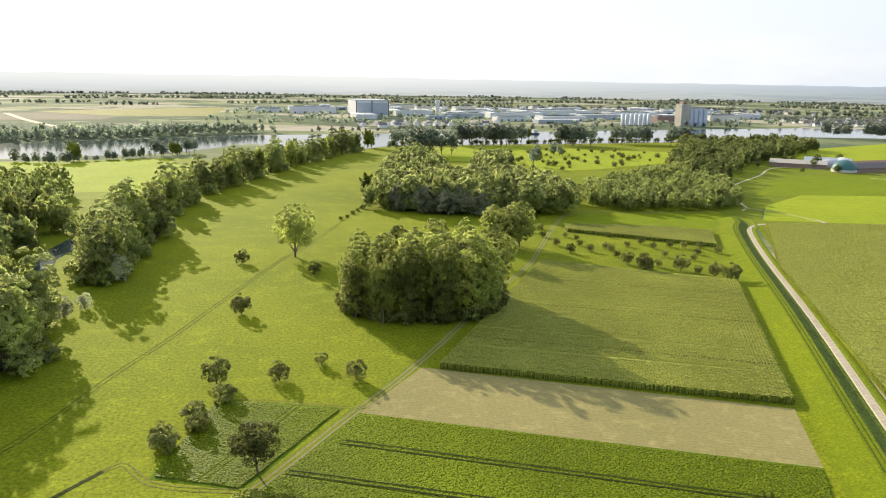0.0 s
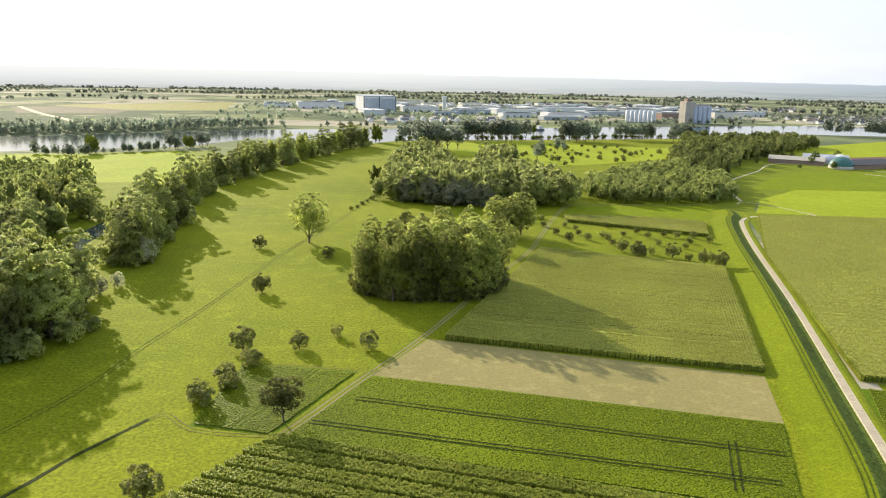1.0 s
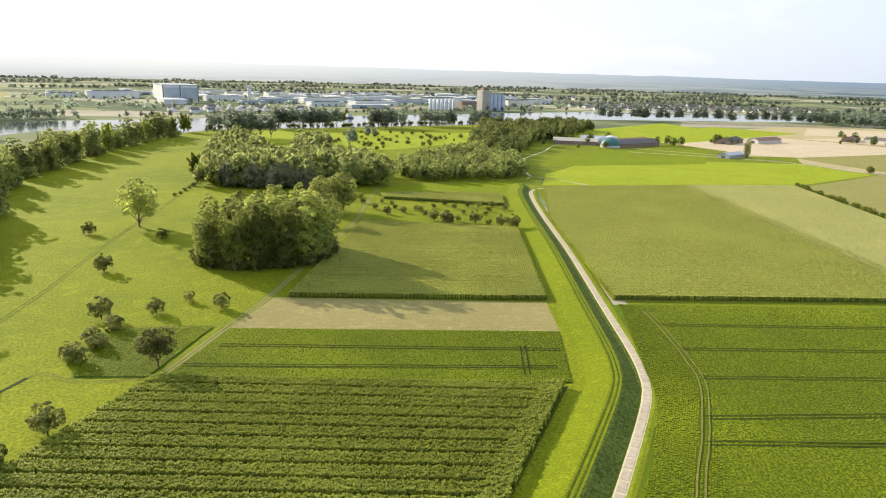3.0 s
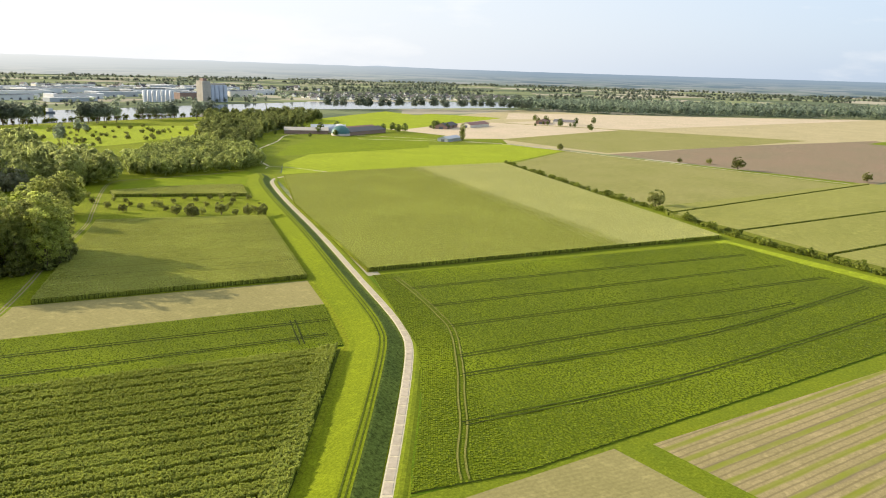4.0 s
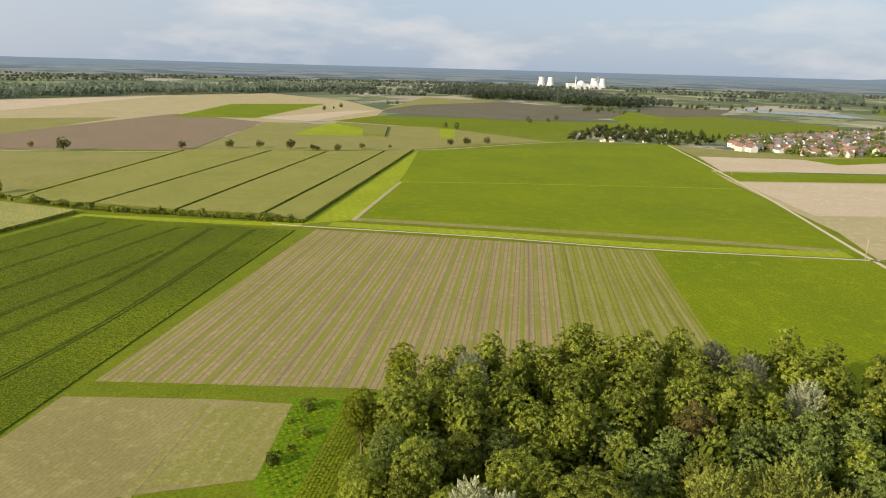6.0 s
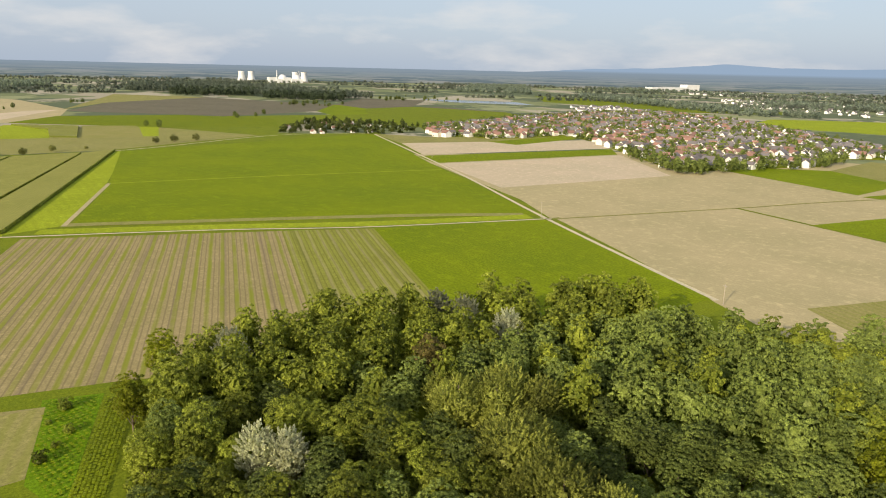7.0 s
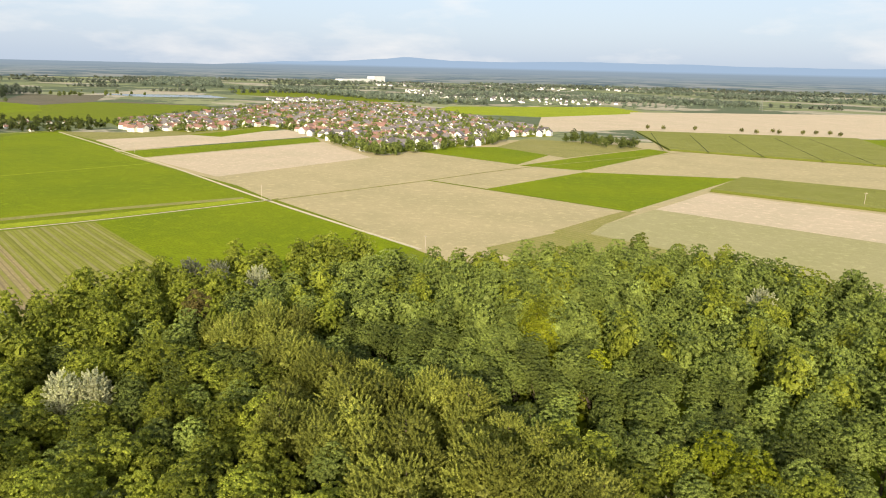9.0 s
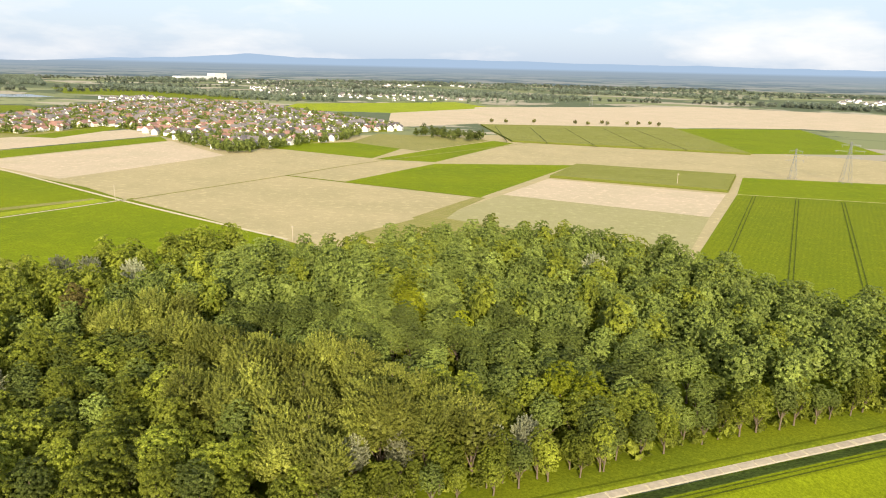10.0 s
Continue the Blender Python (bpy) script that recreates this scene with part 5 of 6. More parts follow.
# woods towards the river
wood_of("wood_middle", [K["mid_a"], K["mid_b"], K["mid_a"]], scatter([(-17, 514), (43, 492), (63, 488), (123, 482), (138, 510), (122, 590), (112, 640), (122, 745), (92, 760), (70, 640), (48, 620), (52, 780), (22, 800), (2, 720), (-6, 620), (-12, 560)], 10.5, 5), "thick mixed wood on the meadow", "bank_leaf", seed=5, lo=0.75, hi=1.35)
wood_of("wood_willow", [K["willow"]], scatter([(2, 507), (20, 496), (43, 488), (63, 484), (66, 497), (10, 522)], 7.5, 6), "grey-green willows at the wood's edge", "silver", seed=6, lo=0.95, hi=1.4)
wood_of("wood_right", [K["mid_a"], K["mid_a"], K["mid_b"]], scatter([(149, 511), (212, 501), (262, 509), (278, 537), (305, 620), (330, 669), (300, 720), (250, 690), (190, 620), (156, 575)], 9.5, 7), "dark mixed wood beside the dike", "leaf_mid", seed=7, lo=0.5, hi=0.82)
wood_of("wood_ridge", [K["mid_a"], K["mid_b"]], scatter([(290, 650), (333, 672), (434, 819), (499, 866), (640, 1010), (600, 1100), (452, 1080), (362, 870), (292, 730)], 16, 8), "long wood towards the river", "leaf_mid", seed=8, lo=0.7, hi=1.1)
for x, y, k in [(39, 905, 1.12), (66, 910, 1.05), (108, 1050, 1.0), (118, 1056, 0.95), (155, 1054, 1.0), (166, 1058, 0.9), (183, 1057, 1.0), (265, 1064, 0.98), (278, 1070, 0.92), (293, 1066, 0.98), (366, 1103, 0.85), (399, 1106, 0.85), (407, 1112, 0.8), (449, 1080, 1.05), (17, 1040, 0.85), (6, 1030, 0.75),
                (180, 860, 0.62), (214, 917, 0.55), (219, 900, 0.45), (160, 790, 0.6), (120, 775, 0.7)]:
    for dx in (0, 12, -11) if k > 0.83 else (0,):
        plant_tree("river_tree", K["river"], x + dx + rng.uniform(-2, 2), y + rng.uniform(-5, 5), "broad tall tree standing on the river bank", "tree", "trees on the river bank", turn(), k * rng.uniform(0.86, 1.03))
for x, y, k, tall in [(-33, 1002, 1.15, 1.15), (-27, 1006, 1.0, 1.1), (-352, 811, 0.95, 1.2), (-349, 815, 0.8, 1.2), (233, 1190, 0.75, 1.2), (-19, 566, 1.0, 1.0), (-266, 885, 0.7, 1.2), (-261, 888, 0.65, 1.2)]:
    plant_tree("poplar", K["mid_b"], x, y, "slim dark poplar by the water", "tree", "poplars by the water", turn(), k, tall=tall)
for x, y, k in [(-280, 864, 0.62), (-274, 868, 0.55), (-255, 906, 0.6), (-247, 912, 0.55), (-251, 903, 0.5), (-2, 979, 0.35), (8, 985, 0.3)]:
    plant_tree("river_tree", K["river"], x, y, "round leafy tree on the river bank", "tree", "trees on the river bank", turn(), k)
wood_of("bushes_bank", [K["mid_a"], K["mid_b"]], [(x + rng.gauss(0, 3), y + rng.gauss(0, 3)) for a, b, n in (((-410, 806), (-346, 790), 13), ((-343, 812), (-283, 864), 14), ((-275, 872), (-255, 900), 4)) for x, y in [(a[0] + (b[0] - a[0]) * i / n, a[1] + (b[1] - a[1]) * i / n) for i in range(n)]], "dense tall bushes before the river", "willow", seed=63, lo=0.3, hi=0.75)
wood_of("bushes_river", [K["bush_dark"]], [(x + rng.uniform(-6, 6), y) for x, y in [(a, 1040 + 0.26 * a) for a in range(0, 480, 9)]], "low bushes along the river's edge", "leaf", lo=0.8, hi=1.6, seed=9)
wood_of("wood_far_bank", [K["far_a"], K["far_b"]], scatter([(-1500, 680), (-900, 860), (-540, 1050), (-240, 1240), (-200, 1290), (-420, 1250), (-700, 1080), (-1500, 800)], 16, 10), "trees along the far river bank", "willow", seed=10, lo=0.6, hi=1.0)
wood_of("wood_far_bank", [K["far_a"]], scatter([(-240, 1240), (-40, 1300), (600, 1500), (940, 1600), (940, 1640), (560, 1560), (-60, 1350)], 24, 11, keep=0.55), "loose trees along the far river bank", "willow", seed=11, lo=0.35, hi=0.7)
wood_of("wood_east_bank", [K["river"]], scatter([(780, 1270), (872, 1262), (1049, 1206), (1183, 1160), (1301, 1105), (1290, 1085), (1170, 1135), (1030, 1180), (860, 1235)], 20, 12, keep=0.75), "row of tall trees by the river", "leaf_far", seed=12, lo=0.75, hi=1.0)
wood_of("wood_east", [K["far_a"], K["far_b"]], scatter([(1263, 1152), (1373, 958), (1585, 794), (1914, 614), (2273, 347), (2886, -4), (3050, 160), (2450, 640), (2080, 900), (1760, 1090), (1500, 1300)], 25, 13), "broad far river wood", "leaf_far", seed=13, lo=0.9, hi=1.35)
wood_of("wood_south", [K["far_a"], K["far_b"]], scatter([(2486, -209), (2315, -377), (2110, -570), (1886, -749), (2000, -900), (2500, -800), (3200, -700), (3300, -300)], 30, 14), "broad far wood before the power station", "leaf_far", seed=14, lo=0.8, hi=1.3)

# hedge, row trees, single trees
HEDGE = smooth_line([(491, 418), (435, 281), (408, 194), (374, 120), (360, 66), (343, -22)], 3.2)
hedge_places = [(p.x + rng.uniform(-1.5, 1.5), p.y + rng.uniform(-1.5, 1.5)) for p in HEDGE]
wood_of("hedge", [K["bush"], K["thicket"]], hedge_places, "low brownish field hedge of brambles", "leaf", "hedge", 0.5, 1.0, 15)
plant_tree("tree", K["apple_b"], 415, 195, "single round tree in the hedge", turn=turn(), k=1.6)
for x, y, k in [(654, 483, 0.9), (674, 330, 0.7), (697, 308, 0.8), (678, 265, 1.6), (711, 153, 1.1), (727, 105, 1.2), (735, 73, 1.1), (732, 38, 1.3), (726, 12, 0.8), (719, 6, 0.7), (717, -17, 1.0), (745, -43, 0.9), (804, -150, 1.0), (813, -172, 1.2), (826, -199, 1.1), (650, 481, 0.9), (760, -75, 0.5)]:
    plant_tree("roadside_tree", K["apple_b"], x, y, "small round tree along the far road", "tree", "trees along the far road", turn(), k * 1.05)
plant_tree("tree", K["poplar_a"], 613, 619, "upright poplar beside the farm shed", turn=turn(), k=0.68)
for x, y in [(361, -1225), (335, -1231), (294, -1269), (224, -1298), (197, -1287), (184, -1335), (168, -1314), (138, -1342), (121, -1358), (103, -1374), (84, -1356)]:
    plant_tree("far_row_tree", K["apple_b"], x, y, "small round tree in a far row", "tree", "far tree row", turn(), 0.95)
wood_of("copses_far", [K["mid_a"]], [(x, y) for cx, cy, n, s in [(1640, -620, 16, 45), (1500, 60, 3, 30), (1750, -60, 4, 15), (1900, -980, 22, 70), (1250, -350, 6, 25), (1040, -170, 3, 10), (1000, 720, 8, 50), (730, 790, 9, 25), (480, 830, 14, 30), (455, 850, 8, 20), (600, 760, 4, 12), (1010, 790, 8, 30)]
                                                    for x, y in [(cx + rng.gauss(0, s), cy + rng.gauss(0, s)) for _ in range(n)]], "loose copses on the plain", "garden", seed=16, lo=0.3, hi=0.75)
wood_of("wood_station", [K["far_a"], K["far_b"]], np.vstack([scatter([(1942, -537), (1775, -726), (1990, -800), (2150, -590)], 24, 61), scatter([(2114, -313), (2146, -576), (2460, -640), (2400, -339)], 28, 62)]), "dense dark wood before the power station", "pine", seed=61, lo=0.9, hi=1.25)
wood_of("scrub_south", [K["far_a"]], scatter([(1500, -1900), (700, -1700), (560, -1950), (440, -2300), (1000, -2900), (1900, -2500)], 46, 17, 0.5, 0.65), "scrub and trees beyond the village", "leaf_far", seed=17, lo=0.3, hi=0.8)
tree_belts = []
for g in range(-112, 150, 5):
    for d in (2350, 2700, 3050, 3450, 3850, 4250, 4560):
        if rng.random() < (0.8 if d > 3400 else 0.5) and not (40 < g < 112 and d < 2500):
            a, r = math.radians(g + 4 * rng.random()), min(d + 250 * rng.random(), 4640)
            n, lean = rng.randrange(10, 34), rng.gauss(0, 0.12)
            for i in range(n):
                s = (i - n / 2) * 16
                tree_belts.append((-60 + r * math.cos(a) - s * math.sin(a + lean) + rng.gauss(0, 5), -40 + r * math.sin(a) + s * math.cos(a + lean) + rng.gauss(0, 5)))
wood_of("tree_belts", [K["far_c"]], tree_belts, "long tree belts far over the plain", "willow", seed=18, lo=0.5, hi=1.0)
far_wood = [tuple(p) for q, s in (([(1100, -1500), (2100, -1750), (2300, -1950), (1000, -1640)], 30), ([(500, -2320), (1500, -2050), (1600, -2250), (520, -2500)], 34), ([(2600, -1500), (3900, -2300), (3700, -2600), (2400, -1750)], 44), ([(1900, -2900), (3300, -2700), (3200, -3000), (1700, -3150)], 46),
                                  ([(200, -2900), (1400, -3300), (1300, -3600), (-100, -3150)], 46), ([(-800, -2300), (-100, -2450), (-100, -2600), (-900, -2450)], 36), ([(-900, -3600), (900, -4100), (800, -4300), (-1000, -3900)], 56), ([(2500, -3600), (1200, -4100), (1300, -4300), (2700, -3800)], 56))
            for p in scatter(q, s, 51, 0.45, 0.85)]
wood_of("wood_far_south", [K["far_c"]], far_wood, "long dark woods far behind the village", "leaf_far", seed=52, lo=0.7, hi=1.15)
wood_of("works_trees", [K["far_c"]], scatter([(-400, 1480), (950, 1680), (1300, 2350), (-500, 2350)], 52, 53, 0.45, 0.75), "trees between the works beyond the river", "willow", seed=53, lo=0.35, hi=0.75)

# ---- the near wood ----
FOREST = [(-6, -66), (25, -75), (60, -82), (95, -85), (106, -118), (109, -158), (94, -243), (52, -252), (24, -288), (-15, -330), (-50, -352), (-104, -350), (-128, -325), (-145, -310), (-175, -300), (-205, -300), (-212, -262), (-172, -228), (-114, -164), (-42, -88)]
SPECIAL = [("w_sil", 90, -106, 1.13), ("w_sil", 32, -101, 1.05), ("w_sil", 29, -107, 1.0), ("w_sil", 97, -177, 1.16), ("w_sil", 88, -183, 1.14), ("w_sil", 72, -190, 1.12), ("w_sil", -82, -293, 1.15), ("w_sil", -103, -155, 0.8), ("w_sil", -96, -150, 0.75), ("w_sil", -79, -136, 0.72), ("w_sil", -71, -129, 0.75),
           ("w_rust", 58, -155, 1.12), ("w_yel", -33, -220, 1.1), ("w_yel", -39, -214, 1.0), ("w_yel", -59, -211, 0.8), ("w_yel", -113, -175, 1.0), ("w_yel", -104, -178, 1.0), ("w_yel", 100, -88, 0.95), ("w_yel", 74, -78, 0.9)]
POPLARS = [[(40, -170), (13, -154), (-28, -150), (-65, -157)], [(-24, -133), (-50, -131), (-74, -119)], [(-96, -143), (-74, -140)], [(48, -156), (27, -157)]]
wood_rng = random.Random(9)
back_leaf, back_rob = [], []
fx = scatter(FOREST, 9.0, 22, 0.42)
pop_d = np.min([off_line(fx[:, 0], fx[:, 1], l) for l in POPLARS], 0)
for name, x, y, k in SPECIAL:
    plant_tree("forest_tree", K[name], x, y, {"w_sil": "silvery poplar crown in the mixed wood", "w_rust": "rust-tinged tree in the mixed wood", "w_yel": "yellow-green tree in the mixed wood"}[name], "tree", "trees of the near wood", turn(), k * 1.05)
plant_tree("forest_tree", K["w_leaf2"], -9, -353, "single tree standing above the wood's edge", "tree", "trees of the near wood", turn(), 1.08)
for i in range(15):
    f = i / 14
    plant_tree("edge_tree", K[("w_leaf2", "w_leaf", "w_rob2")[i % 3]], -47 - 74 * f + wood_rng.uniform(-1.2, 1.2), -86 - 77 * f + wood_rng.uniform(-1.2, 1.2), "lower broadleaf tree at the wood's edge by the dike", "tree", "trees of the near wood", turn(), wood_rng.uniform(0.5, 0.72))
near_d = off_line(fx[:, 0], fx[:, 1], [(-80, -88), (-118, -65), (-152, -10)])
for i, ((x, y), dp) in enumerate(zip(fx, pop_d)):
    if min(math.hypot(x - s[1], y - s[2]) for s in SPECIAL) < 4.5:
        continue
    robinia = x < 62 and y < -165 + 0.25 * (x + 60)
    if near_d[i] < 138:
        if dp < 9:
            kd, lab = ("w_pop", "w_pop2")[wood_rng.random() < 0.5], "tall olive-green poplar in the mixed wood"
        elif robinia:
            kd, lab = ("w_rob", "w_rob2")[wood_rng.random() < 0.5], "blue-green robinia in the mixed wood"
        else:
            kd, lab = ("w_leaf", "w_leaf2", "w_leaf3", "w_rob")[wood_rng.randrange(4)], "dense green broadleaf in the mixed wood"
        plant_tree("forest_tree", K[kd], x, y, lab, "tree", "trees of the near wood", turn(), wood_rng.uniform(0.9, 1.2) if dp < 9 else wood_rng.uniform(0.82, 1.14), tall=wood_rng.uniform(0.80, 0.96))
    elif robinia and wood_rng.random() < 0.8:
        back_rob.append((x, y))
    else:
        back_leaf.append((x, y))
wood_of("wood_back", [K["b_leaf"], K["b_leaf2"]], back_leaf, "green broadleaf canopy of the near wood", "leaf", seed=19, lo=0.88, hi=1.12, tall=1.08)
wood_of("wood_back", [K["b_rob"], K["b_rob2"]], back_rob, "blue-green robinia canopy of the near wood", "robinia", seed=20, lo=0.9, hi=1.12, tall=1.14)
low = scatter([(p[0] * 0.96, p[1] * 0.96 - 6) for p in FOREST], 7.0, 29, 0.45, 0.6)
low = low[low[:, 1] > -215]
wood_of("wood_saplings", [K["thicket"]], low, "saplings and brambles under the near wood", "leaf", seed=23, lo=0.6, hi=1.5)
plant_tree("spruce", K["spruce"], -13, -342, "dark conical spruce over the wood's edge", turn=1.0, k=1.3, tall=0.75)
wood_of("wood_undergrowth", [K["thicket"], K["bush"]], [(x + wood_rng.uniform(-2, 2), y + wood_rng.uniform(-2, 2)) for a, b in zip(FOREST, FOREST[1:] + FOREST[:1]) for x, y in [(a[0] + (b[0] - a[0]) * t / 12, a[1] + (b[1] - a[1]) * t / 12) for t in range(12)]], "bushy edge of the near wood", "leaf", seed=21, lo=0.8, hi=1.5)
for x, y, k in [(98, -62, 1.0), (70, -57, 0.9), (83, -63, 0.7), (76, -60, 0.5), (90, -58, 0.4)]:
    plant_tree("shrub", K["bush"], x, y, "green shrub on the weedy strip", "shrub", "shrubs beside the wood", turn(), k)
edge_rng = random.Random(71)
for p in smooth_line([(-52, -99), (-84, -131), (-118, -165), (-148, -199), (-174, -226), (-203, -251)], 6.0):
    plant_tree("edge_tree", K[("w_leaf2", "w_rob2", "w_leaf2")[edge_rng.randrange(3)]], p.x + edge_rng.uniform(-1.5, 1.5), p.y + edge_rng.uniform(-1.5, 1.5), "young leafy tree along the wood's edge", "tree", "trees along the wood's edge", edge_rng.uniform(0, 6.28), edge_rng.uniform(0.5, 0.8), tall=1.05)


# ---- buildings ----
def box(bm, x0, y0, z0, x1, y1, z1):
    v = [bm.verts.new(p) for p in ((x0, y0, z0), (x1, y0, z0), (x1, y1, z0), (x0, y1, z0), (x0, y0, z1), (x1, y0, z1), (x1, y1, z1), (x0, y1, z1))]
    for f in ((3, 2, 1, 0), (4, 5, 6, 7), (0, 1, 5, 4), (1, 2, 6, 5), (2, 3, 7, 6), (3, 0, 4, 7)):
        bm.faces.new([v[i] for i in f])


def as_mesh(name, bm):
    me = bpy.data.meshes.new(name)
    bm.to_mesh(me)
    bm.free()
    return me


def box_mesh(name, *boxes):
    bm = bmesh.new()
    for b in boxes:
        box(bm, *b)
    return as_mesh(name, bm)


def gable_mesh(name, w, l, eave, ridge):
    """House walls with two gables; the ridge runs along y."""
    bm = bmesh.new()
    a = [bm.verts.new(p) for p in ((-w, -l, 0), (w, -l, 0), (w, -l, eave), (0, -l, ridge), (-w, -l, eave))]
    b = [bm.verts.new(p) for p in ((-w, l, 0), (w, l, 0), (w, l, eave), (0, l, ridge), (-w, l, eave))]
    bm.faces.new(a)
    bm.faces.new(b[::-1])
    for i in range(5):
        j = (i + 1) % 5
        bm.faces.new((a[j], a[i], b[i], b[j]))
    bmesh.ops.recalc_face_normals(bm, faces=bm.faces[:])
    return as_mesh(name, bm)


def roof_mesh(name, w, l, eave, ridge, over=0.5, thick=0.25):
    """Two roof slabs that stand over the walls."""
    bm = bmesh.new()
    s = (ridge - eave) / w
    for side in (-1, 1):
        x1, z1 = side * (w + over), eave - s * over
        low = [(0, -l - over, ridge + 0.04), (x1, -l - over, z1 + 0.04), (x1, l + over, z1 + 0.04), (0, l + over, ridge + 0.04)]
        a = [bm.verts.new(p) for p in low]
        b = [bm.verts.new((p[0], p[1], p[2] + thick)) for p in low]
        bm.faces.new(a)
        bm.faces.new(b[::-1])
        for i in range(4):
            j = (i + 1) % 4
            bm.faces.new((a[i], a[j], b[j], b[i]))
    bmesh.ops.recalc_face_normals(bm, faces=bm.faces[:])
    return as_mesh(name, bm)


M["glass"] = mat_plain("dark_window", (0.05, 0.06, 0.07), 0.2, scale=1.0)


def house_kind(i, w, l, eave, ridge, wall, roof):
    rows = (1.0, 3.7) if eave > 5.8 and l < 6.5 else (1.2,)
    side = box_mesh("window", (-0.04, -0.6, 0, 0.04, 0.6, 1.4))
    front = box_mesh("window", (-0.6, -0.04, 0, 0.6, 0.04, 1.4))
    panes = [(side, (-w, y, z)) for y in (-l * 0.5, l * 0.05, l * 0.6) for z in rows[:1]] + [(front, (x, -l, z)) for x in (-w * 0.45, w * 0.45) for z in rows] + [(side, (w, y, rows[0])) for y in (-l * 0.55, l * 0.35)]
    solid = [("wall", gable_mesh("house_wall", w, l, eave, ridge), wall), ("roof", roof_mesh("house_roof", w, l, eave, ridge), roof),
             ("chimney", box_mesh("chimney", (w * 0.2, l * 0.3, ridge - 1.5, w * 0.2 + 0.6, l * 0.3 + 0.6, ridge + 0.9)), "brick")]
    return solid, panes


HOUSES = []
for i, (w, l, e, r) in enumerate([(4.5, 6, 6.0, 9.2), (4.2, 5, 4.4, 7.8), (5.2, 7, 6.0, 9.4), (4.8, 8, 5.0, 8.4), (3.8, 5, 6.2, 8.8)]):
    for wall, roof in (("white", "tile_red"), ("white", "tile_dark"), ("cream", "tile_red")):
        HOUSES.append((house_kind(i, w, l, e, r, wall, roof), wall, roof))


def plant_house(x, y, a, which, k=1.0):
    parts, wall, roof = HOUSES[which]
    ob = empty("house", Matrix.LocRotScale((x, y, 0), Euler((0, 0, a)), (k, k, k)))
    for name, me, mat in parts[0]:
        part(name, me, M[mat], ob)
    for me, at in parts[1]:
        part("window", me, M["glass"], ob).location = at
    tagged(ob, ("white-rendered" if wall == "white" else "cream-rendered") + " village house with " + ("red" if roof == "tile_red" else "dark brown") + " tiled gable roof", "house", "houses of the village")


vrng = random.Random(21)
VILLAGE = [(960, -573), (800, -520), (796, -575), (755, -585), (765, -728), (692, -715), (545, -655), (440, -612), (405, -605), (405, -668), (388, -786), (440, -874), (392, -955), (479, -1050), (720, -1180), (1000, -1330), (1250, -1360), (1250, -1150), (1150, -924)]
vill_places = scatter(VILLAGE, 20.0, 31, 0.3)
order = np.argsort(np.hypot(vill_places[:, 0] + 120, vill_places[:, 1] + 60))
far_house_places = []
for n, (x, y) in enumerate(vill_places[order]):
    red = 0.88 if x > 620 and y > -950 else 0.3
    which = vrng.randrange(5) * 3 + (vrng.choice((0, 2)) if vrng.random() < red else 1)
    a = radians(15) + vrng.choice((0, math.pi / 2)) + vrng.gauss(0, 0.12)
    if n < 285:
        plant_house(x, y, a, which, vrng.uniform(0.72, 1.05))
    else:
        far_house_places.append((x, y))
# gardens and trees between the houses
garden = [p for p in scatter(VILLAGE, 10.5, 32, 0.45, 0.85) if np.min(np.hypot(vill_places[:, 0] - p[0], vill_places[:, 1] - p[1])) > 7.0]
wood_of("garden_trees", [K["far_c"], K["far_a"]], garden, "garden trees between the village houses", "garden", seed=33, lo=0.26, hi=0.6)
edge = [(540, -650), (440, -606), (392, -597), (399, -668), (380, -786), (420, -860)]
wood_of("village_hedge", [K["far_a"], K["far_b"]], [(a[0] + (b[0] - a[0]) * t / 13 + vrng.gauss(0, 5), a[1] + (b[1] - a[1]) * t / 13 + vrng.gauss(0, 5)) for a, b in zip(edge, edge[1:]) for t in range(13)], "thick trees along the village edge", "garden", seed=34, lo=0.35, hi=0.75)
ALLOT = [(905, -320), (1092, -411), (1065, -532), (966, -573), (850, -520), (860, -455)]
wood_of("allotment_trees", [K["far_a"], K["far_c"]], scatter(ALLOT, 17, 35, 0.45, 0.8), "trees and bushes of garden plots", "garden", seed=35, lo=0.3, hi=0.65)
field("field_gardens", VILLAGE, "meadow", 0.055, "gardens and lanes between the houses", "gardens")
wood_of("copse_village", [K["far_a"]], [(300 + vrng.gauss(0, 22), -905 + vrng.gauss(0, 14)) for _ in range(26)] + [(250 + vrng.gauss(0, 8), -900 + vrng.gauss(0, 12)) for _ in range(10)], "dark copse beside the sports ground", "garden", seed=36, lo=0.4, hi=0.75)


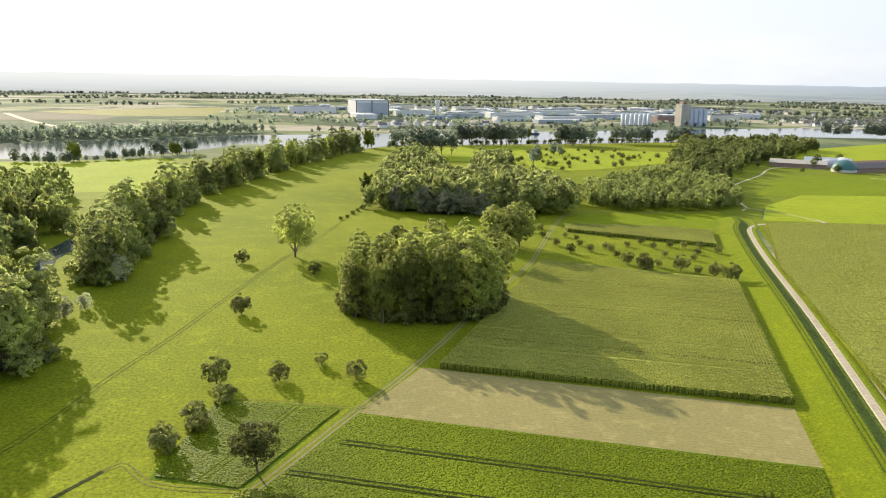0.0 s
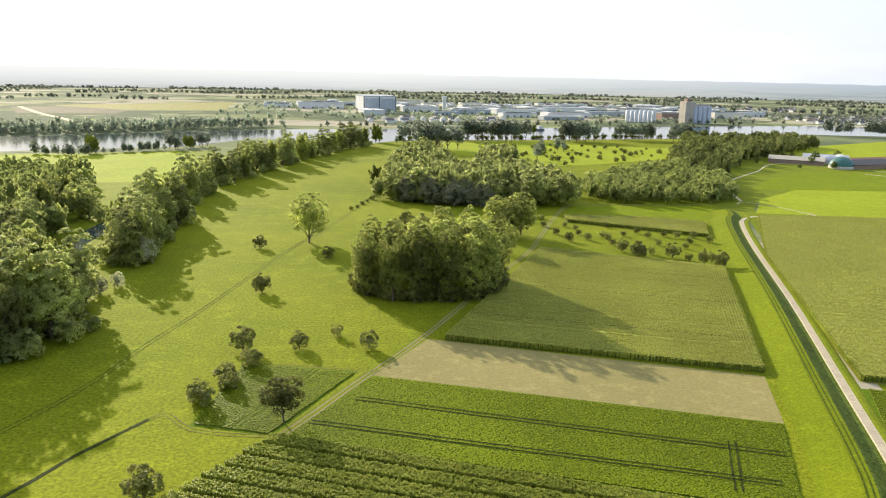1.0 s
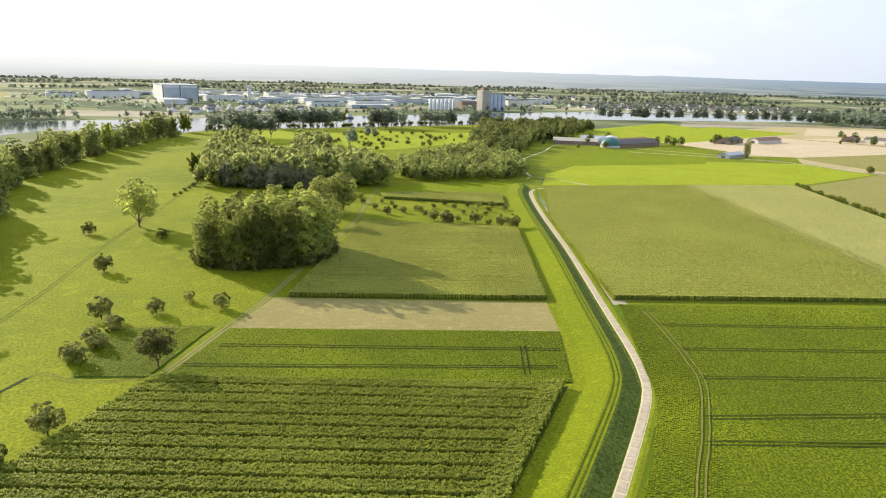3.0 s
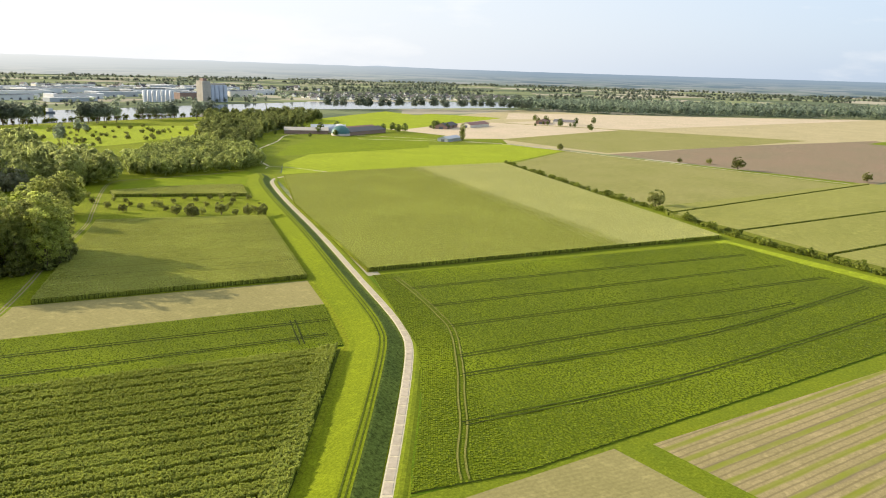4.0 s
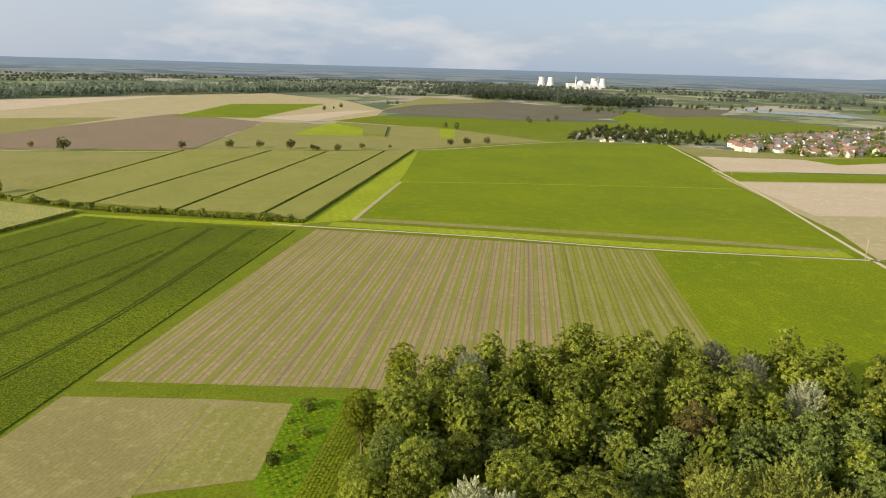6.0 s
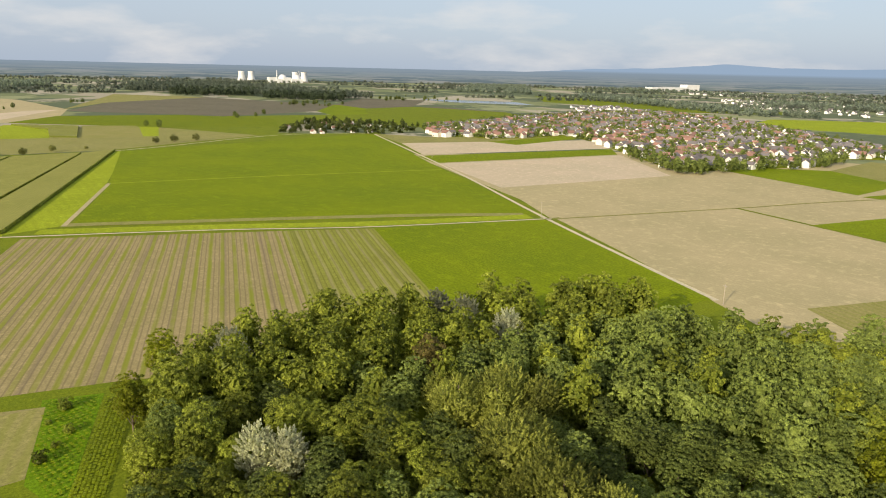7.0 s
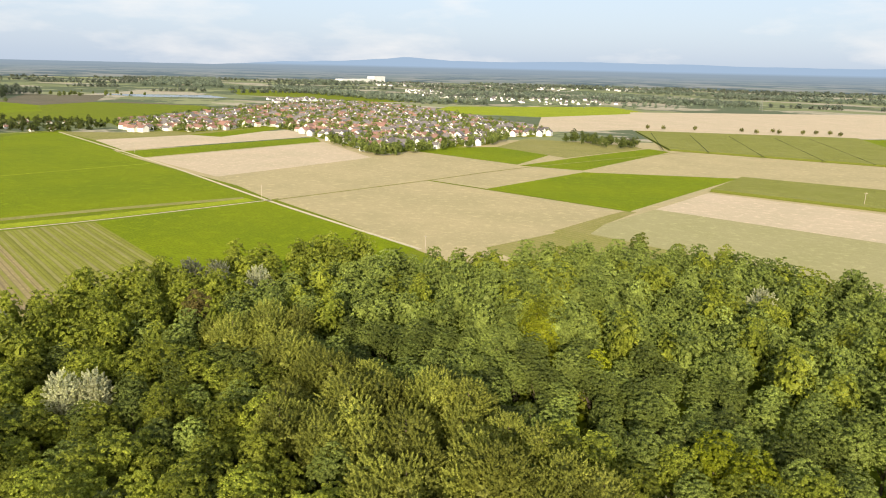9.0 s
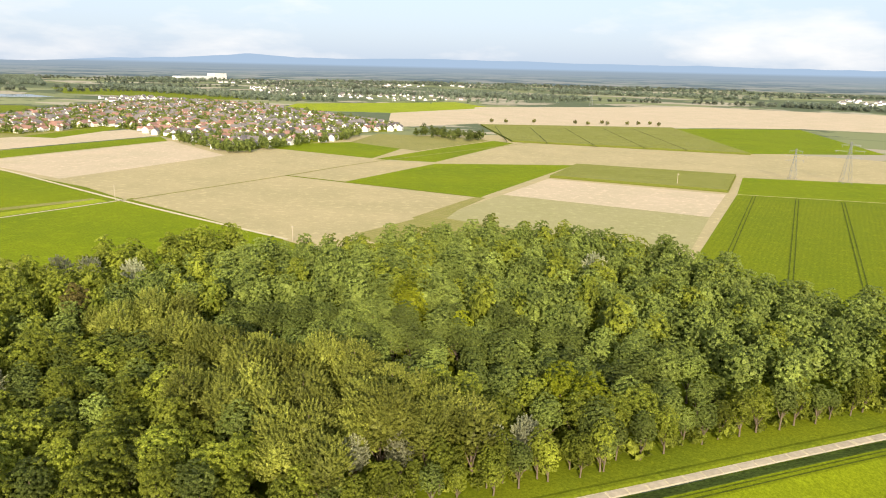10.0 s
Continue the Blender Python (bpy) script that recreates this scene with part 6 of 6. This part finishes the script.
def far_town(name, places, label, seed, lo=0.8, hi=1.3):
    """Far houses, joined: white walls below, tiled roofs above, two meshes."""
    r = np.random.default_rng(seed)
    wall, roof = bmesh.new(), bmesh.new()
    for x, y in places:
        k, a = r.uniform(lo, hi), radians(15) + r.integers(2) * math.pi / 2 + r.normal() * 0.15
        w, l, e, g = 5 * k, 7 * k, 5.0 * k, 9.0 * k
        c, s = math.cos(a), math.sin(a)

        def at(px, py, pz):
            return (x + px * c - py * s, y + px * s + py * c, pz)

        lo4 = [wall.verts.new(at(px, py, 0)) for px, py in ((-w, -l), (w, -l), (w, l), (-w, l))]
        hi4 = [wall.verts.new(at(px, py, e)) for px, py in ((-w, -l), (w, -l), (w, l), (-w, l))]
        for i in range(4):
            j = (i + 1) % 4
            wall.faces.new((lo4[i], lo4[j], hi4[j], hi4[i]))
        g0, g1 = wall.verts.new(at(0, -l, g)), wall.verts.new(at(0, l, g))
        wall.faces.new((hi4[0], hi4[1], g0))
        wall.faces.new((hi4[2], hi4[3], g1))
        o = 0.5
        for sd in (-1, 1):
            roof.faces.new([roof.verts.new(at(*p)) for p in ((sd * (w + o), -l - o, e - 0.3), (sd * (w + o), l + o, e - 0.3), (0, l + o, g + 0.15), (0, -l - o, g + 0.15))])
    ob = tagged(empty(name), label, "houses", kind="stuff")
    part("walls", wall, M["white"], ob)
    part("roofs", roof, M["tile_dark" if seed % 2 else "tile_red"], ob)


far_town("garden_houses", [tuple(p) for p in scatter(ALLOT, 34, 57, 0.45, 0.45)], "small houses and sheds among the garden plots", 58, 0.4, 0.7)
far_town("town_behind", far_house_places[::3], "closely built red-roofed far end of the village", 42, 0.7, 1.0)
far_town("town_behind", far_house_places[1::3] + far_house_places[2::3] + [tuple(p) for p in scatter([(1270, -1150), (1250, -1360), (1500, -1420), (1480, -1250)], 34, 41)], "closely built far end of the village", 41, 0.7, 1.0)
far_town("town_south", [tuple(p) for p in scatter([(1500, -1900), (900, -1800), (760, -2050), (1300, -2500), (2000, -2400)], 48, 42, 0.5, 0.6)], "white houses of a far village", 43, 0.6, 1.0)
far_town("town_south", [tuple(p) for p in scatter([(2600, -2600), (1500, -3300), (1300, -3800), (2900, -3300)], 75, 43, 0.5, 0.6)], "pale houses of far towns", 45, 0.8, 1.3)
far_town("town_west", [tuple(p) for p in scatter([(-200, -2900), (-700, -2700), (-900, -3000), (-300, -3500)], 70, 44, 0.5, 0.6)], "pale houses of a far town", 47, 0.8, 1.3)
far_town("town_river", [tuple(p) for p in scatter([(1000, 1640), (1650, 1560), (1900, 1700), (1500, 2000), (1050, 1950)], 34, 45, 0.45, 0.7)], "closely set houses of the river town", 55, 0.8, 1.2)
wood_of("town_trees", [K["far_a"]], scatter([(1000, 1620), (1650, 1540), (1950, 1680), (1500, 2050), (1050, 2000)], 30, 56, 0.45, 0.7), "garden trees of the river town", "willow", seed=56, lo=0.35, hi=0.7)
far_town("town_north", [tuple(p) for p in scatter([(300, 2250), (1400, 2250), (1500, 2700), (200, 2700)], 75, 46, 0.5, 0.55)], "pale houses of the town behind the works", 49, 1.1, 1.7)
far_town("town_river_west", [tuple(p) for p in scatter([(-60, 1420), (240, 1530), (250, 1640), (-80, 1560)], 36, 47, 0.45, 0.6)], "houses on the far river bank", 51, 0.8, 1.2)


def shed(name, x, y, a, w, l, eave, ridge, wall, roof, label, category="barn", door=True):
    ob = empty(name, Matrix.LocRotScale((x, y, 0), Euler((0, 0, a)), None))
    part("wall", gable_mesh("shed_wall", w / 2, l / 2, eave, ridge), M[wall], ob)
    part("roof", roof_mesh("shed_roof", w / 2, l / 2, eave, ridge, 0.7, 0.2), M[roof], ob)
    if door:
        part("gate", box_mesh("gate", (-w * 0.16, -l / 2 - 0.08, 0, w * 0.16, -l / 2 - 0.02, eave * 0.8)), M["metal_dark"], ob)
    return tagged(ob, label, category)


# farm with the gas dome
shed("barn", 480, 800, radians(60), 24, 60, 5, 8.5, "brick", "cement", "long low barn with weathered grey roof")
shed("barn", 530, 822, radians(60), 26, 50, 5, 9, "cream", "metal_grey", "low barn with pale sheet roof")
shed("barn", 550, 765, radians(-75), 26, 78, 5, 9.5, "brick", "tile_dark", "long brown cattle barn beside the dome")
shed("barn", 570, 800, radians(-75), 22, 60, 4.5, 8, "white", "tile_red", "long red-roofed barn on the farm")
shed("shed", 600, 630, radians(-70), 16, 38, 4, 6.5, "metal_grey", "metal_grey", "grey machine shed beside the poplar")
shed("barn", 735, 790, radians(-60), 20, 55, 5, 9, "brick", "tile_dark", "dark barn of the tree-ringed farm")
shed("barn", 800, 790, radians(-75), 18, 60, 5, 8.5, "cream", "tile_red", "pale-roofed barn of the second farm")
shed("barn", 985, 800, radians(-60), 18, 48, 5, 8.5, "brick", "tile_red", "red-roofed barn of the outlying farm")
shed("barn", 1012, 770, radians(20), 16, 40, 5, 8.5, "cream", "tile_dark", "low barn of the outlying farm")


def dome(x, y, r, h, mat, label):
    ob = empty("gas_dome", Matrix.Translation((x, y, 0)))
    n = 20
    v, f = [], []
    for i in range(9):
        t = i / 8 * math.pi / 2
        for k in range(n):
            a = 2 * math.pi * k / n
            v.append((r * math.cos(t) * math.cos(a), r * math.cos(t) * math.sin(a), 3 + h * math.sin(t)))
    for i in range(8):
        for k in range(n):
            f.append((i * n + k, i * n + (k + 1) % n, (i + 1) * n + (k + 1) % n, (i + 1) * n + k))
    part("membrane", mesh_np("membrane", v, f), M[mat], ob)
    part("tank_wall", tube_mesh("tank_wall", [(r * 1.03, 0), (r * 1.03, 3.2), (r * 0.97, 3.2)], 20), M["cement"], ob)
    return tagged(ob, label, "dome")


def tube_mesh(name, profile, n=24):
    """A turned shape: (radius, height) from bottom to top."""
    v = [(r * math.cos(2 * math.pi * k / n), r * math.sin(2 * math.pi * k / n), z) for r, z in profile for k in range(n)]
    f = [(i * n + k, i * n + (k + 1) % n, (i + 1) * n + (k + 1) % n, (i + 1) * n + k) for i in range(len(profile) - 1) for k in range(n)]
    return mesh_np(name, v, f)


dome(507, 753, 13, 10.5, "dome", "dark green biogas dome on a concrete tank")
dome(520, 800, 11, 7, "metal_grey", "pale grey biogas dome behind the barns")
dome(545, 815, 11, 7, "metal_white", "pale biogas dome behind the barns")


# works beyond the river
def big_hall():
    a = math.atan2(19, 85)
    ob = empty("assembly_hall", Matrix.LocRotScale((-90, 1875, 0), Euler((0, 0, a)), None))
    part("body", box_mesh("body", (0, 0, 0, 87, 126, 41)), M["metal_white"], ob)
    part("roof", box_mesh("roof", (-0.8, -0.8, 41.004, 87.8, 126.8, 43)), M["metal_grey"], ob)
    part("gate", box_mesh("gate", (4, -0.5, 0, 40, -0.05, 36)), M["metal_grey"], ob, "huge pale sliding gate")
    part("gate", box_mesh("gate", (45, -0.5, 0, 84, -0.05, 36)), M["metal_grey"], ob, "huge pale sliding gate")
    for x in (0, 41.2, 85.2):
        part("post", box_mesh("post", (x, -0.8, 0, x + 2.4, -0.04, 41)), M["metal_dark"], ob, "dark steel corner post")
    part("base_band", box_mesh("base_band", (-0.5, -0.4, 0, -0.04, 126, 6)), M["metal_dark"], ob)
    tagged(ob, "huge white assembly hall with grey sliding gates", "hall")


big_hall()
works = [(-225, 2075, 130, 60, 18, "metal_white", "metal_grey"), (60, 1975, 100, 40, 14, "metal_white", "metal_white"), (190, 1880, 110, 36, 12, "metal_grey", "metal_white"), (300, 1760, 90, 40, 10, "metal_white", "metal_grey"), (430, 1790, 120, 50, 11, "metal_white", "metal_white"), (330, 1930, 150, 70, 13, "metal_white", "metal_white"),
         (560, 1900, 140, 60, 12, "metal_grey", "metal_white"), (470, 2080, 220, 90, 14, "metal_white", "metal_white"), (700, 2060, 150, 60, 12, "metal_white", "metal_grey"), (880, 1860, 90, 45, 16, "cream", "metal_grey"), (240, 2090, 120, 50, 12, "metal_white", "metal_white"), (690, 1760, 60, 30, 16, "brick", "metal_grey"),
         (120, 1800, 60, 25, 9, "metal_grey", "metal_white"), (610, 1745, 50, 26, 14, "metal_white", "metal_white"), (1000, 2000, 120, 50, 12, "metal_white", "metal_white"), (-350, 2100, 80, 40, 10, "metal_white", "metal_grey")]
for x, y, w, l, h, wall, roof in works:
    ob = empty("factory_shed", Matrix.LocRotScale((x, y, 0), Euler((0, 0, radians(12))), None))
    part("wall", box_mesh("wall", (-w / 2, -l / 2, 0, w / 2, l / 2, h)), M[wall], ob)
    part("roof", box_mesh("roof", (-w / 2 - 0.5, -l / 2 - 0.5, h + 0.004, w / 2 + 0.5, l / 2 + 0.5, h + 1.2)), M[roof], ob)
    for t in (0.1, 0.3, 0.5, 0.7, 0.85):
        part("loading_bay", box_mesh("loading_bay", (-w / 2 + w * t, -l / 2 - 0.3, 0, -w / 2 + w * t + 5, -l / 2 - 0.04, 5)), M["metal_dark"], ob)
    for t in (-0.3, 0.0, 0.3):
        part("skylight", box_mesh("skylight", (-w * 0.4, l * t, h + 1.204, w * 0.4, l * t + 1.5, h + 1.9)), M["glass"], ob)
    tagged(ob, "flat-roofed pale factory shed beyond the river", "factory", "sheds of the works")


wrng = random.Random(77)
for x, y in scatter([(-330, 2010), (11, 1740), (379, 1640), (752, 1740), (1150, 1930), (1050, 2500), (0, 2500), (-420, 2420)], 118, 78, 0.35):
    w, l, h = wrng.uniform(45, 120), wrng.uniform(22, 55), wrng.uniform(7, 13)
    if -150 < x < 60 and 1830 < y < 2060 or min(math.hypot(x - q[0], y - q[1]) - q[2] / 2 for q in works) < 45:
        continue
    ob = empty("factory_shed", Matrix.LocRotScale((x, y, 0), Euler((0, 0, radians(12 + wrng.choice((0, 0, 90))))), None))
    part("wall", box_mesh("wall", (-w / 2, -l / 2, 0, w / 2, l / 2, h)), M[wrng.choice(("metal_white", "metal_grey", "cream"))], ob)
    part("roof", box_mesh("roof", (-w / 2 - 0.5, -l / 2 - 0.5, h + 0.004, w / 2 + 0.5, l / 2 + 0.5, h + 1.0)), M[wrng.choice(("metal_white", "metal_white", "metal_grey"))], ob)
    part("loading_bay", box_mesh("loading_bay", (-w * 0.3, -l / 2 - 0.3, 0, -w * 0.05, -l / 2 - 0.04, 5)), M["metal_dark"], ob)
    part("skylight", box_mesh("skylight", (-w * 0.4, -1, h + 1.004, w * 0.4, 1, h + 1.7)), M["glass"], ob)
    tagged(ob, "flat-roofed pale factory shed beyond the river", "factory", "sheds of the works")


def grain_silo():
    ob = empty("grain_silo", Matrix.LocRotScale((672, 1600, 0), Euler((0, 0, radians(10))), None))
    part("tower", box_mesh("tower", (-14, -12, 0, 8, 14, 50)), M["cement"], ob, "tall weathered concrete tower")
    part("head_house", box_mesh("head_house", (-8, -6, 50.004, 2, 8, 56)), M["brick"], ob)
    for i in range(4):
        for j in range(2):
            c = part("silo_cell", tube_mesh("cell", [(6.5, 0), (6.5, 39), (0.1, 40)], 20), M["metal_grey"], ob)
            c.location = (15 + 12 * i, -5 + 12 * j, 0)
    part("gallery", box_mesh("gallery", (8, -2, 40, 56, 8, 44)), M["cement"], ob)
    tagged(ob, "concrete grain silo tower with grey round cells", "silo")


grain_silo()
for i in range(7):
    s = empty("white_silo", Matrix.Translation((536 + 11 * i, 1617 + 1.8 * i, 0)))
    part("body", tube_mesh("body", [(5, 0), (5, 25), (0.2, 28)], 18), M["metal_white"], s)
    part("ladder", box_mesh("ladder", (-0.4, -5.3, 0, 0.4, -5.05, 25)), M["metal_grey"], s)
    tagged(s, "white cylindrical storage silo on the far bank", "silo", "white silos")
tw = empty("works_tower", Matrix.Translation((130, 1985, 0)))
part("shaft", box_mesh("shaft", (-5, -5, 0, 5, 5, 36)), M["metal_white"], tw)
part("head", box_mesh("head", (-6.5, -6.5, 36.004, 6.5, 6.5, 42)), M["metal_white"], tw)
tagged(tw, "slim white tower over the works", "tower")
barge = empty("barge", Matrix.LocRotScale((230, 1290, 0.1), Euler((0, 0, radians(17))), None))
part("hull", box_mesh("hull", (-45, -5, -0.5, 45, 5, 2.5)), M["metal_dark"], barge)
part("wheelhouse", box_mesh("wheelhouse", (34, -4, 2.504, 42, 4, 8)), M["metal_white"], barge)
tagged(barge, "long dark cargo barge on the river", "barge")


# power station
def cooling_tower(x, y, k=1.0):
    ob = empty("cooling_tower", Matrix.LocRotScale((x, y, 0), None, (k, k, k)))
    prof = [(31, 7), (27, 20), (23, 36), (20.5, 50), (20.5, 60), (22, 74), (21.2, 74), (19.8, 60)]
    part("shell", tube_mesh("shell", prof, 36), M["metal_white"], ob)
    part("rim", tube_mesh("rim", [(22.1, 72), (22.8, 72.5), (22.8, 74.2), (21.0, 74.2)], 36), M["cement"], ob)
    for i in range(18):
        a = i * math.pi / 9
        leg = part("leg", box_mesh("leg", (-0.7, -0.7, 0, 0.7, 0.7, 7.5)), M["cement"], ob)
        leg.location = (30.5 * math.cos(a), 30.5 * math.sin(a), 0)
    tagged(ob, "white hyperbolic cooling tower of the power station", "cooling tower", "cooling towers")


for x, y in [(4196, -928), (4185, -981), (4126, -1226), (4112, -1275)]:
    cooling_tower(x, y, 0.80)
for x, y, r in [(3973, -1112, 24), (3953, -1188, 24)]:
    ob = empty("reactor_building", Matrix.Translation((x, y, 0)))
    n = [(r, 0), (r, 22)] + [(r * math.cos(t), 22 + r * math.sin(t)) for t in (0.3, 0.6, 0.9, 1.2, 1.5)] + [(0.1, 22 + r)]
    part("dome", tube_mesh("dome", n, 32), M["metal_white"], ob)
    part("annex", box_mesh("annex", (-60, -20, 0, -20, 45, 22)), M["metal_white"], ob)
    part("annex", box_mesh("annex", (-45, 45.1, 0, 10, 85, 30)), M["metal_white"], ob)
    tagged(ob, "pale domed reactor building with annexes", "reactor", "reactor buildings")
for x, y in [(4152, -1125), (4120, -1249)]:
    ob = empty("vent_stack", Matrix.Translation((x, y, 0)))
    part("shaft", tube_mesh("shaft", [(3.2, 0), (2.2, 66), (1.8, 66)], 14), M["metal_white"], ob)
    part("collar", tube_mesh("collar", [(2.9, 50), (3.4, 50.5), (3.4, 52), (2.6, 52)], 14), M["metal_grey"], ob)
    tagged(ob, "slender pale vent stack of the power station", "chimney", "vent stacks")
field("water_lake", [(1990, -1040), (1790, -1052), (1617, -1240), (1800, -1290)], "water", 0.06, "small pale lake behind the village", "lake")
wx = empty("white_works", Matrix.LocRotScale((3180, -3330, 0), Euler((0, 0, radians(-88))), None))
part("hall", box_mesh("hall", (-230, -30, 0, 60, 30, 20)), M["metal_white"], wx)
part("block", box_mesh("block", (60.1, -30, 0, 165, 30, 36)), M["metal_white"], wx)
tagged(wx, "long white factory far behind the village", "factory")


# lines and poles
def bar(bm, a, b, r):
    a, b = Vector(a), Vector(b)
    d = (b - a).normalized()
    u = d.orthogonal().normalized() * r
    w = d.cross(u)
    p, q = [], []
    for c in (u, w, -u, -w):
        p.append(bm.verts.new(a + c))
        q.append(bm.verts.new(b + c))
    for i in range(4):
        j = (i + 1) % 4
        bm.faces.new((p[i], p[j], q[j], q[i]))


def pylon(x, y, h, a):
    ob = empty("power_pylon", Matrix.LocRotScale((x, y, 0), Euler((0, 0, a)), None))
    bm = bmesh.new()
    w0, w1 = h * 0.11, h * 0.018
    lv = [0, 0.16, 0.32, 0.46, 0.58, 0.68, 0.78, 0.88, 1.0]
    for i, j in zip(lv, lv[1:]):
        wa, wb = w0 + (w1 - w0) * min(1, i * 1.2), w0 + (w1 - w0) * min(1, j * 1.2)
        ca, cb = [(sx * wa, sy * wa, i * h) for sx, sy in ((-1, -1), (1, -1), (1, 1), (-1, 1))], [(sx * wb, sy * wb, j * h) for sx, sy in ((-1, -1), (1, -1), (1, 1), (-1, 1))]
        for k in range(4):
            bar(bm, ca[k], cb[k], 0.14)
            bar(bm, ca[k], cb[(k + 1) % 4], 0.09)
            bar(bm, ca[(k + 1) % 4], cb[k], 0.09)
    part("mast", bm, M["steel"], ob)
    for z, s in ((0.62, 0.30), (0.78, 0.36), (0.92, 0.22)):
        bm = bmesh.new()
        for sd in (-1, 1):
            bar(bm, (0, 0, z * h + 1.0), (sd * s * h, 0, z * h), 0.12)
            bar(bm, (0, 0, z * h - 0.9), (sd * s * h, 0, z * h), 0.12)
            bar(bm, (sd * s * h * 0.9, 0, z * h), (sd * s * h * 0.9, 0, z * h - 2.2), 0.12)
        part("cross_arm", bm, M["steel"], ob)
    tagged(ob, "grey steel lattice power pylon in the fields", "pylon", "power pylons")


pylon(-150, -747, 29, radians(20))
pylon(-194, -749, 38, radians(20))
pylon(-700, -1250, 40, radians(20))
pylon(400, -2050, 40, radians(20))


def pole(x, y, h):
    ob = empty("wooden_pole", Matrix.Translation((x, y, 0)))
    part("shaft", tube_mesh("shaft", [(0.22, -0.2), (0.20, h * 0.5), (0.14, h), (0.01, h + 0.05)], 8), M["wood"], ob)
    part("cross_arm", box_mesh("cross_arm", (-1.1, -0.08, h - 0.9, 1.1, 0.08, h - 0.7)), M["wood"], ob)
    for s in (-0.9, 0, 0.9):
        part("insulator", tube_mesh("insulator", [(0.05, h - 0.7), (0.09, h - 0.55), (0.03, h - 0.45)], 8), M["cement"], ob).location = (s, 0, 0)
    tagged(ob, "weathered wooden power pole beside the field lane", "pole", "poles along the lanes")


for x, y, h in [(90, -309, 9.0), (269, -339, 11.0), (585, -412, 11.0), (-62, -640, 11.0)]:
    pole(x, y, h)


# ---- the far hills ----
RIDGE = ([-180, -110, -95, -82, -70, -64, -56, -52.5, -50.5, -48.8, -47, -44, -39, -33, -26, -14, 11, 28, 42, 50, 60, 72, 80, 92, 125, 180],
         [120, 132, 136, 143, 150, 156, 147, 143, 154, 167, 150, 133, 115, 88, 76, 74, 74, 90, 92, 98, 101, 104, 108, 114, 112, 120])      # ring's top by bearing, metres, fitted to the skyline the camera sees


def hills():
    m, nt, p, N, L = nodes_of("painted_far_haze")
    geo = N("ShaderNodeNewGeometry")
    sep = N("ShaderNodeSeparateXYZ")
    L(geo.outputs["Position"], sep.inputs[0])
    # the plain is painted on: its woods and fields draw together towards the horizon
    def calc(op, a, b):
        n = N("ShaderNodeMath")
        n.operation = op
        for k, v in ((0, a), (1, b)):
            if isinstance(v, (int, float)):
                n.inputs[k].default_value = v
            else:
                L(v, n.inputs[k])
        return n.outputs[0]

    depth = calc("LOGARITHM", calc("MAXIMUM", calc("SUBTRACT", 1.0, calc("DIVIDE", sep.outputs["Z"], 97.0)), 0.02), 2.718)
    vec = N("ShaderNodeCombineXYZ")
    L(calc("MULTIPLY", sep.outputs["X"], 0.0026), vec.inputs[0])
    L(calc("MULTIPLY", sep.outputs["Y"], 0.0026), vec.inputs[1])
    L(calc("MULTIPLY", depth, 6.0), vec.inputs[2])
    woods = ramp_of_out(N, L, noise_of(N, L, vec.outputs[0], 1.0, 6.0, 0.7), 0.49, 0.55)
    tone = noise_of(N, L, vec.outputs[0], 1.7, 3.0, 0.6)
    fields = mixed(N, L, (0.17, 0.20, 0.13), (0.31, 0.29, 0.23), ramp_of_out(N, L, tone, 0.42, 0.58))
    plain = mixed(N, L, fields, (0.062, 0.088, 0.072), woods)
    # haze painted in: colours turn bluer with height
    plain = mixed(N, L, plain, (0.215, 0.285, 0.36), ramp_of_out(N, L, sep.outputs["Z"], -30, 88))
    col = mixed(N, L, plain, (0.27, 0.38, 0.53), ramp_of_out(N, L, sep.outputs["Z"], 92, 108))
    # painted haze is whiter towards the sun
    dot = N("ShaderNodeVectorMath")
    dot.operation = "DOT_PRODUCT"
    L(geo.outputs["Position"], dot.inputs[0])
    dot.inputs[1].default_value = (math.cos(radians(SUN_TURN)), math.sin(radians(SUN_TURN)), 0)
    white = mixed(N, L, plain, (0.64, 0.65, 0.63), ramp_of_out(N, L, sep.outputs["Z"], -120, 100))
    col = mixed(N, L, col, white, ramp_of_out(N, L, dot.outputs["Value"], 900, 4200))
    # the ring glows by itself; neither sun nor sky lights it
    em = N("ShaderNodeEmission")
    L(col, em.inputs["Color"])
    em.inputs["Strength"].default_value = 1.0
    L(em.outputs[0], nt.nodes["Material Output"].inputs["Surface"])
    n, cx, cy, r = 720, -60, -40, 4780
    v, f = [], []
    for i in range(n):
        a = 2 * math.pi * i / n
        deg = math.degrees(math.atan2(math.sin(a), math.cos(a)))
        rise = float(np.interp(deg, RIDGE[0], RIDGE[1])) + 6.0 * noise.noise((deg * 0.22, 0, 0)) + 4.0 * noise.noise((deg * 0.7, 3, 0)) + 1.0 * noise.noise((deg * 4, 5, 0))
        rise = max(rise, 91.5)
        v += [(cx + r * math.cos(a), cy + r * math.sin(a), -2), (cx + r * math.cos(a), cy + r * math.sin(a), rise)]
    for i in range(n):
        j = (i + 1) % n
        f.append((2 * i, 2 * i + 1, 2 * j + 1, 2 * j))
    tagged(part("backdrop_hills", mesh_np("hills", v, f), m), "glowing backdrop painted with hazy blue hills along the horizon", "hills", kind="structure")


hills()
